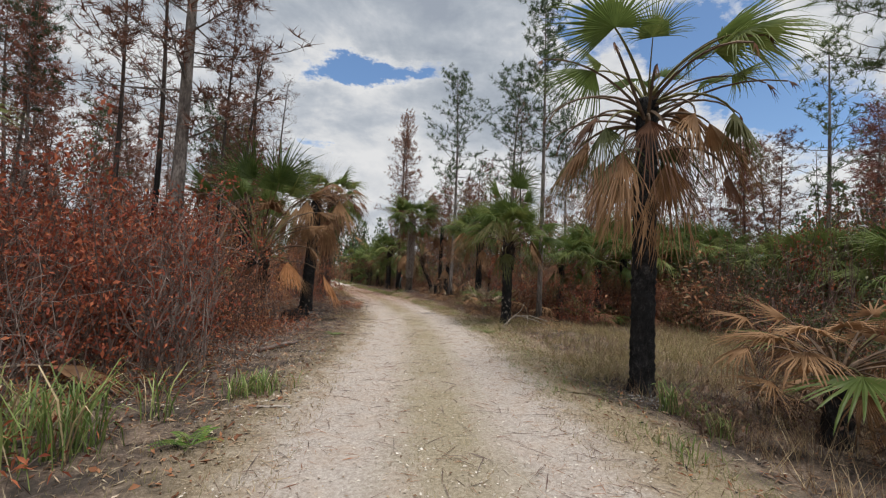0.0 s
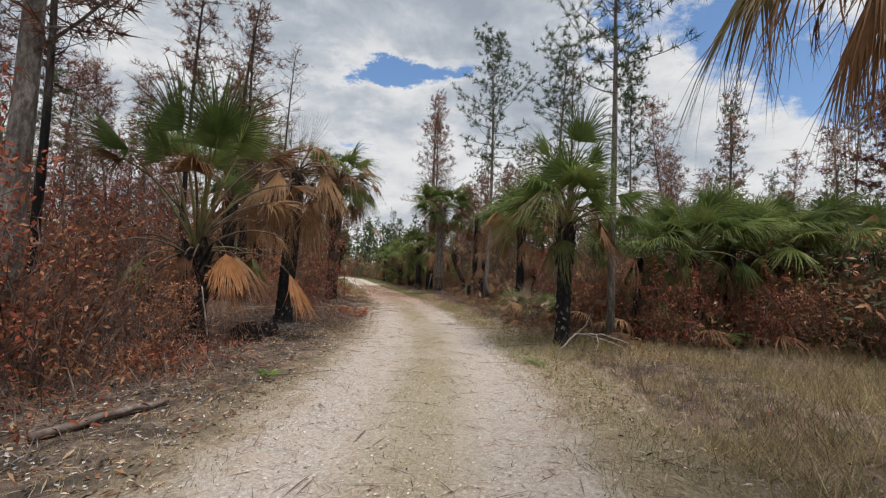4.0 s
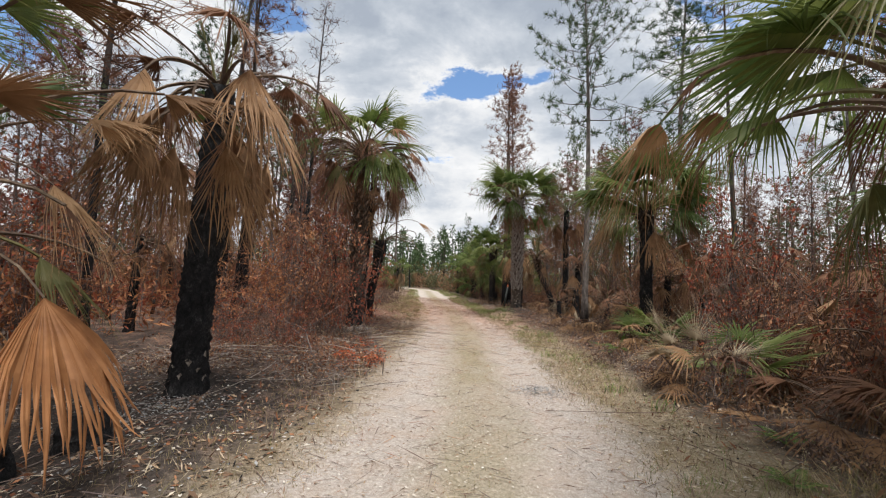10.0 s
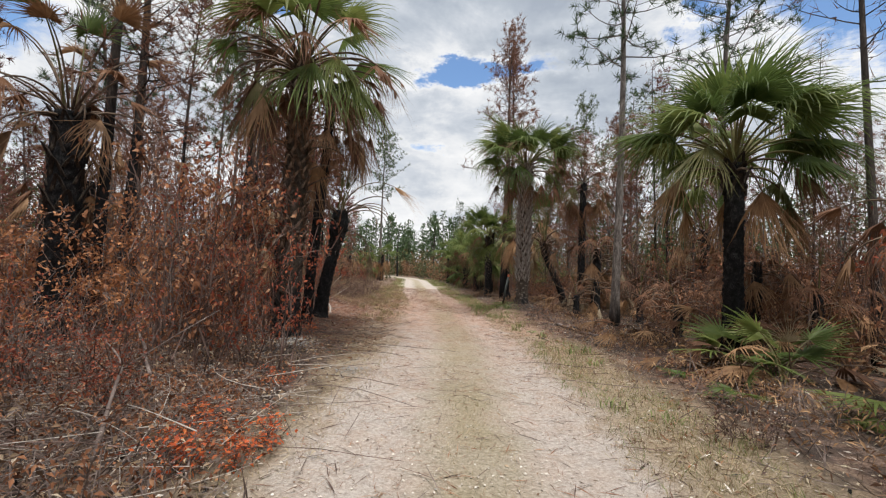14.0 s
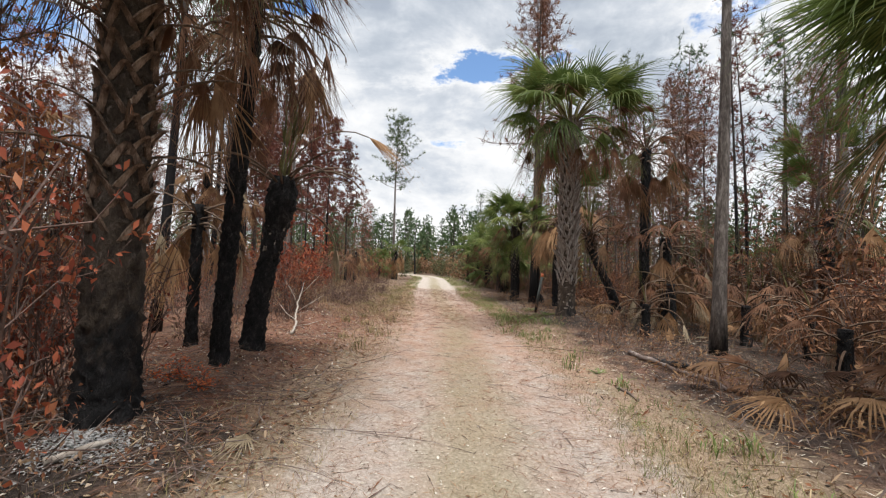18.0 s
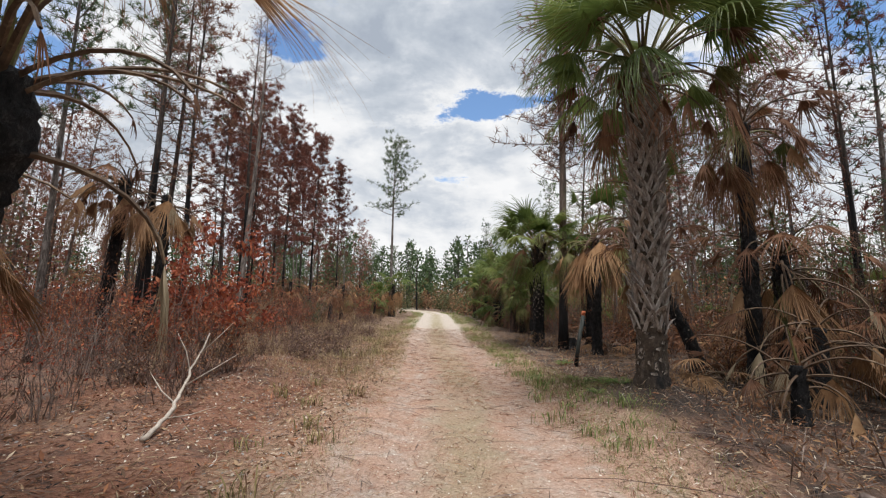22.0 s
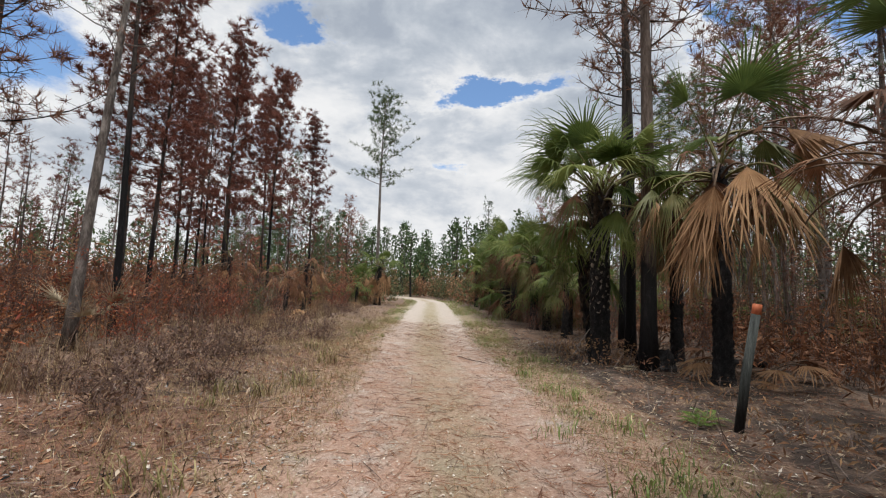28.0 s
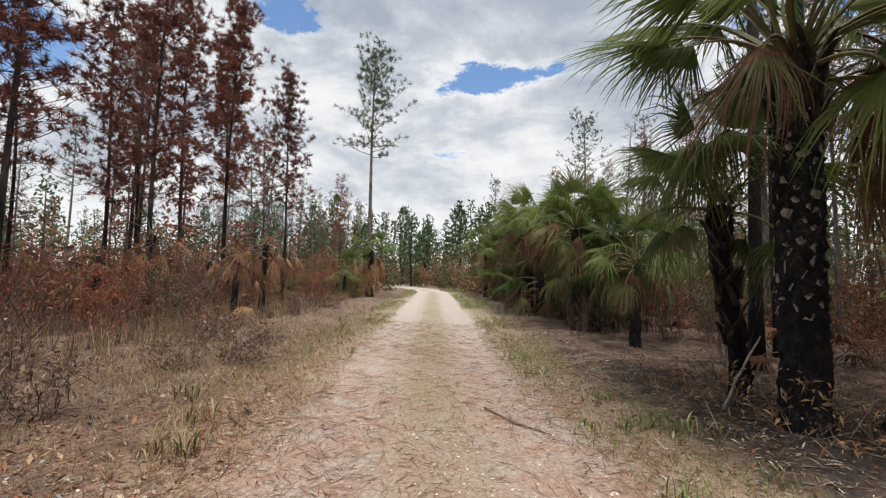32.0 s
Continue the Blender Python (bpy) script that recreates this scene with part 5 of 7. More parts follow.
palm(-7.6, 5.6, 3.1, 0.2, 0.17, {"up": 2, "tired": 4, "brown": 8, "tan": 3}, "cabbage palm with scorched crown among red shrubs", 527, size=1.1)
palm(-7.2, 2.9, 3.2, 0.2, 0.17, {"tired": 4, "brown": 8, "tan": 5}, "cabbage palm with withered crown", 528, size=1.1)
palm(-6.8, 23.75, 5.3, 0.115, 0.10, {"brown": 14, "tan": 6, "brownup": 6, "spear": 2, "bare": 6}, "tall fire-killed palm with slim black trunk and shaggy brown skirt", 529, size=1.15, lean=(0.3, 0), skirt=2.6)
palm(4.3, 32.9, 3.4, 0.17, 0.15, {"longup": 4, "up": 3, "tired": 3, "tan": 9, "paleskirt": 6}, "cabbage palm with black trunk, green tuft and pale hanging fans", 539, size=1.2)

for trunk_ob, z0, z1, count in ((-5.85, 2.0, 4.4, 26), (-2.3, 2.4, 4.7, 14)):
    host = min((o for o in scene.objects if o.name.startswith("cabbage_palm")), key=lambda o: abs(o.matrix_basis.translation.x - trunk_ob))
    for i in range(count):
        an, zz = i * 137.5, z0 + (z1 - z0) * i / count
        place("leaf_stalk", FRONDS["bare"][i % 3], host, Matrix.Translation((0.2 * math.cos(radians(an)), 0.2 * math.sin(radians(an)), zz)) @ Euler((0, radians(-15 + (i * 37) % 40), radians(an))).to_matrix().to_4x4() @ Matrix.Scale(0.45 + 0.3 * ((i * 13) % 7) / 7, 4), "dry leaf stalk stub")

# ---- pines that stand by themselves ----
for kind, i, x, y, k, thick, turn, lean in (
        ("scorched", 0, -6.16, 9.57, 1.15, 1.15, 0, (1.0, 0)), ("green", 0, 3.46, 14.87, 0.86, 0.75, 40, (-1.2, 0)), ("green", 3, 0.6, 28.53, 1.12, 0.78, 70, (0, 0)),
        ("bare", 1, -10.64, 25.8, 1.1, 0.95, 20, (2.5, 0)),
        ("green", 3, 5.5, 34.5, 1.35, 0.9, 200, (0, 0)), ("brown", 2, -4.1, 42.0, 1.38, 0.75, 100, (0, 0)), ("charfoot", 0, -3.95, 38.25, 1.15, 0.95, 50, (0, 0)),
        ("bare", 0, -4.04, 40.6, 1.35, 0.85, 10, (0, 0)), ("grey", 0, -14.6, 34.9, 1.05, 0.8, 130, (3, 1)), ("bare", 1, -16.35, 36.9, 1.12, 0.75, 60, (0, 0)),
        ("wispy", 0, -0.4, 40.2, 0.95, 1.1, 20, (0, 0)), ("wispy", 1, 1.5, 38.6, 1.0, 1.1, 130, (0, 0)), ("wispy", 2, 0.7, 42.3, 1.05, 1.1, 220, (0, 0)), ("wispy", 3, 2.4, 41.0, 0.9, 1.1, 300, (0, 0)), ("wispy", 1, -1.3, 43.6, 1.0, 1.1, 70, (0, 0)), ("green", 1, -20.0, 58.4, 1.2, 0.85, 90, (0, 0)), ("bare", 2, -10.6, 21.6, 1.1, 1.15, 15, (2.5, 0)), ("bare", 0, -10.19, 21.75, 1.05, 1.1, 80, (2.5, 0)), ("brown", 0, -9.87, 21.85, 1.05, 0.85, 140, (3, 0)),
        ("red", 0, -25.2, 45.7, 1.0, 0.9, 0, (0, 0)), ("red", 1, -23.9, 50.4, 1.02, 0.9, 50, (0, 0)),
        ("red", 2, -21.0, 40.2, 1.0, 1.0, 120, (0, 0)), ("red", 3, -27.8, 48.5, 1.1, 0.9, 200, (0, 0)), ("red", 0, -25.2, 49.1, 1.12, 0.9, 270, (0, 0)),
        ("red", 1, -20.6, 47.3, 0.98, 0.9, 310, (0, 0)), ("red", 2, -22.4, 53.2, 0.95, 0.9, 20, (0, 0)), ("red", 3, -19.8, 43.6, 0.95, 0.9, 75, (0, 0)),
        ("red", 0, -18.3, 39.2, 0.9, 0.9, 140, (0, 0)), ("green", 2, 11.6, 10.4, 0.85, 0.95, 30, (0, 0)), ("red", 1, 15.5, 12.5, 0.62, 1.0, 30, (0, 0)), ("red", 2, 18.0, 14.0, 0.7, 1.0, 80, (0, 0)), ("wispy", 2, 16.8, 16.6, 0.95, 1.1, 10, (0, 0)), ("wispy", 2, 19.5, 19.0, 1.0, 1.1, 110, (0, 0)), ("red", 3, 14.6, 20.4, 0.66, 1.0, 200, (0, 0)), ("wispy", 0, 13.4, 17.4, 0.8, 1.1, 70, (0, 0)), ("brown", 2, -10.5, 13.2, 1.05, 0.9, 60, (0, 0)),
        ("brown", 1, -8.8, 16.5, 1.0, 0.85, 200, (0, 0)), ("bare", 0, -7.9, 11.4, 1.05, 0.8, 90, (0, 0)),
        ("bare", 1, -16.6, 32.8, 1.15, 1.0, 20, (2, 0)), ("brown", 0, -16.0, 33.9, 1.1, 0.9, 140, (3, 0)), ("bare", 2, -17.6, 34.2, 1.2, 0.9, 200, (-1, 0)), ("green", 2, -18.9, 34.6, 1.0, 0.9, 60, (0, 0)), ("bare", 0, -15.2, 32.2, 1.05, 0.8, 300, (2, 1))):
    pine(kind, i, x, y, k, thick, turn, lean)

# ---- woods on both sides ----
taken = [(o.matrix_basis.translation.x, o.matrix_basis.translation.y) for o in scene.objects if o.parent is None and o.name.startswith(("cabbage_palm", "pine_tree"))]


CLEAR = ((-4.9, 38.9, 2.2), (-3.6, 37.0, 1.4), (2.1, 13.5, 1.4), (0.5, 31.0, 2.0), (-4.9, 20.9, 0.9), (-5.5, 21.2, 1.0), (-1.9, 36.2, 1.8))      # open ground round single palms


def free_spot(r, x, y, gap):
    if any((x - a) ** 2 + (y - b) ** 2 < c * c for a, b, c in CLEAR):
        return False
    if any((x - a) ** 2 + (y - b) ** 2 < gap * gap for a, b in taken):
        return False
    taken.append((x, y))
    return True


r = np.random.default_rng(11)
made = 0
while made < 215:
    y = r.uniform(-5, 100)
    sidew = -1 if r.random() < 0.52 else 1
    d = sidew * (6.2 + 36 * r.random() ** 1.2)
    x = float(mid(min(y, 80))) + d
    if abs(d) < 9.5 or (d > 0 and y < 24 and d < 16) or (y > 66 and abs(d) < 8) or (d < 0 and 22 < y < 40 and d > -9) or (d > 0 and 18 < y < 45 and d < 8):
        continue
    if -4 < x - (-20.0) < 6 and 46 < y < 64:
        continue
    if not free_spot(r, x, y, 1.5):
        continue
    q = r.random()
    if sidew < 0:
        kind = ("brown" if q < 0.34 else "bare" if q < 0.54 else "green" if q < 0.86 else "red") if y < 32 else ("red" if q < 0.52 else "bare" if q < 0.68 else "brown" if q < 0.82 else "green")
        if y > 60:
            kind = "green" if q < 0.7 else "red"
    else:
        kind = "green" if q < 0.45 else "bare" if q < 0.64 else "brown" if q < 0.88 else "red"
    if abs(d) > 11 or y > 58:
        kind = "far_" + ("brown" if kind == "bare" and q < 0.6 else kind)
    pine(kind, int(r.integers(9)), x, y, r.uniform(0.42, 1.08) ** 0.8, r.uniform(0.65, 0.95), r.uniform(0, 360), (r.normal() * 1.2, r.normal() * 1.2))
    made += 1
for i in range(18):      # pines and tall shrubs behind the roadside hollow
    y = 5 + i * 0.95 + r.normal() * 0.4
    x = float(mid(y)) + r.uniform(13.0, 22)
    if free_spot(r, x, y, 1.2):
        pine(("wispy", "brown", "wispy", "wispy", "red")[i % 5], i, x, y, r.uniform(0.45, 0.8), r.uniform(0.8, 1.1), r.uniform(0, 360), (r.normal(), r.normal()))
for i in range(22):      # pines over the burnt palms
    y = 23 + i * 1.15 + r.normal() * 0.4
    x = float(mid(y)) + r.uniform(6.5, 15)
    if free_spot(r, x, y, 1.2):
        pine(("green", "bare", "brown", "bare", "green")[i % 5], i, x, y, r.uniform(0.6, 1.05), r.uniform(0.6, 0.9), r.uniform(0, 360), (r.normal(), r.normal()))
for n, y0, y1, d0, d1 in ((24, 1, 14, -18, -8.0), (12, 13, 24, -19, -11.0), (10, 24, 34, -22, -13), (26, 20, 40, 9.5, 19), (8, 40, 62, 8, 18)):      # slender scorched trees
    for i in range(n):
        y = r.uniform(y0, y1)
        x = float(mid(y)) + r.uniform(d0, d1)
        if free_spot(r, x, y, 0.8):
            pine("wispy", i, x, y, r.uniform(0.55, 1.05), r.uniform(0.8, 1.1), r.uniform(0, 360), (r.normal() * 2, r.normal() * 2), "slender scorched trees")
made = 0
while made < 108:      # young palms and palmettos under the pines
    y = r.uniform(-2, 70)
    sidew = -1 if r.random() < 0.42 else 1
    d = sidew * (4.6 + 11 * r.random() ** 1.2)
    x = float(mid(min(y, 80))) + d
    if sidew < 0 and 12 < y < 17 and d > -7 or sidew < 0 and 22 < y < 45 and d > -8 or sidew > 0 and y < 15 and d < 10.5 or sidew < 0 and 9 < y < 24 and d > -8.5 or sidew > 0 and 15 < y < 40 and d < 7.5:
        continue
    if not free_spot(r, x, y, 0.9):
        continue
    q = r.random()
    if sidew > 0 and y > 40:
        kind = "palm" if q < 0.5 else "tiredpalm" if q < 0.7 else "green" if q < 0.85 else "brown"
    elif sidew > 0 and y < 15:
        kind = "green" if q < 0.4 else "brown" if q < 0.7 else "tiredpalm"
    elif y > 50:
        kind = "palm" if q < 0.45 else "green" if q < 0.7 else "tan"
    else:
        kind = "brown" if q < 0.22 else "tan" if q < 0.36 else "deadpalm" if q < 0.86 or sidew < 0 else "tiredpalm"
    clump(kind, int(r.integers(9)), x, y, r.uniform(0.75, 1.2), r.uniform(0, 360))
    made += 1
made = 0
while made < 26:      # fire-killed palms with pale hanging fans on the burnt right side
    y = r.uniform(15.5, 38)
    x = float(mid(y)) + 5.6 + 6.5 * r.random() ** 1.3
    if free_spot(r, x, y, 0.8):
        clump("deadpalm", int(r.integers(9)), x, y, r.uniform(0.7, 1.05), 0)
        made += 1
for i in range(26):      # the green row of palms along the far stretch
    y = 47.5 + i * 1.0 + r.normal() * 0.3
    clump(("tiredpalm", "palm", "deadpalm", "tiredpalm", "tiredpalm", "palm", "deadpalm")[i % 7], i, float(mid(y)) + 4.6 + r.uniform(-0.4, 2.8), y, r.uniform(0.8, 1.35), r.uniform(0, 360))

for i in range(14):      # fire-killed young palms beyond the dry grass
    y = 38 + i * 1.5 + r.normal() * 0.4
    x = float(mid(y)) - r.uniform(6.5, 13)
    if free_spot(r, x, y, 0.9):
        clump("deadpalm" if i % 3 else "tan", i, x, y, r.uniform(0.7, 1.0), 0)

for i in range(10):      # taller green palms nearest the track there
    y = 46.4 + i * 1.8 + r.normal() * 0.3
    palm(float(mid(y)) + 3.8 + r.uniform(0, 1.3), y, r.uniform(2.8, 3.9), 0.15, 0.13, {"up": 5, "out": 7, "tired": 5, "young_brown": 8}, "cabbage palm with green fans and withered skirt along the track", 580 + i, size=r.uniform(1.05, 1.25))

# ---- shrubs ----
def band(n, y0, y1, d0, d1, kinds, k=(0.8, 1.2), gap=0.35, tall=(0.85, 1.15)):
    for _ in range(n):
        y = r.uniform(y0, y1)
        x = float(mid(y)) + r.uniform(d0, d1)
        if free_spot(r, x, y, gap):
            shrub(kinds[int(r.integers(len(kinds)))], int(r.integers(9)), x, y, r.uniform(*k), r.uniform(0, 360), r.uniform(*tall))


band(60, 1.5, 9.0, -8.0, -3.5, ("red", "red", "twigs", "red", "red", "brown"), (0.9, 1.2), 0.35, (0.9, 1.25))
band(6, 1.8, 6.5, -4.4, -3.2, ("twigs",), (0.7, 1.1), 0.3, (0.9, 1.3))
band(16, 9.0, 11.6, -7.0, -3.9, ("red", "twigs", "brown"), (0.6, 0.85), 0.35, (0.8, 1.1))
band(18, 11.0, 16.5, -11, -6.4, ("red", "brown", "twigs"), (1.0, 1.5), 0.4, (1.0, 1.5))
band(16, 19.0, 22.3, -4.6, -2.9, ("red", "brown", "twigs", "red"), (0.8, 1.15), 0.35, (1.0, 1.6))
band(14, 16.5, 21.5, -7.5, -3.0, ("twigs", "brown", "red"), (0.45, 0.7), 0.35, (0.7, 1.1))
band(18, 25.0, 30.5, -9.5, -4.6, ("twigs", "stalks", "brown", "twigs"), (0.6, 0.95), 0.4, (0.8, 1.2))
band(14, 20.0, 27.0, -11, -6.5, ("brown", "red", "twigs"))
band(34, 28.5, 50.0, -9.5, -5.2, ("brown", "red", "twigs", "brown"), (0.6, 0.95), 0.5)
band(22, 30.0, 52.0, -5.8, -3.2, ("stalks",), (0.5, 0.85), 0.3)
band(20, 40.0, 60.0, -12, -4.5, ("brown", "red", "green", "twigs"), (0.7, 1.1), 0.5)
band(20, 15.5, 22.0, 4.6, 9.5, ("twigs", "brown", "red", "twigs"), (0.7, 1.2), 0.35, (0.9, 1.5))
band(30, 14.5, 19.0, 5.0, 14.0, ("red", "brown", "brown"), (0.75, 1.05), 0.35, (0.9, 1.2))
band(22, 3.0, 13.0, 9.5, 15, ("brown", "red", "green"), (1.0, 1.5), 0.4, (1.1, 1.6))
band(10, 11.0, 20.0, 2.6, 3.8, ("twigs", "stalks"), (0.5, 0.75))
band(26, 22.0, 36.0, 5.5, 14, ("brown", "twigs", "twigs"), (0.8, 1.3), 0.35, (0.9, 1.5))
band(28, 33.0, 56.0, 3.6, 9, ("twigs", "brown", "green", "twigs"), (0.6, 1.0))
band(20, -2.0, 9.0, 5.2, 11, ("green", "brown", "twigs", "green"), (0.7, 1.1))
band(14, 0.0, 6.0, 3.0, 5.0, ("stalks", "twigs"), (0.5, 0.8))
shrub("bush", 0, -10.75, 30.0, 1.2, 30, 1.1)
for x, y, k, tall in ((-6.9, 21.3, 1.0, 1.3), (-7.8, 21.6, 1.1, 1.3), (-7.0, 20.6, 1.0, 1.3),):
    shrub("red", int(x * -10), x, y, k, x * 77, tall)
# ---- marker post ----
post = thing("marker_post", pose(-3.52, 34.93, gz(-3.52, 34.93)), "weathered wooden marker post with orange painted top, leaning", "post")
s = Soup()
s.tube([(0, 0, -0.2), (0.12, 0, 0.7), (0.225, 0, 1.32)], (0.050, 0.049, 0.047), 12)
shaft = place("shaft", s.mesh("shaft", (M_POST,), True), post)
s = Soup()
s.tube([(0.225, 0, 1.32), (0.243, 0, 1.43), (0.2435, 0, 1.434)], (0.0485, 0.0475, 0.042), 12)
place("painted_top", s.mesh("painted_top", (M_PAINT,), True), shaft, None, "orange painted post top")


# ---- uncountable growth: thickets, far woods, grass, litter ----
def spread(n, y0, y1, d0, d1, rr):
    y = rr.uniform(y0, y1, n)
    d = rr.uniform(d0, d1, n)
    return mid(y) + d, y, d


def lumps(x, y, scale, seed):
    """A cheap uneven field between 0 and 1, for patchy growth."""
    a = np.sin(x * scale + seed) * np.cos(y * scale * 0.9 - seed * 1.7)
    b = np.sin((x + y) * scale * 1.9 + 2.1 * seed) * np.cos((x - y) * scale * 1.6 + seed)
    return np.clip(0.5 + 0.35 * a + 0.25 * b, 0, 1)


def stuff(name, s, mats, label, category):
    return place(name, s.mesh(name, mats), None, None, label, category=category, kind="stuff")


def thicket(name, label, seed, centres, per, y0, y1, d0, d1, height, mats, leaf=(0.10, 0.24), stems=14, width=0.22):
    """Tangled undergrowth: lumps of hanging dead leaf straps and thin stems."""
    rr = np.random.default_rng(seed)
    cx, cy, cd = spread(centres, y0, y1, d0, d1, rr)
    h = height * rr.uniform(0.5, 1.15, centres) * (0.6 + 0.6 * lumps(cx, cy, 0.7, seed))
    s = Soup()
    N = centres * per
    ci = np.repeat(np.arange(centres), per)
    an, q = rr.uniform(0, 2 * np.pi, N), np.sqrt(rr.random(N))
    rad = rr.uniform(0.5, 1.0, centres)[ci] * q
    X, Y = cx[ci] + rad * np.cos(an), cy[ci] + rad * np.sin(an)
    Z = ground_z(X, Y) + h[ci] * (1 - 0.55 * q * q) * rr.random(N) ** 0.6 + 0.05
    P = np.stack([X, Y, Z], 1)
    D = unit(N, rr) * np.array([1, 1, 0.8]) + np.array([0, 0, -0.45])
    D /= np.linalg.norm(D, axis=1)[:, None]
    L = rr.uniform(leaf[0], leaf[1], N)[:, None]
    S = np.cross(D, unit(N, rr))
    S /= np.linalg.norm(S, axis=1)[:, None] + 1e-9
    half = N * 2 // 3
    s.cards(P[:half], (P + D * L)[:half], (S * L * width * 0.5)[:half], 0, fold=0.01)
    s.cards(P[half:], (P + D * L)[half:], (S * L * width * 0.5)[half:], 1, fold=0.01)
    M = centres * stems
    ci = np.repeat(np.arange(centres), stems)
    X, Y = cx[ci] + rr.normal(size=M) * 0.45, cy[ci] + rr.normal(size=M) * 0.45
    B = np.stack([X, Y, ground_z(X, Y) - 0.03], 1)
    T = B + np.stack([rr.normal(size=M) * 0.3, rr.normal(size=M) * 0.3, h[ci] * rr.uniform(0.5, 1.25, M)], 1)
    S = np.stack([rr.normal(size=M), rr.normal(size=M), np.zeros(M)], 1)
    S = S / np.linalg.norm(S, axis=1)[:, None] * rr.uniform(0.003, 0.008, M)[:, None]
    s.cards(B, T, S, 2)
    return stuff(name, s, mats, label, "undergrowth")


TANS = (M_FAN_TAN, M_FAN_BROWN, M_TWIG)
thicket("undergrowth", "dark red scorched undergrowth under the pines", 31, 230, 120, -3, 24, -22, -6.5, 2.2, (M_LEAF_RUST, M_LEAF_RED, M_TWIG_DARK))
thicket("undergrowth", "brown and red scorched undergrowth behind dry grass", 32, 300, 120, 24, 62, -30, -8.5, 2.3, (M_LEAF_BROWN, M_LEAF_RED, M_TWIG_DARK))
thicket("undergrowth", "bank of brown and green brush under low palms", 59, 110, 170, 4, 15, 10.2, 16, 2.6, (M_LEAF_BROWN, M_SCRUB_GREEN, M_TWIG_DARK), (0.08, 0.2), 26, 0.3)
thicket("undergrowth", "tangle of dead brown leaves under low palms", 58, 90, 170, 15.0, 20, 4.8, 16, 1.9, (M_FAN_BROWN, M_LEAF_BROWN, M_TWIG_DARK), (0.08, 0.2), 26, 0.3)
thicket("undergrowth", "tangle of green and brown scrub beside a ditch", 33, 110, 130, -3, 15, 10.5, 22, 2.4, (M_SCRUB_GREEN, M_FAN_BROWN, M_TWIG))
thicket("undergrowth", "brown withered brush behind straw palmettos", 60, 150, 150, 19, 31, 7.0, 15, 2.2, (M_LEAF_BROWN, M_FAN_BROWN, M_TWIG_DARK), (0.07, 0.18), 26, 0.32)
thicket("undergrowth", "tangle of withered brown palmetto leaves", 34, 190, 130, 19, 38, 6.4, 20, 1.8, (M_FAN_BROWN, M_FAN_TAN, M_TWIG))
thicket("undergrowth", "withered brown scrub behind a row of palms", 35, 240, 150, 35, 68, 6.6, 20, 1.7, (M_LEAF_BROWN, M_FAN_BROWN, M_TWIG_DARK))
thicket("undergrowth", "low dead brush at the edge of the track", 36, 60, 90, 12, 42, 3.0, 4.6, 0.5, TANS, (0.05, 0.12), 20)
thicket("undergrowth", "low burnt brush at the edge of the track", 37, 60, 80, 2, 12, -4.5, -3.1, 0.5, (M_LEAF_BROWN, M_LEAF_RED, M_TWIG), (0.05, 0.12), 18)
thicket("undergrowth", "pile of dead twigs and red-brown leaves", 38, 70, 130, 15.8, 21.5, -5.6, -2.3, 0.35, (M_LEAF_BROWN, M_LITTER, M_TWIG), (0.03, 0.07), 40, 0.4)
thicket("undergrowth", "tall withered saplings between the pines", 40, 140, 240, 2, 44, -22, -9.5, 3.4, (M_LEAF_RUST, M_LEAF_RED, M_TWIG_DARK), (0.05, 0.11), 50, 0.4)
thicket("undergrowth", "tall brown and green saplings between the pines", 41, 190, 240, -2, 60, 7.5, 22, 3.6, (M_LEAF_BROWN, M_SCRUB_GREEN, M_TWIG_DARK), (0.05, 0.11), 50, 0.4)
thicket("undergrowth", "brown scrub receding between far trunks", 42, 230, 150, 8, 92, -46, -15, 3.2, (M_LEAF_BROWN, M_LEAF_RED, M_TWIG_DARK), (0.2, 0.45), 5, 0.3)
thicket("undergrowth", "brown and green scrub receding between far trunks", 43, 230, 150, -2, 88, 14, 46, 2.9, (M_LEAF_BROWN, M_SCRUB_GREEN, M_TWIG_DARK), (0.2, 0.45), 5, 0.3)

thicket("undergrowth", "red-brown brush between dry grass and pines", 45, 270, 150, 33, 66, -16, -7.0, 1.9, (M_LEAF_BROWN, M_LEAF_RUST, M_TWIG_DARK), (0.05, 0.12), 30, 0.4)

thicket("undergrowth", "shaded tangle inside the red shrubs", 46, 90, 130, 0.5, 9.5, -8.0, -4.4, 1.7, (M_LEAF_RED, M_LEAF_BROWN, M_TWIG_DARK), (0.06, 0.13), 24, 0.4)
thicket("undergrowth", "brown tangle behind tan palmettos", 47, 70, 130, 1.0, 9.0, 8.5, 13.0, 1.6, (M_LEAF_BROWN, M_SCRUB_GREEN, M_TWIG_DARK), (0.08, 0.18), 24, 0.35)
thicket("undergrowth", "dense brown and green scrub behind the roadside hollow", 48, 150, 150, 0, 17, 9, 19, 3.3, (M_LEAF_BROWN, M_SCRUB_GREEN, M_TWIG_DARK), (0.12, 0.28), 10, 0.35)
thicket("undergrowth", "dense withered scrub behind burnt palms", 49, 230, 150, 15, 42, 9.5, 20, 3.7, (M_LEAF_BROWN, M_FAN_BROWN, M_TWIG_DARK), (0.12, 0.28), 10, 0.35)


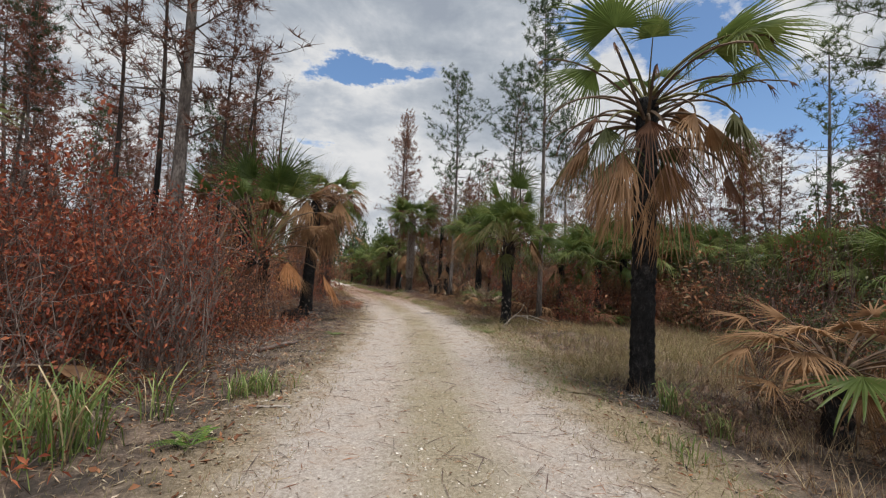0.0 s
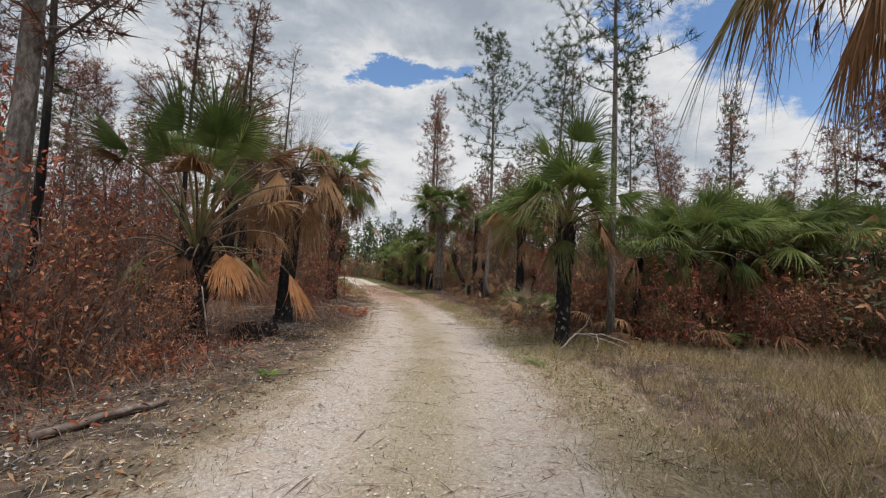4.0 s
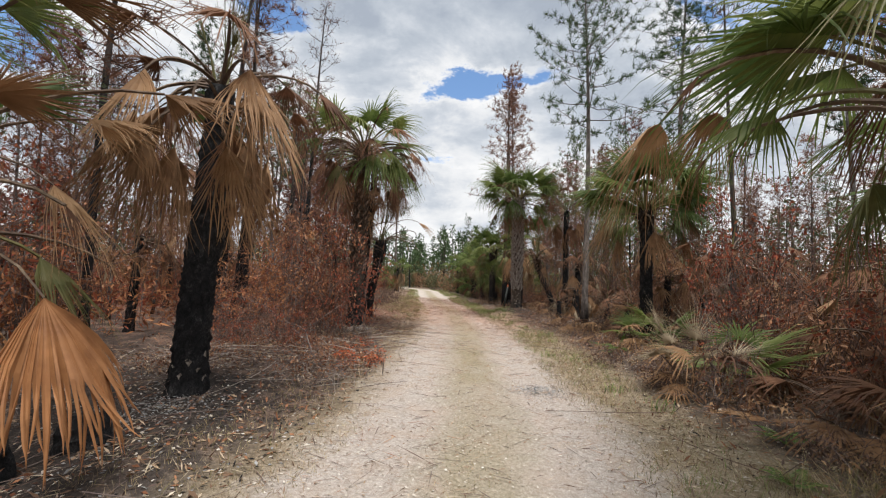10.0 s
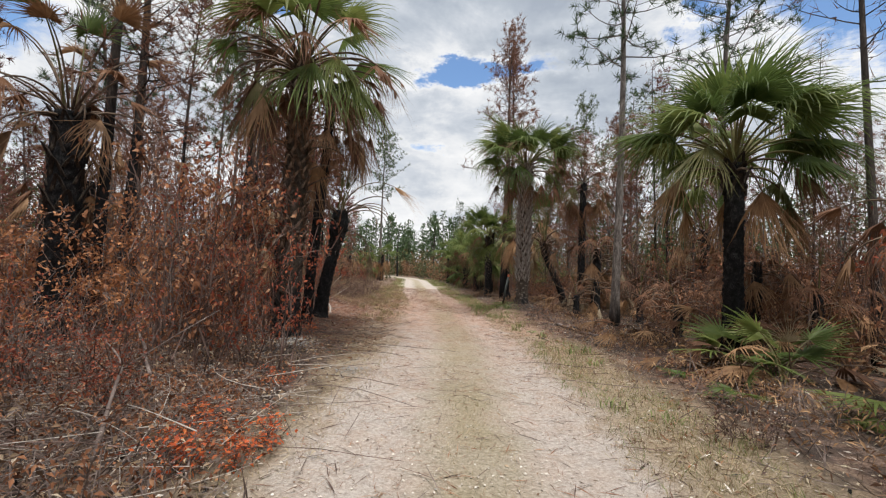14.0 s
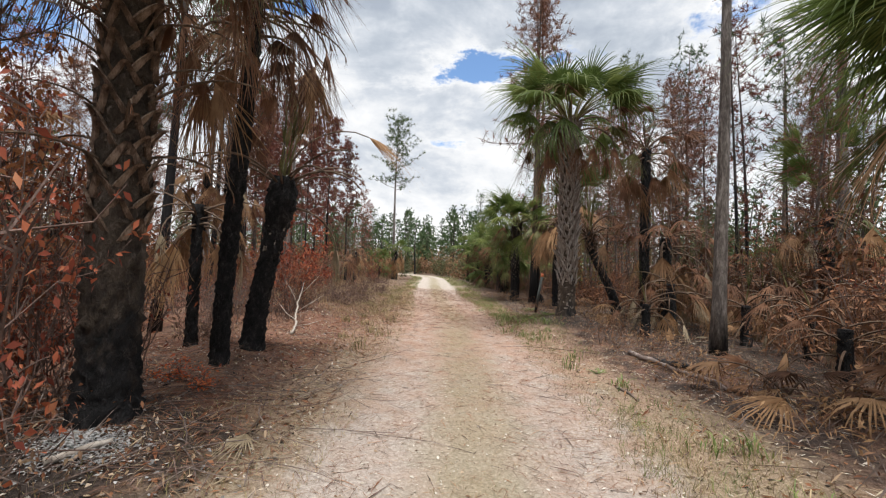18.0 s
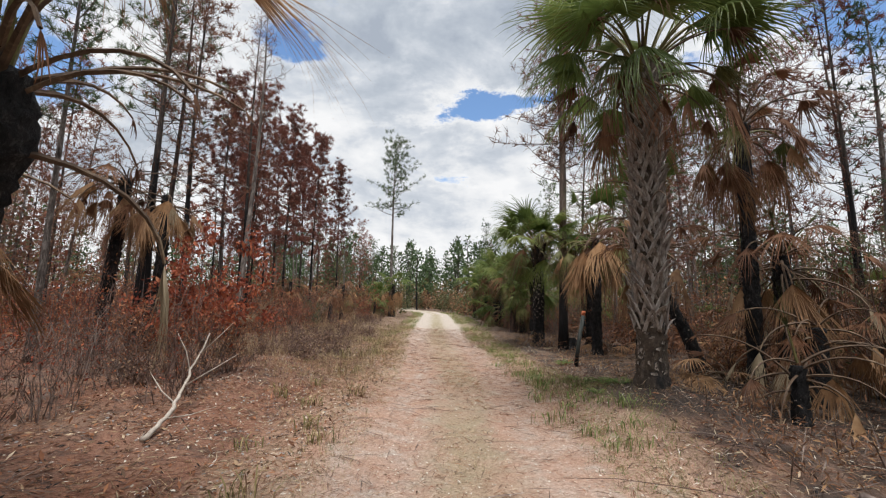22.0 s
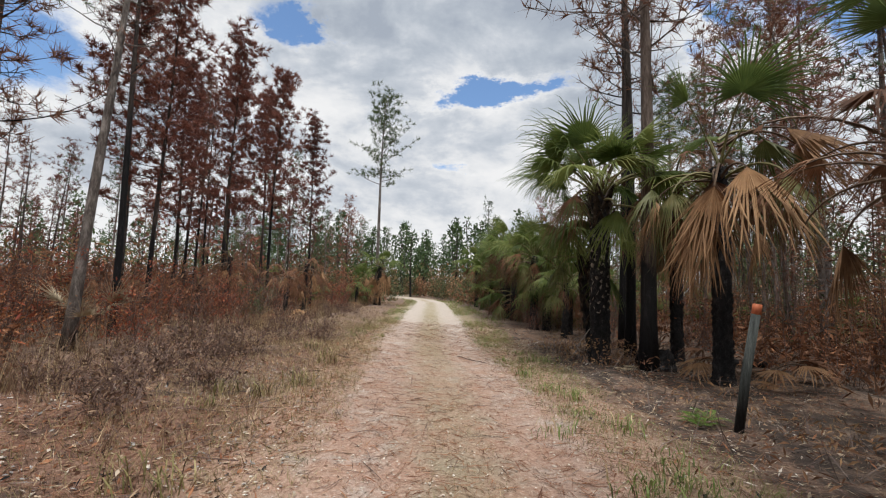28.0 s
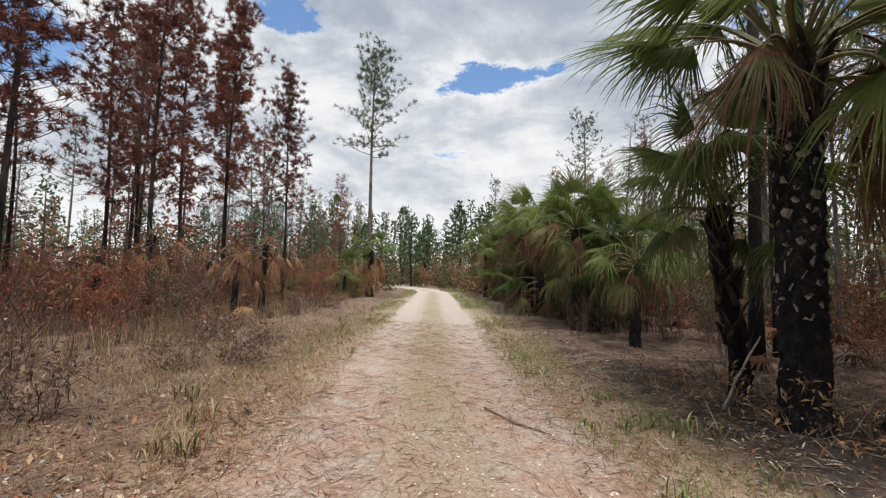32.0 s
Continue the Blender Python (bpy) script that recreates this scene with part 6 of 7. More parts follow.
def far_woods():
    """Distant pines and scrub that close the view, joined in one mesh."""
    rr = np.random.default_rng(77)
    s = Soup()
    trees = 640
    k = 0
    while k < trees:
        an = rr.uniform(0, 2 * np.pi)
        dist = rr.uniform(46, 130)
        x, y = -8 + math.sin(an) * dist, 28 + math.cos(an) * dist
        if k < 110:
            x, y = rr.uniform(-75, 30), rr.uniform(88, 130)
        d = x - float(mid(min(max(y, -20), 84)))
        if abs(d) < 24 and y < 82:
            continue
        k += 1
        h = rr.uniform(7, 14)
        s.tube([(x, y, -0.1), (x + rr.normal() * 0.2, y, h * 0.5), (x + rr.normal() * 0.3, y + rr.normal() * 0.3, h)], (0.17, 0.12, 0.04), 4, 0, cap=False)
        nb = 250
        q = rr.random(nb)
        zz = h * (0.30 + 0.73 * q)
        rad = (2.3 * (1 - q) ** 0.7 + 0.3) * np.sqrt(rr.random(nb))
        a2 = rr.uniform(0, 2 * np.pi, nb)
        P = np.stack([x + rad * np.cos(a2), y + rad * np.sin(a2), zz], 1)
        D = unit(nb, rr) + np.array([0, 0, 0.3])
        S = np.cross(D, unit(nb, rr))
        S /= np.linalg.norm(S, axis=1)[:, None] + 1e-9
        slot = 1 if (d > 0 or rr.random() < 0.5 or y > 80) else 2
        s.cards(P, P + D * rr.uniform(0.3, 0.7, nb)[:, None], S * 0.15, slot)
    n = 15000
    an = rr.uniform(0, 2 * np.pi, n)
    dist = rr.uniform(42, 120, n)
    x, y = -8 + np.sin(an) * dist, 28 + np.cos(an) * dist
    d = x - mid(np.clip(y, -20, 84))
    keep = (np.abs(d) > 22) | (y > 84)
    x, y = x[keep], y[keep]
    for rep_i in range(4):
        P = np.stack([x + rr.normal(size=len(x)) * 0.8, y + rr.normal(size=len(x)) * 0.8, rr.random(len(x)) ** 0.7 * 4.8], 1)
        D = unit(len(x), rr)
        S = np.cross(D, unit(len(x), rr))
        S /= np.linalg.norm(S, axis=1)[:, None] + 1e-9
        s.cards(P, P + D * rr.uniform(0.3, 0.8, len(x))[:, None], S * 0.1, (3, 4, 3, 5)[rep_i])
    stuff("far_woods", s, (M_PINE_BURNT, M_NEEDLE_GREEN, M_NEEDLE_RED, M_SCRUB_GREEN, M_LEAF_BROWN, M_FAN_TIRED), "distant pine woods and scrub around the burnt area", "woods")


far_woods()
thicket("undergrowth", "tall brown and green brush left of the bend", 57, 170, 150, 58, 86, -22, -3.2, 3.6, (M_LEAF_BROWN, M_SCRUB_GREEN, M_TWIG), (0.15, 0.4), 8, 0.35)
thicket("undergrowth", "far scrub across the end of the track", 44, 330, 160, 84, 104, -16, 44, 5.2, (M_SCRUB_GREEN, M_FAN_BROWN, M_TWIG), (0.25, 0.5), 4, 0.35)
thicket("undergrowth", "green and straw palmetto scrub closing the bend", 39, 210, 130, 62, 84, 3.4, 16, 3.4, (M_SCRUB_GREEN, M_FAN_BROWN, M_TWIG_DARK), (0.15, 0.4), 6, 0.3)


def grass(name, label, seed, n, y0, y1, d0, d1, h, mats, patch=0.0, scale=1.0, lean=0.5, w=0.0022, tuft=0):
    """Grass blades over a stretch of ground, thinned to patches; tuft gathers them into bunches."""
    rr = np.random.default_rng(seed)
    x, y, d = spread(n, y0, y1, d0, d1, rr)
    if tuft:
        k = n // tuft
        x, y = np.repeat(x[:k], tuft) + rr.normal(size=k * tuft) * 0.05, np.repeat(y[:k], tuft) + rr.normal(size=k * tuft) * 0.05
    keep = lumps(x, y, scale, seed) > patch * rr.uniform(0.6, 1.3, len(x))
    x, y = x[keep], y[keep]
    m = len(x)
    B = np.stack([x, y, ground_z(x, y) - 0.005], 1)
    hh = rr.uniform(h[0], h[1], m) * (0.6 + 0.7 * lumps(x, y, 0.9, seed + 3))
    T = B + np.stack([rr.normal(size=m) * lean * hh, rr.normal(size=m) * lean * hh, hh], 1)
    S = np.stack([rr.normal(size=m), rr.normal(size=m), np.zeros(m)], 1)
    S = S / np.linalg.norm(S, axis=1)[:, None] * (w + 0.004 * hh)[:, None]
    s = Soup()
    half = m // 2
    s.blades(B[:half], T[:half], S[:half], 0)
    s.blades(B[half:], T[half:], S[half:], len(mats) - 1)
    return stuff(name, s, mats, label, "grass")


grass("grass", "short worn grass along the middle of the track", 51, 17000, -3, 50, -0.36, 0.36, (0.015, 0.055), (M_GRASS_OLIVE, M_GRASS_DRY), 0.45, 1.6)
grass("grass", "short mixed grass beside the track", 52, 26000, -3, 48, -2.9, -1.25, (0.03, 0.10), (M_GRASS_OLIVE, M_GRASS_DRY), 0.4, 1.3)
grass("grass", "short olive grass at the track edge", 53, 24000, -3, 48, 1.2, 2.5, (0.03, 0.10), (M_GRASS_OLIVE, M_GRASS_BROWN), 0.45, 1.3)
grass("grass", "fresh green grass patches on the verge", 54, 20000, 3, 46, 1.35, 2.7, (0.04, 0.15), (M_GRASS, M_GRASS_OLIVE), 0.5, 1.1, tuft=6)
grass("grass", "tall straw-coloured grass in the roadside hollow", 55, 40000, 6.8, 15.0, 2.4, 9.5, (0.10, 0.32), (M_GRASS_DRY, M_GRASS_OLIVE), 0.45, 0.9, 0.8, 0.0022, 6)
grass("grass", "brown and olive stalks among straw in the hollow", 66, 20000, 5.0, 15.0, 2.9, 9.5, (0.08, 0.45), (M_GRASS_BROWN, M_GRASS_OLIVE), 0.4, 1.3, 0.45, 0.0022, 7)
grass("grass", "dry grass and dead stalks in front of palmettos", 56, 9000, 0.0, 7.0, 2.9, 7.0, (0.12, 0.38), (M_GRASS_DRY, M_GRASS_BROWN), 0.35, 0.9, 0.4, 0.0025, 7)
grass("grass", "dry brown grass beside the track", 57, 24000, 29.5, 62, -5.6, -1.9, (0.05, 0.24), (M_GRASS_BROWN, M_GRASS_DRY), 0.42, 0.8, 0.35, 0.0022, 8)
grass("grass", "knee-high dry stalks behind the verge", 58, 19000, 32, 66, -9.5, -4.8, (0.25, 0.75), (M_GRASS_BROWN, M_GRASS_DRY), 0.35, 0.7, 0.22, 0.003, 9)
grass("grass", "scattered dry grass on burnt ground", 59, 9000, 10, 36, 2.4, 6.0, (0.05, 0.20), (M_GRASS_BROWN, M_GRASS_BROWN), 0.5, 1.0, 0.5, 0.002, 7)
grass("grass", "straw grass and stubble on the far verge", 60, 9000, 46, 74, 1.4, 3.2, (0.08, 0.25), (M_GRASS, M_GRASS_OLIVE), 0.4, 0.8, 0.4, 0.004, 6)
grass("grass", "green fringe along the far verge", 61, 9000, 40, 74, -2.6, -1.4, (0.06, 0.2), (M_GRASS_OLIVE, M_GRASS), 0.45, 0.8, 0.4, 0.004, 6)

grass("grass", "straw and yellow-green grass along the verge", 62, 20000, 31, 46, -4.8, -1.35, (0.04, 0.16), (M_GRASS_DRY, M_GRASS_OLIVE), 0.3, 0.9, 0.6, 0.0022, 5)
grass("grass", "thin straw grass on the burnt verge", 63, 9000, 9, 24, 1.5, 2.7, (0.03, 0.14), (M_GRASS_DRY, M_GRASS_OLIVE), 0.5, 1.1, 0.6, 0.0022, 5)
grass("grass", "bright green grass strip beside the palms", 64, 17000, 28, 47, 1.4, 2.6, (0.03, 0.12), (M_GRASS, M_GRASS_OLIVE), 0.5, 1.0, 0.5, 0.0022, 6)


def litter(name, label, seed, n, y0, y1, d0, d1, length, width, mats, patch=0.0, tilt=0.12, lift=0.004):
    """Loose bits lying on the ground."""
    rr = np.random.default_rng(seed)
    x, y, d = spread(n, y0, y1, d0, d1, rr)
    keep = lumps(x, y, 1.4, seed) > patch * rr.uniform(0.5, 1.3, n)
    x, y = x[keep], y[keep]
    m = len(x)
    an = rr.uniform(0, 2 * np.pi, m)
    L = rr.uniform(length[0], length[1], m)
    B = np.stack([x, y, ground_z(x, y) + lift + 0.004 * rr.random(m)], 1)
    T = B + np.stack([np.cos(an) * L, np.sin(an) * L, rr.normal(size=m) * tilt * L], 1)
    T[:, 2] = np.maximum(T[:, 2], ground_z(T[:, 0], T[:, 1]) + lift)
    W = rr.uniform(width[0], width[1], m)
    S = np.stack([-np.sin(an) * W, np.cos(an) * W, rr.normal(size=m) * 0.3 * W], 1)
    s = Soup()
    half = m // 2
    s.cards(B[:half], T[:half], S[:half], 0, fold=0.003)
    s.cards(B[half:], T[half:], S[half:], len(mats) - 1, fold=0.003)
    return stuff(name, s, mats, label, "litter")


litter("pine_needles", "brown pine needles strewn on the gravel", 71, 24000, 0, 46, -1.8, 1.8, (0.06, 0.18), (0.0010, 0.0022), (M_NEEDLE_LITTER, M_LITTER), 0.3)
litter("pine_needles", "thick rusty pine needle litter on the track edge", 72, 40000, 20, 42, -4.5, 1.7, (0.08, 0.22), (0.0010, 0.0024), (M_NEEDLE_LITTER, M_LITTER), 0.35)
litter("pine_needles", "dark brown pine straw in the wheel tracks", 81, 9000, 29, 46, -2.2, 1.9, (0.10, 0.30), (0.0018, 0.0042), (M_NEEDLE_LITTER, M_LEAF_BROWN), 0.3)
litter("leaf_litter", "pale leaf scraps and wood chips on the track", 73, 9000, 0, 46, -1.9, 1.9, (0.015, 0.05), (0.004, 0.010), (M_CHIP, M_LITTER), 0.3)
litter("leaf_litter", "pale ash flakes and bleached leaf scraps on burnt soil", 78, 14000, 4, 36, -6.0, -1.6, (0.02, 0.06), (0.006, 0.016), (M_ASH, M_CHIP), 0.45, 0.3)
litter("leaf_litter", "bleached frond scraps on burnt soil", 79, 10000, 8, 42, 1.7, 6.0, (0.03, 0.12), (0.004, 0.010), (M_CHIP, M_FAN_STRAW), 0.4, 0.3)
litter("leaf_litter", "dry leaf litter on scorched ground", 74, 26000, 0, 44, -7.5, -1.8, (0.03, 0.11), (0.008, 0.02), (M_LITTER, M_LEAF_BROWN), 0.3, 0.4)
litter("leaf_litter", "dry leaf litter under the palms", 75, 16000, 0, 44, 1.8, 7.0, (0.03, 0.12), (0.005, 0.014), (M_LITTER, M_LEAF_BROWN), 0.35, 0.4)
litter("twigs", "thin dead twigs scattered on the ground", 76, 3000, 0, 44, -6.5, 6.5, (0.2, 0.6), (0.003, 0.006), (M_TWIG, M_TWIG_DARK), 0.2, 0.1, 0.01)
litter("char_scraps", "black charred scraps on the burnt verge", 82, 16000, 3, 44, -7.0, -1.7, (0.02, 0.10), (0.005, 0.014), (M_CHAR, M_TWIG_DARK), 0.35, 0.4)
litter("char_scraps", "black charred scraps among dry leaves", 83, 8000, 3, 46, 1.7, 7.5, (0.02, 0.10), (0.005, 0.014), (M_CHAR, M_TWIG_DARK), 0.35, 0.4)
litter("leaf_litter", "straw-pale leaf shreds at the track edge", 84, 9000, 1, 46, 1.2, 3.2, (0.04, 0.16), (0.003, 0.007), (M_FAN_STRAW, M_LITTER), 0.4, 0.3)
litter("leaf_litter", "straw-pale leaf shreds on the verge", 85, 9000, 1, 46, -3.6, -1.3, (0.04, 0.16), (0.003, 0.007), (M_FAN_STRAW, M_LITTER), 0.4, 0.3)
litter("twigs", "short dark twigs pressed into the gravel", 86, 2600, 0, 46, -1.7, 1.7, (0.06, 0.3), (0.002, 0.0045), (M_TWIG_DARK, M_LEAF_BROWN), 0.2, 0.04, 0.004)
litter("pine_needles", "rust-brown needle carpet under the palms", 87, 22000, 27, 47, 1.5, 7.5, (0.06, 0.2), (0.002, 0.005), (M_NEEDLE_LITTER, M_LITTER), 0.3, 0.3)
litter("pine_needles", "rust-brown needle carpet beside the track", 88, 22000, 21, 40, -7.5, -1.6, (0.06, 0.2), (0.002, 0.005), (M_NEEDLE_LITTER, M_NEEDLE_LITTER), 0.3, 0.3)
litter("gravel_chips", "loose pale stone chips on the track", 77, 9000, 0, 40, -1.6, 1.6, (0.012, 0.035), (0.006, 0.014), (M_CHIP, M_CHIP), 0.2, 0.2)


# ---- single things on the ground ----
def stick(name, pts, r0, r1, mat, label, category="branch", twigs=(), sides=7):
    """A bent branch or log; twigs fork from it as parts of their own."""
    p = np.array(pts, float)
    p[:, 2] += ground_z(p[:, 0], p[:, 1])
    o = p[0].copy()
    k = max(6, 4 * len(p))
    q = np.linspace(0, len(p) - 1, k)
    path = np.stack([np.interp(q, np.arange(len(p)), p[:, j]) for j in range(3)], 1) - o
    rr = np.random.default_rng(int(abs(o[0] * 100) + abs(o[1] * 10)))
    path[1:-1] += rr.normal(size=(k - 2, 3)) * r0 * 0.25
    base = thing(name, Matrix.Translation(o), label, category)
    s = Soup()
    s.tube(path, np.linspace(r0, r1, k) * rr.uniform(0.88, 1.1, k), sides)
    stem = place("stem", s.mesh("stem", (mat,), True), base)
    for at, to, w in twigs:
        a = path[int(at * (k - 1))]
        b = np.array(to, float)
        s = Soup()
        s.tube([a, (a + b) / 2 + rr.normal(size=3) * 0.04, b], (w, w * 0.75, w * 0.35), 5)
        place("twig", s.mesh("twig", (mat,), True), stem)
    return base


stick("fallen_branch", [(-7.95, 26.82, 0.03), (-8.15, 27.25, 0.10), (-8.55, 27.75, 0.22), (-8.75, 28.1, 0.50), (-8.9, 28.5, 0.95)], 0.035, 0.010, M_PALEWOOD, "bleached crooked dead branch standing out of dry grass", twigs=(
    (0.45, (-0.95, 0.75, 0.55), 0.012), (0.6, (-0.2, 1.5, 0.75), 0.011), (0.75, (-1.25, 1.35, 1.05), 0.010), (0.85, (-0.55, 1.75, 1.2), 0.008), (0.3, (0.25, 0.75, 0.22), 0.010)))
stick("log", [(-3.1, 7.45, 0.05), (-2.8, 8.53, 0.05)], 0.04, 0.03, M_TWIG, "thin weathered log lying on the burnt verge", "log")
stick("stick", [(-1.9, 4.63, 0.015), (-1.55, 4.69, 0.015)], 0.014, 0.011, M_PALEWOOD, "short pale stick on the grass verge", "stick")
stick("log", [(-1.05, 27.9, 0.05), (-0.55, 27.0, 0.05), (-0.1, 26.35, 0.05), (-0.1, 25.6, 0.04)], 0.045, 0.03, M_TWIG, "grey fallen pole along the track edge", "log")
stick("log", [(-0.71, 27.5, 0.05), (-0.02, 27.25, 0.05)], 0.065, 0.05, M_CHAR, "short charred log on gravel", "log")
stick("stick", [(-1.48, 25.44, 0.02), (-1.35, 25.1, 0.02), (-1.28, 24.74, 0.02)], 0.018, 0.012, M_TWIG, "grey stick at the track edge", "stick")
stick("stick", [(-7.77, 38.45, 0.015), (-7.4, 38.1, 0.02), (-7.02, 37.86, 0.015)], 0.010, 0.007, M_TWIG_DARK, "dark stick lying across the wheel track", "stick")
stick("stick", [(-10.04, 37.2, 0.03), (-9.63, 36.97, 0.02)], 0.016, 0.012, M_TWIG_DARK, "dark stick on the grassy verge", "stick")
stick("fallen_branch", [(-5.36, 39.05, 0.02), (-5.15, 39.2, 0.4), (-4.9, 39.4, 0.75)], 0.018, 0.008, M_PALEWOOD, "pale stick leaning against a palm trunk")
stick("fallen_branch", [(2.0, 13.2, 0.05), (2.35, 13.5, 0.28), (2.9, 13.6, 0.32), (3.5, 13.7, 0.2)], 0.02, 0.01, M_PALEWOOD, "tangle of pale dead stems beside a palm", twigs=((0.3, (0.8, 0.9, 0.7), 0.01), (0.6, (0.6, -0.35, 0.02), 0.012), (0.5, (1.4, -0.3, 0.05), 0.012)))
stick("fallen_branch", [(-5.3, 18.5, 0.1), (-6.2, 19.1, 0.45), (-7.6, 19.9, 0.75), (-8.9, 20.4, 0.95)], 0.022, 0.01, M_TWIG, "grey fallen branch arching over burnt ground", twigs=((0.4, (-1.6, 0.5, 0.95), 0.009), (0.7, (-2.2, 2.1, 1.2), 0.008)))
stick("fallen_branch", [(-4.2, 17.1, 0.05), (-5.0, 17.9, 0.5), (-6.2, 18.6, 0.6)], 0.018, 0.008, M_TWIG, "grey dead branch on a brush pile", twigs=((0.5, (-0.4, 1.5, 0.9), 0.008),))
stick("stick", [(-5.45, 20.95, 0.03), (-5.3, 21.3, 0.05)], 0.03, 0.02, M_PALEWOOD, "pale stick beside ash", "stick")
stick("fallen_branch", [(-5.0, 12.1, 1.15), (-4.85, 12.05, 0.55), (-4.7, 12.0, 0.0)], 0.014, 0.014, M_PALEWOOD, "pale leaf stalk leaning on a charred palm")
stick("log", [(-2.1, 45.9, 0.12), (-1.4, 46.1, 0.12)], 0.1, 0.09, M_CHAR, "charred log under the palms", "log")
stick("log", [(-2.4, 39.9, 0.08), (-1.2, 40.6, 0.08)], 0.09, 0.08, M_PINE_BURNT, "fallen burnt pine log", "log")


def stump(x, y, r0, h, label, seed):
    rr = np.random.default_rng(seed)
    sides, rings = 18, 6
    v, f = [], []
    for i in range(rings + 1):
        for j in range(sides):
            a = j * 2 * np.pi / sides
            q = i / rings
            rad = r0 * (1.3 - 0.3 * q - 0.18 * max(0, q - 0.7) / 0.3) * (1 + 0.12 * math.sin(3 * a + seed)) * rr.uniform(0.92, 1.08)
            v.append((rad * math.cos(a), rad * math.sin(a), h * q * (1 + (0.10 * math.sin(a + seed) + rr.normal() * 0.03) * (i == rings)) - 0.06 * (i == 0)))
    v.append((0, 0, h * 0.93))
    for i in range(rings):
        for j in range(sides):
            f.append((i * sides + j, i * sides + (j + 1) % sides, (i + 1) * sides + (j + 1) % sides, (i + 1) * sides + j))
    for j in range(sides):
        f.append((rings * sides + j, rings * sides + (j + 1) % sides, len(v) - 1))
    place("tree_stump", mesh("tree_stump", v, f, (M_CHAR,)), None, pose(x, y, gz(x, y)), label, category="stump")


stump(-4.47, 12.82, 0.24, 0.40, "low charred black stump in ash", 1)
stump(-4.35, 13.6, 0.17, 0.28, "small charred stump in ash", 2)
stump(-3.75, 38.45, 0.22, 0.36, "charred stump beside a pine trunk", 3)
stump(-3.9, 38.9, 0.17, 0.3, "burnt stump among palms", 4)


def ash_patch(x, y, w, n, seed, label):
    """A thin heap of pale ash flakes."""
    rr = np.random.default_rng(seed)
    s = Soup()
    X, Y = x + rr.normal(size=n) * w * 0.45, y + rr.normal(size=n) * w * 0.35
    hgt = 0.05 * np.exp(-((X - x) ** 2 + (Y - y) ** 2) / (0.4 * w * w))
    B = np.stack([X, Y, ground_z(X, Y) + 0.003 + hgt * rr.random(n)], 1)
    D = unit(n, rr) * np.array([1, 1, 0.35])
    S = np.cross(D, np.array([0, 0, 1.0]))
    L = rr.uniform(0.015, 0.05, n)[:, None]
    s.cards(B, B + D * L, S * L * 0.35, fold=0.006)
    place("ash_heap", s.mesh("ash_heap", (M_ASH,)), None, None, label, category="ash", kind="stuff")


ash_patch(-4.55, 14.55, 0.8, 700, 1, "pale grey ash around a burnt trunk foot")
ash_patch(-5.45, 21.2, 0.42, 1500, 2, "pale ash heap beside a palm foot")
ash_patch(3.0, 6.05, 0.5, 250, 3, "grey ash at the foot of a charred palm")
ash_patch(-0.5, 17.1, 0.45, 420, 4, "whitish patch of crushed limestone on the track")
ash_patch(-3.9, 20.5, 0.4, 200, 5, "grey ash on the verge")


def grass_clump(x, y, n, h, w, seed, label, mats=None):
    """A bunch of arching grass blades, each with a bend."""
    rr = np.random.default_rng(seed)
    s = Soup()
    for i in range(n):
        a = rr.uniform(0, 2 * np.pi)
        b = np.array([rr.normal() * w * 0.3, rr.normal() * w * 0.3, -0.01])
        hh = h * rr.uniform(0.45, 1.1)
        out = np.array([math.cos(a), math.sin(a), 0]) * hh * rr.uniform(0.25, 1.1)
        sd = np.array([-math.sin(a), math.cos(a), 0]) * rr.uniform(0.004, 0.008)
        p1, p2 = b + out * 0.25 + np.array([0, 0, hh * 0.6]), b + out * 0.65 + np.array([0, 0, hh * 0.92])
        p3 = b + out * 1.1 + np.array([0, 0, hh * rr.uniform(0.75, 1.05)])
        s.add([b - sd * 0.7, b + sd * 0.7, p1 - sd, p1 + sd, p2 - sd * 0.7, p2 + sd * 0.7, p3], [(0, 1, 3, 2), (2, 3, 5, 4), (4, 5, 6)], 0 if rr.random() < 0.8 else 1)
    place("grass_clump", s.mesh("grass_clump", mats or (M_GRASS, M_GRASS_DRY)), None, pose(x, y, gz(x, y)), label, category="grass", group="grass clumps", kind="stuff")


for i, (x, y, n, h, w) in enumerate(((-2.95, 3.0, 70, 0.62, 0.5), (-2.75, 3.35, 90, 0.68, 0.45), (-3.3, 3.3, 60, 0.6, 0.5), (-2.68, 4.15, 26, 0.5, 0.3), (-3.5, 2.6, 50, 0.5, 0.5),
                                      (-2.08, 5.25, 130, 0.26, 0.5), (-2.3, 5.05, 60, 0.28, 0.35), (3.02, 5.5, 70, 0.42, 0.3), (3.2, 5.1, 60, 0.32, 0.35), (3.1, 4.7, 50, 0.3, 0.35), (2.35, 4.1, 40, 0.22, 0.5))):
    grass_clump(x, y, n, h, w, 900 + i, "clump of tall fresh green grass on the verge" if h > 0.45 else "low tuft of bright green grass")
for i in range(34):
    y = r.uniform(12, 46)
    x = float(mid(y)) + r.uniform(1.5, 2.5)
    grass_clump(x, y, 28, r.uniform(0.10, 0.22), 0.3, 940 + i, "low tuft of bright green grass")
for i in range(22):
    y = r.uniform(26, 46)
    x = float(mid(y)) - r.uniform(1.7, 3.2)
    grass_clump(x, y, 30, r.uniform(0.14, 0.3), 0.3, 980 + i, "tuft of dry olive grass", (M_GRASS_OLIVE, M_GRASS_BROWN))


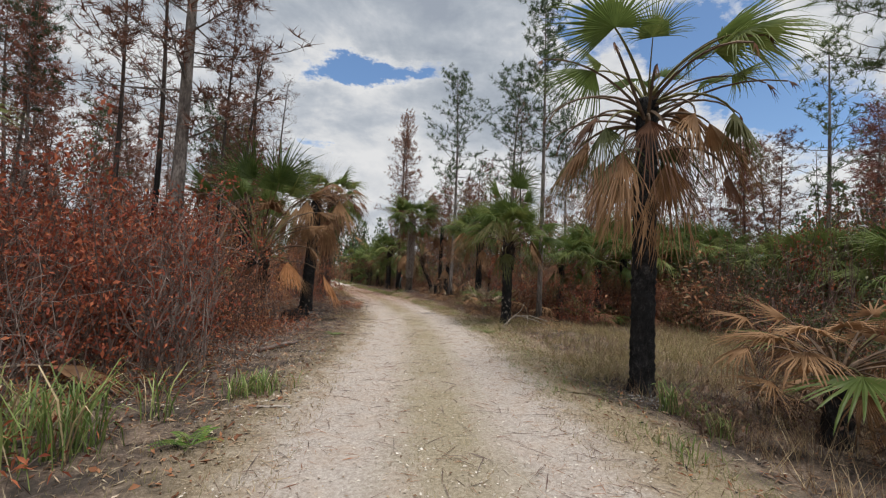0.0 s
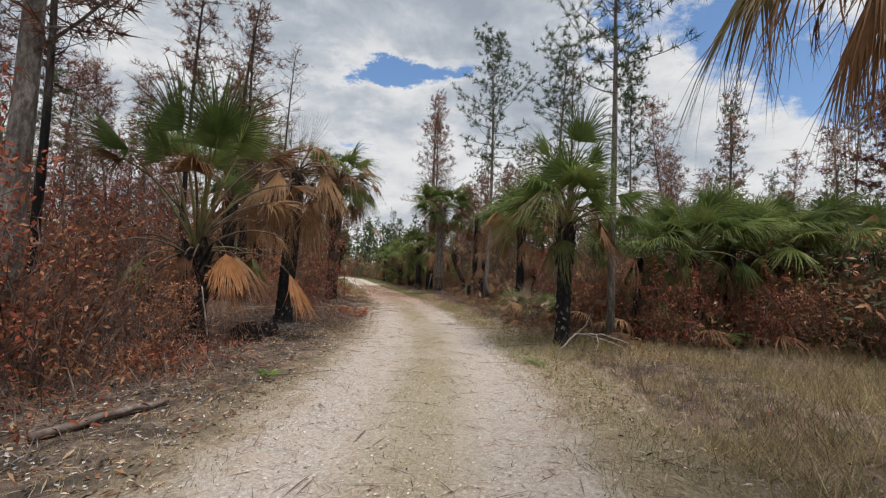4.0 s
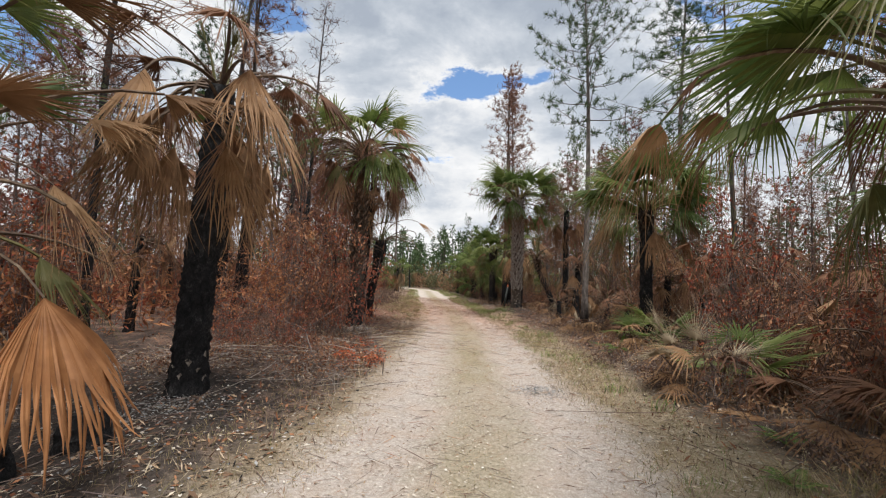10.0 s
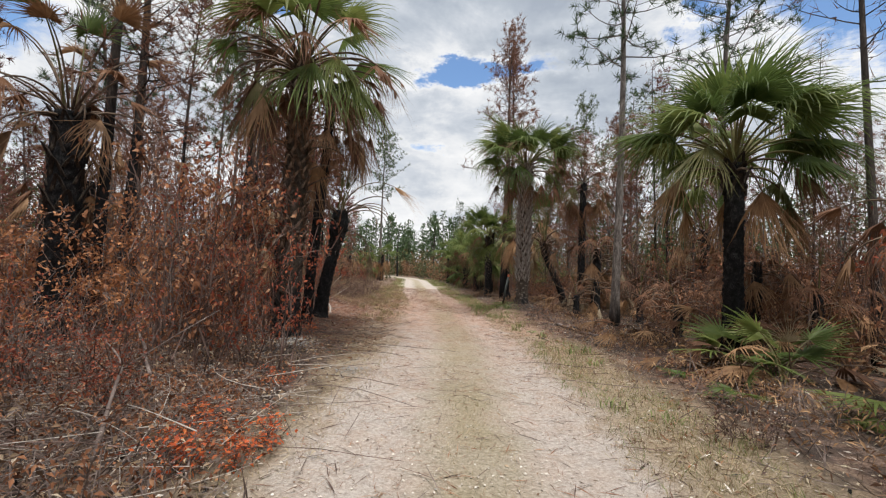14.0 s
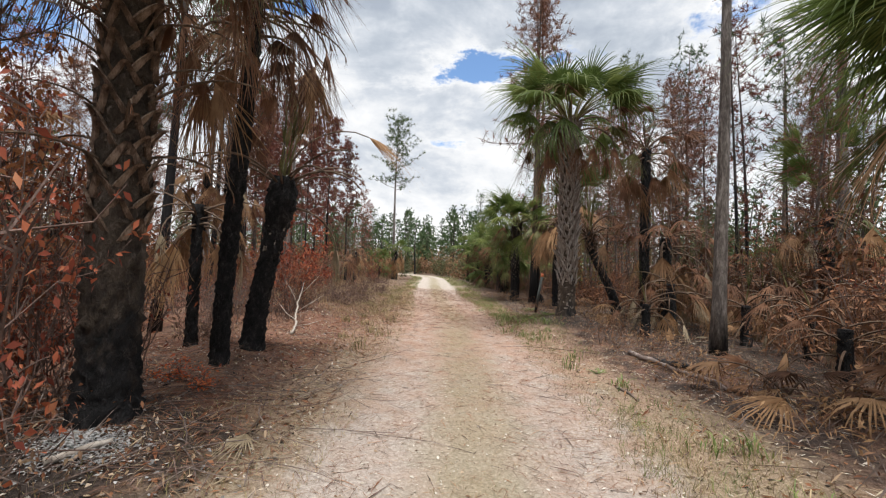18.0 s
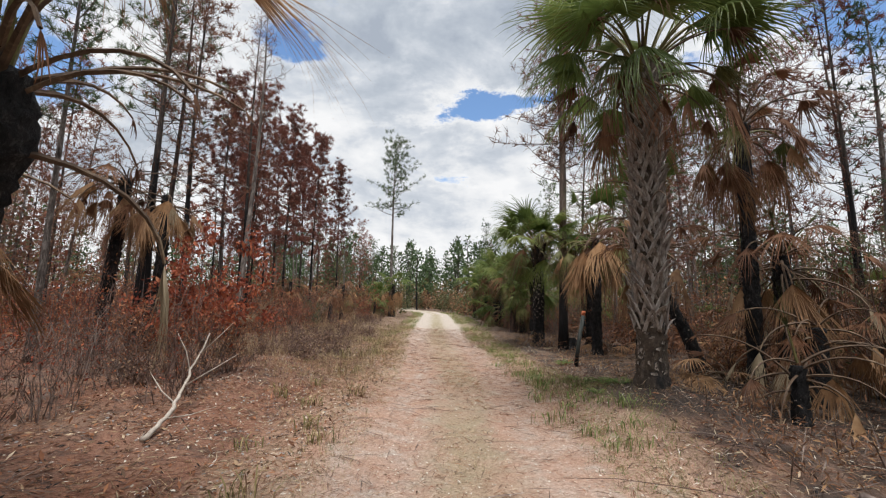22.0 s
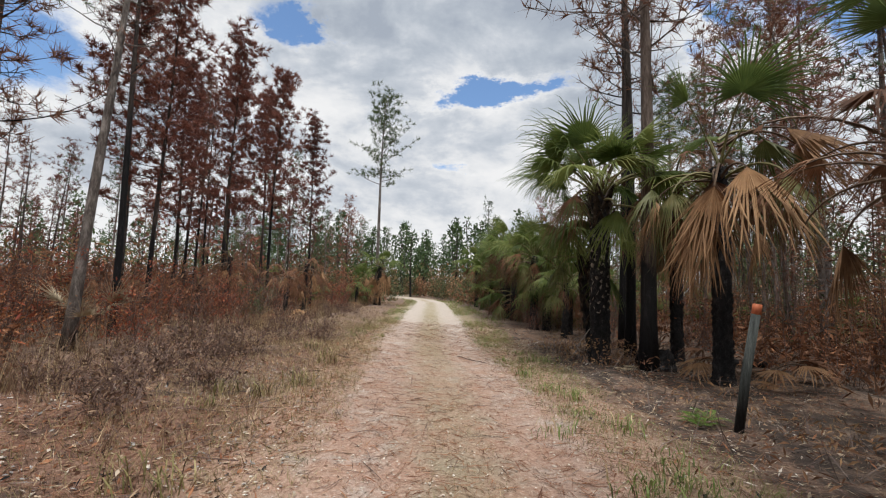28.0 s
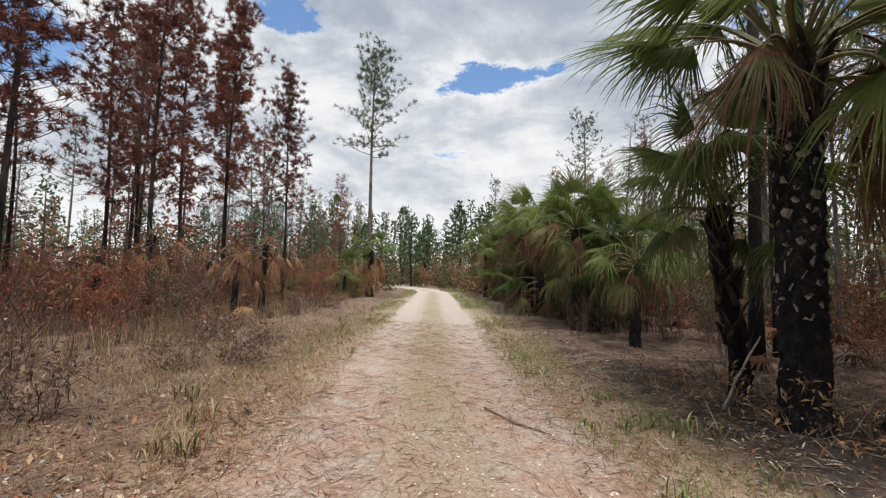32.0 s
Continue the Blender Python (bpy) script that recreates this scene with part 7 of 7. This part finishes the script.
def fern(x, y, k, seed, label):
    """A low fern: fronds as parts, each a rib with paired leaflets."""
    rr = np.random.default_rng(seed)
    base = thing("fern", pose(x, y, gz(x, y)), label, "fern", "ferns")
    for i in range(7):
        s = Soup()
        L = k * rr.uniform(0.7, 1.1)
        ribs = [np.array([L * q, 0, L * (0.75 * q - 0.55 * q * q)]) for q in np.linspace(0, 1, 7)]
        s.tube(ribs, np.linspace(0.004, 0.0015, 7), 3, cap=False)
        B, T, S = [], [], []
        for q in np.linspace(0.2, 0.98, 13):
            c = np.array([L * q, 0, L * (0.75 * q - 0.55 * q * q)])
            ln = 0.32 * L * (1 - q * 0.85)
            for sg in (-1, 1):
                B.append(c), T.append(c + np.array([0.25 * ln, sg * ln, -0.08 * ln])), S.append(np.array([0.016, 0, 0.004]) * k * 1.6)
        s.cards(B, T, S)
        place("fern_frond", s.mesh("fern_frond", (M_LEAF_GREEN,)), base, pose(0, 0, 0, 0, 0, i * 51 + rr.normal() * 10))
    return base


for i, (x, y, k) in enumerate(((-2.0, 3.6, 0.32), (-2.39, 9.83, 0.3), (1.64, 14.77, 0.3), (2.05, 15.9, 0.34), (-2.9, 31.86, 0.28), (-2.55, 31.9, 0.34), (-3.49, 32.6, 0.25), (-3.75, 35.2, 0.35), (-3.85, 35.0, 0.3), (-3.2, 32.1, 0.25), (-1.7, 26.2, 0.2))):
    fern(x, y, k, 1000 + i, "small bright green fern sprouting on the verge")

# ---- saw palmettos and cut fronds near the track ----
palmetto(4.75, 5.2, {"spiky": 9}, "dead tan saw palmetto with spiky fans", 801, 1.2)
palmetto(5.6, 5.6, {"small": 1, "smalltan": 7}, "saw palmetto with green and tan fans", 802, 1.25)
palmetto(5.0, 3.6, {"smalltan": 7, "smallbrown": 2}, "half-dead saw palmetto with orange-tan fans", 803, 1.2)
palmetto(1.58, 17.54, {"smallstraw": 9}, "bleached dead palmetto with straw fans", 804, 1.0)
palmetto(2.15, 17.9, {"small": 5, "smalltan": 5, "smallbrown": 3}, "saw palmetto with yellowing and dead fans", 805, 1.25)
palmetto(2.9, 20.6, {"smallstraw": 5, "small": 4, "smallbrown": 4}, "saw palmetto with bleached and green fans", 806, 0.95)
palmetto(1.75, 22.9, {"small": 6}, "low green palmetto at a palm foot", 807, 0.9)
palmetto(0.95, 20.6, {"small": 4}, "small green palmetto on the verge", 808, 0.5)
palmetto(2.1, 22.2, {"small": 6, "smallstraw": 2}, "low green palmetto with a few dead fans", 809, 1.0)
palmetto(-14.5, 34.9, {"smallstraw": 6, "smalltan": 3}, "dead palmetto stalks round a pine foot", 810, 1.4)
palmetto(3.4, 16.2, {"smallbrown": 6, "smalltan": 3}, "withered palmetto under the palms", 811, 1.1)
palmetto(2.9, 27.3, {"smalltan": 5, "smallbrown": 4}, "withered palmetto on burnt ground", 812, 1.1)
palmetto(2.0, 31.7, {"paleskirt": 5, "smalltan": 4}, "straw-dead palmetto on burnt ground", 813, 0.9)
palmetto(3.6, 31.8, {"smalltan": 6}, "straw-dead palmetto on burnt ground", 814, 1.0)
for i, (x, y) in enumerate(((5.6, 15.4), (7.0, 15.6), (8.4, 15.9), (9.8, 16.2), (11.2, 16.4), (12.4, 15.6), (6.3, 17.0), (12.8, 13.0), (10.4, 18.4))):
    palmetto(x, y, {"small": 8, "smallbrown": 3}, "green saw palmetto in the roadside thicket", 820 + i, 1.25)
for i in range(26):
    y = r.uniform(14, 40)
    x = float(mid(y)) + r.uniform(4.0, 6.5)
    if not free_spot(r, x, y, 0.5):
        continue
    palmetto(x, y, {"smallbrown": 4, "smalltan": 4}, "withered brown saw palmetto on burnt ground", 840 + i, r.uniform(0.9, 1.4))
for i in range(10):
    y = r.uniform(38, 58)
    x = float(mid(y)) - r.uniform(6.0, 10)
    palmetto(x, y, {"smalltan": 6, "smallbrown": 3}, "dead tan palmetto among dry stalks", 870 + i, r.uniform(1.0, 1.3))


def loose_frond(kind, i, x, y, turn, k, label, lift=0.02, tilt=0.0):
    me = FRONDS[kind][i % len(FRONDS[kind])]
    place("fallen_frond", me, None, Matrix.Translation((x, y, gz(x, y) + lift)) @ Euler((0, radians(tilt), radians(turn))).to_matrix().to_4x4() @ Matrix.Scale(k, 4), label, category="palm frond", group="fallen fronds")


FRONDS["flat"] = fan_set(3, M_FAN_STRAW, M_PETIOLE_DEAD, 150, rise=4, bend=3, hang=(0.02, 0.05), stalk=(0.3, 0.5), radius=(0.4, 0.5), segs=18, span=(30, 50), cup=0.0, stalk_r=0.008)
FRONDS["flatgreen"] = fan_set(2, M_LEAF_GREEN, M_PETIOLE, 155, rise=6, bend=4, hang=(0.03, 0.06), stalk=(0.4, 0.5), radius=(0.45, 0.55), segs=22, span=(60, 80), cup=0.0, stalk_r=0.008)
for j, (kd, x, y, tr, k) in enumerate((("flat", -4.95, 22.5, -65, 1.1), ("flat", -4.6, 38.5, -40, 0.7), ("flat", -5.3, 40.9, 150, 0.7), ("flat", 0.3, 30.5, 20, 0.9), ("flat", 1.9, 27.3, 60, 0.9), ("flat", -2.2, 29.2, 100, 0.8),
                                        ("flatgreen", 1.3, 22.4, 200, 1.0), ("flatgreen", 1.0, 21.2, 240, 0.7), ("flat", 5.8, 16.6, 30, 0.9), ("flat", 1.1, 19.6, 80, 0.8), ("flat", 2.3, 5.6, 130, 1.0))):
    loose_frond(kd, j, x, y, tr, k, "dry straw-coloured palm frond lying on the ground" if kd == "flat" else "freshly fallen green palm frond on the verge")


# ---- brush pile and red sprigs on the burnt verge ----
def brush_pile(label, seed, n, y0, y1, d0, d1, mats, length=(0.5, 1.8), rise=0.25, r0=(0.002, 0.006)):
    """Thin dead stems lying across one another, most of them nearly level."""
    rr = np.random.default_rng(seed)
    s = Soup()
    X, Y, _ = spread(n, y0, y1, d0, d1, rr)
    for x, y in zip(X, Y):
        a, L = rr.uniform(0, 2 * np.pi), rr.uniform(*length)
        q = np.linspace(0, 1, 5)
        a2 = a + rr.normal() * 0.3 * q
        px_, py_ = x + np.cos(a2) * L * q, y + np.sin(a2) * L * q
        h0, h1 = rr.random() ** 2 * rise, rr.random() ** 2 * rise
        pz = ground_z(px_, py_) + 0.01 + h0 + (h1 - h0) * q + rr.uniform(0, 0.12) * rise * 4 * q * (1 - q)
        w = rr.uniform(*r0)
        s.tube(np.stack([px_, py_, pz], 1), np.linspace(w, w * 0.5, 5), 4, int(rr.integers(len(mats))), cap=False)
    return stuff("brush_pile", s, mats, label, "brush")


brush_pile("heap of thin dead stems on the burnt verge", 201, 330, 15.6, 20.0, -5.8, -1.9, (M_TWIG, M_TWIG_DARK, M_PALEWOOD), rise=0.32)
brush_pile("dead stems strewn over red needle litter", 202, 160, 20.5, 25.5, -5.0, -1.6, (M_TWIG, M_TWIG_DARK, M_TWIG), rise=0.12)
brush_pile("fallen twigs on charred ground", 203, 170, 9.0, 15.6, -7.0, -2.0, (M_TWIG, M_TWIG_DARK), rise=0.12)
brush_pile("fallen twigs and leaf stalks on burnt ground", 204, 260, 12.0, 40.0, 2.2, 7.5, (M_TWIG, M_PETIOLE_DEAD, M_TWIG_DARK), rise=0.16)
brush_pile("dead stems under red shrubs", 205, 90, 2.0, 9.0, -5.5, -2.4, (M_TWIG_DARK, M_TWIG_DARK, M_TWIG), rise=0.2)
brush_pile("fallen twigs on the dry verge", 206, 130, 31.0, 42.0, -6.0, -2.0, (M_TWIG, M_TWIG_DARK), (0.3, 1.0), 0.08)

for x, y, k in ((-3.55, 17.87, 0.6), (-3.69, 17.4, 0.65), (-3.4, 17.6, 0.5), (-4.3, 18.23, 0.5), (-4.5, 19.6, 0.45), (-4.0, 17.7, 0.55), (-6.13, 22.78, 0.55), (-6.9, 23.0, 0.6)):
    shrub("orange", int(x * -7), x, y, k * 0.95, x * 99, 0.6)
for x, y, k in ((-6.55, 21.7, 1.0), (-6.8, 20.8, 0.9)):
    shrub("sapling", int(x * -9), x, y, k, x * 83, 1.0)

# bright fern and grass patches on the verge by the criss-cross palm
for i in range(16):
    y = 28.6 + 0.42 * i
    x = float(mid(y)) + 1.75 + 0.5 * math.sin(i * 2.3)
    grass_clump(x, y, 34, 0.10 + 0.05 * (i % 3), 0.4, 1100 + i, "low tuft of bright green grass")
for i, (x, y, k) in enumerate(((-2.75, 30.6, 0.3), (-2.95, 31.1, 0.34), (-3.1, 30.2, 0.26), (1.35, 11.9, 0.28))):
    fern(x, y, k, 1130 + i, "small bright green fern sprouting on the verge")
for x, y, k in ((-6.9, 19.9, 0.9), (-7.4, 21.0, 1.0), (-6.3, 18.9, 0.75), (-8.2, 20.0, 1.0), (-4.1, 9.9, 0.5), (-7.3, 18.2, 0.8), (-8.6, 15.2, 0.9), (-9.2, 12.9, 0.9)):
    shrub("leafy", int(x * -9), x, y, k, x * 83, 1.0)
for j, (kd, x, y, tr, k) in enumerate((("flat", -1.25, 31.84, 200, 1.2), ("flat", -0.90, 32.04, 150, 1.1), ("flat", -1.45, 32.29, 250, 1.0), ("flat", -4.92, 38.23, -40, 0.9))):
    loose_frond(kd, j, x, y, tr, k, "dry straw-coloured palm frond lying on the ground")
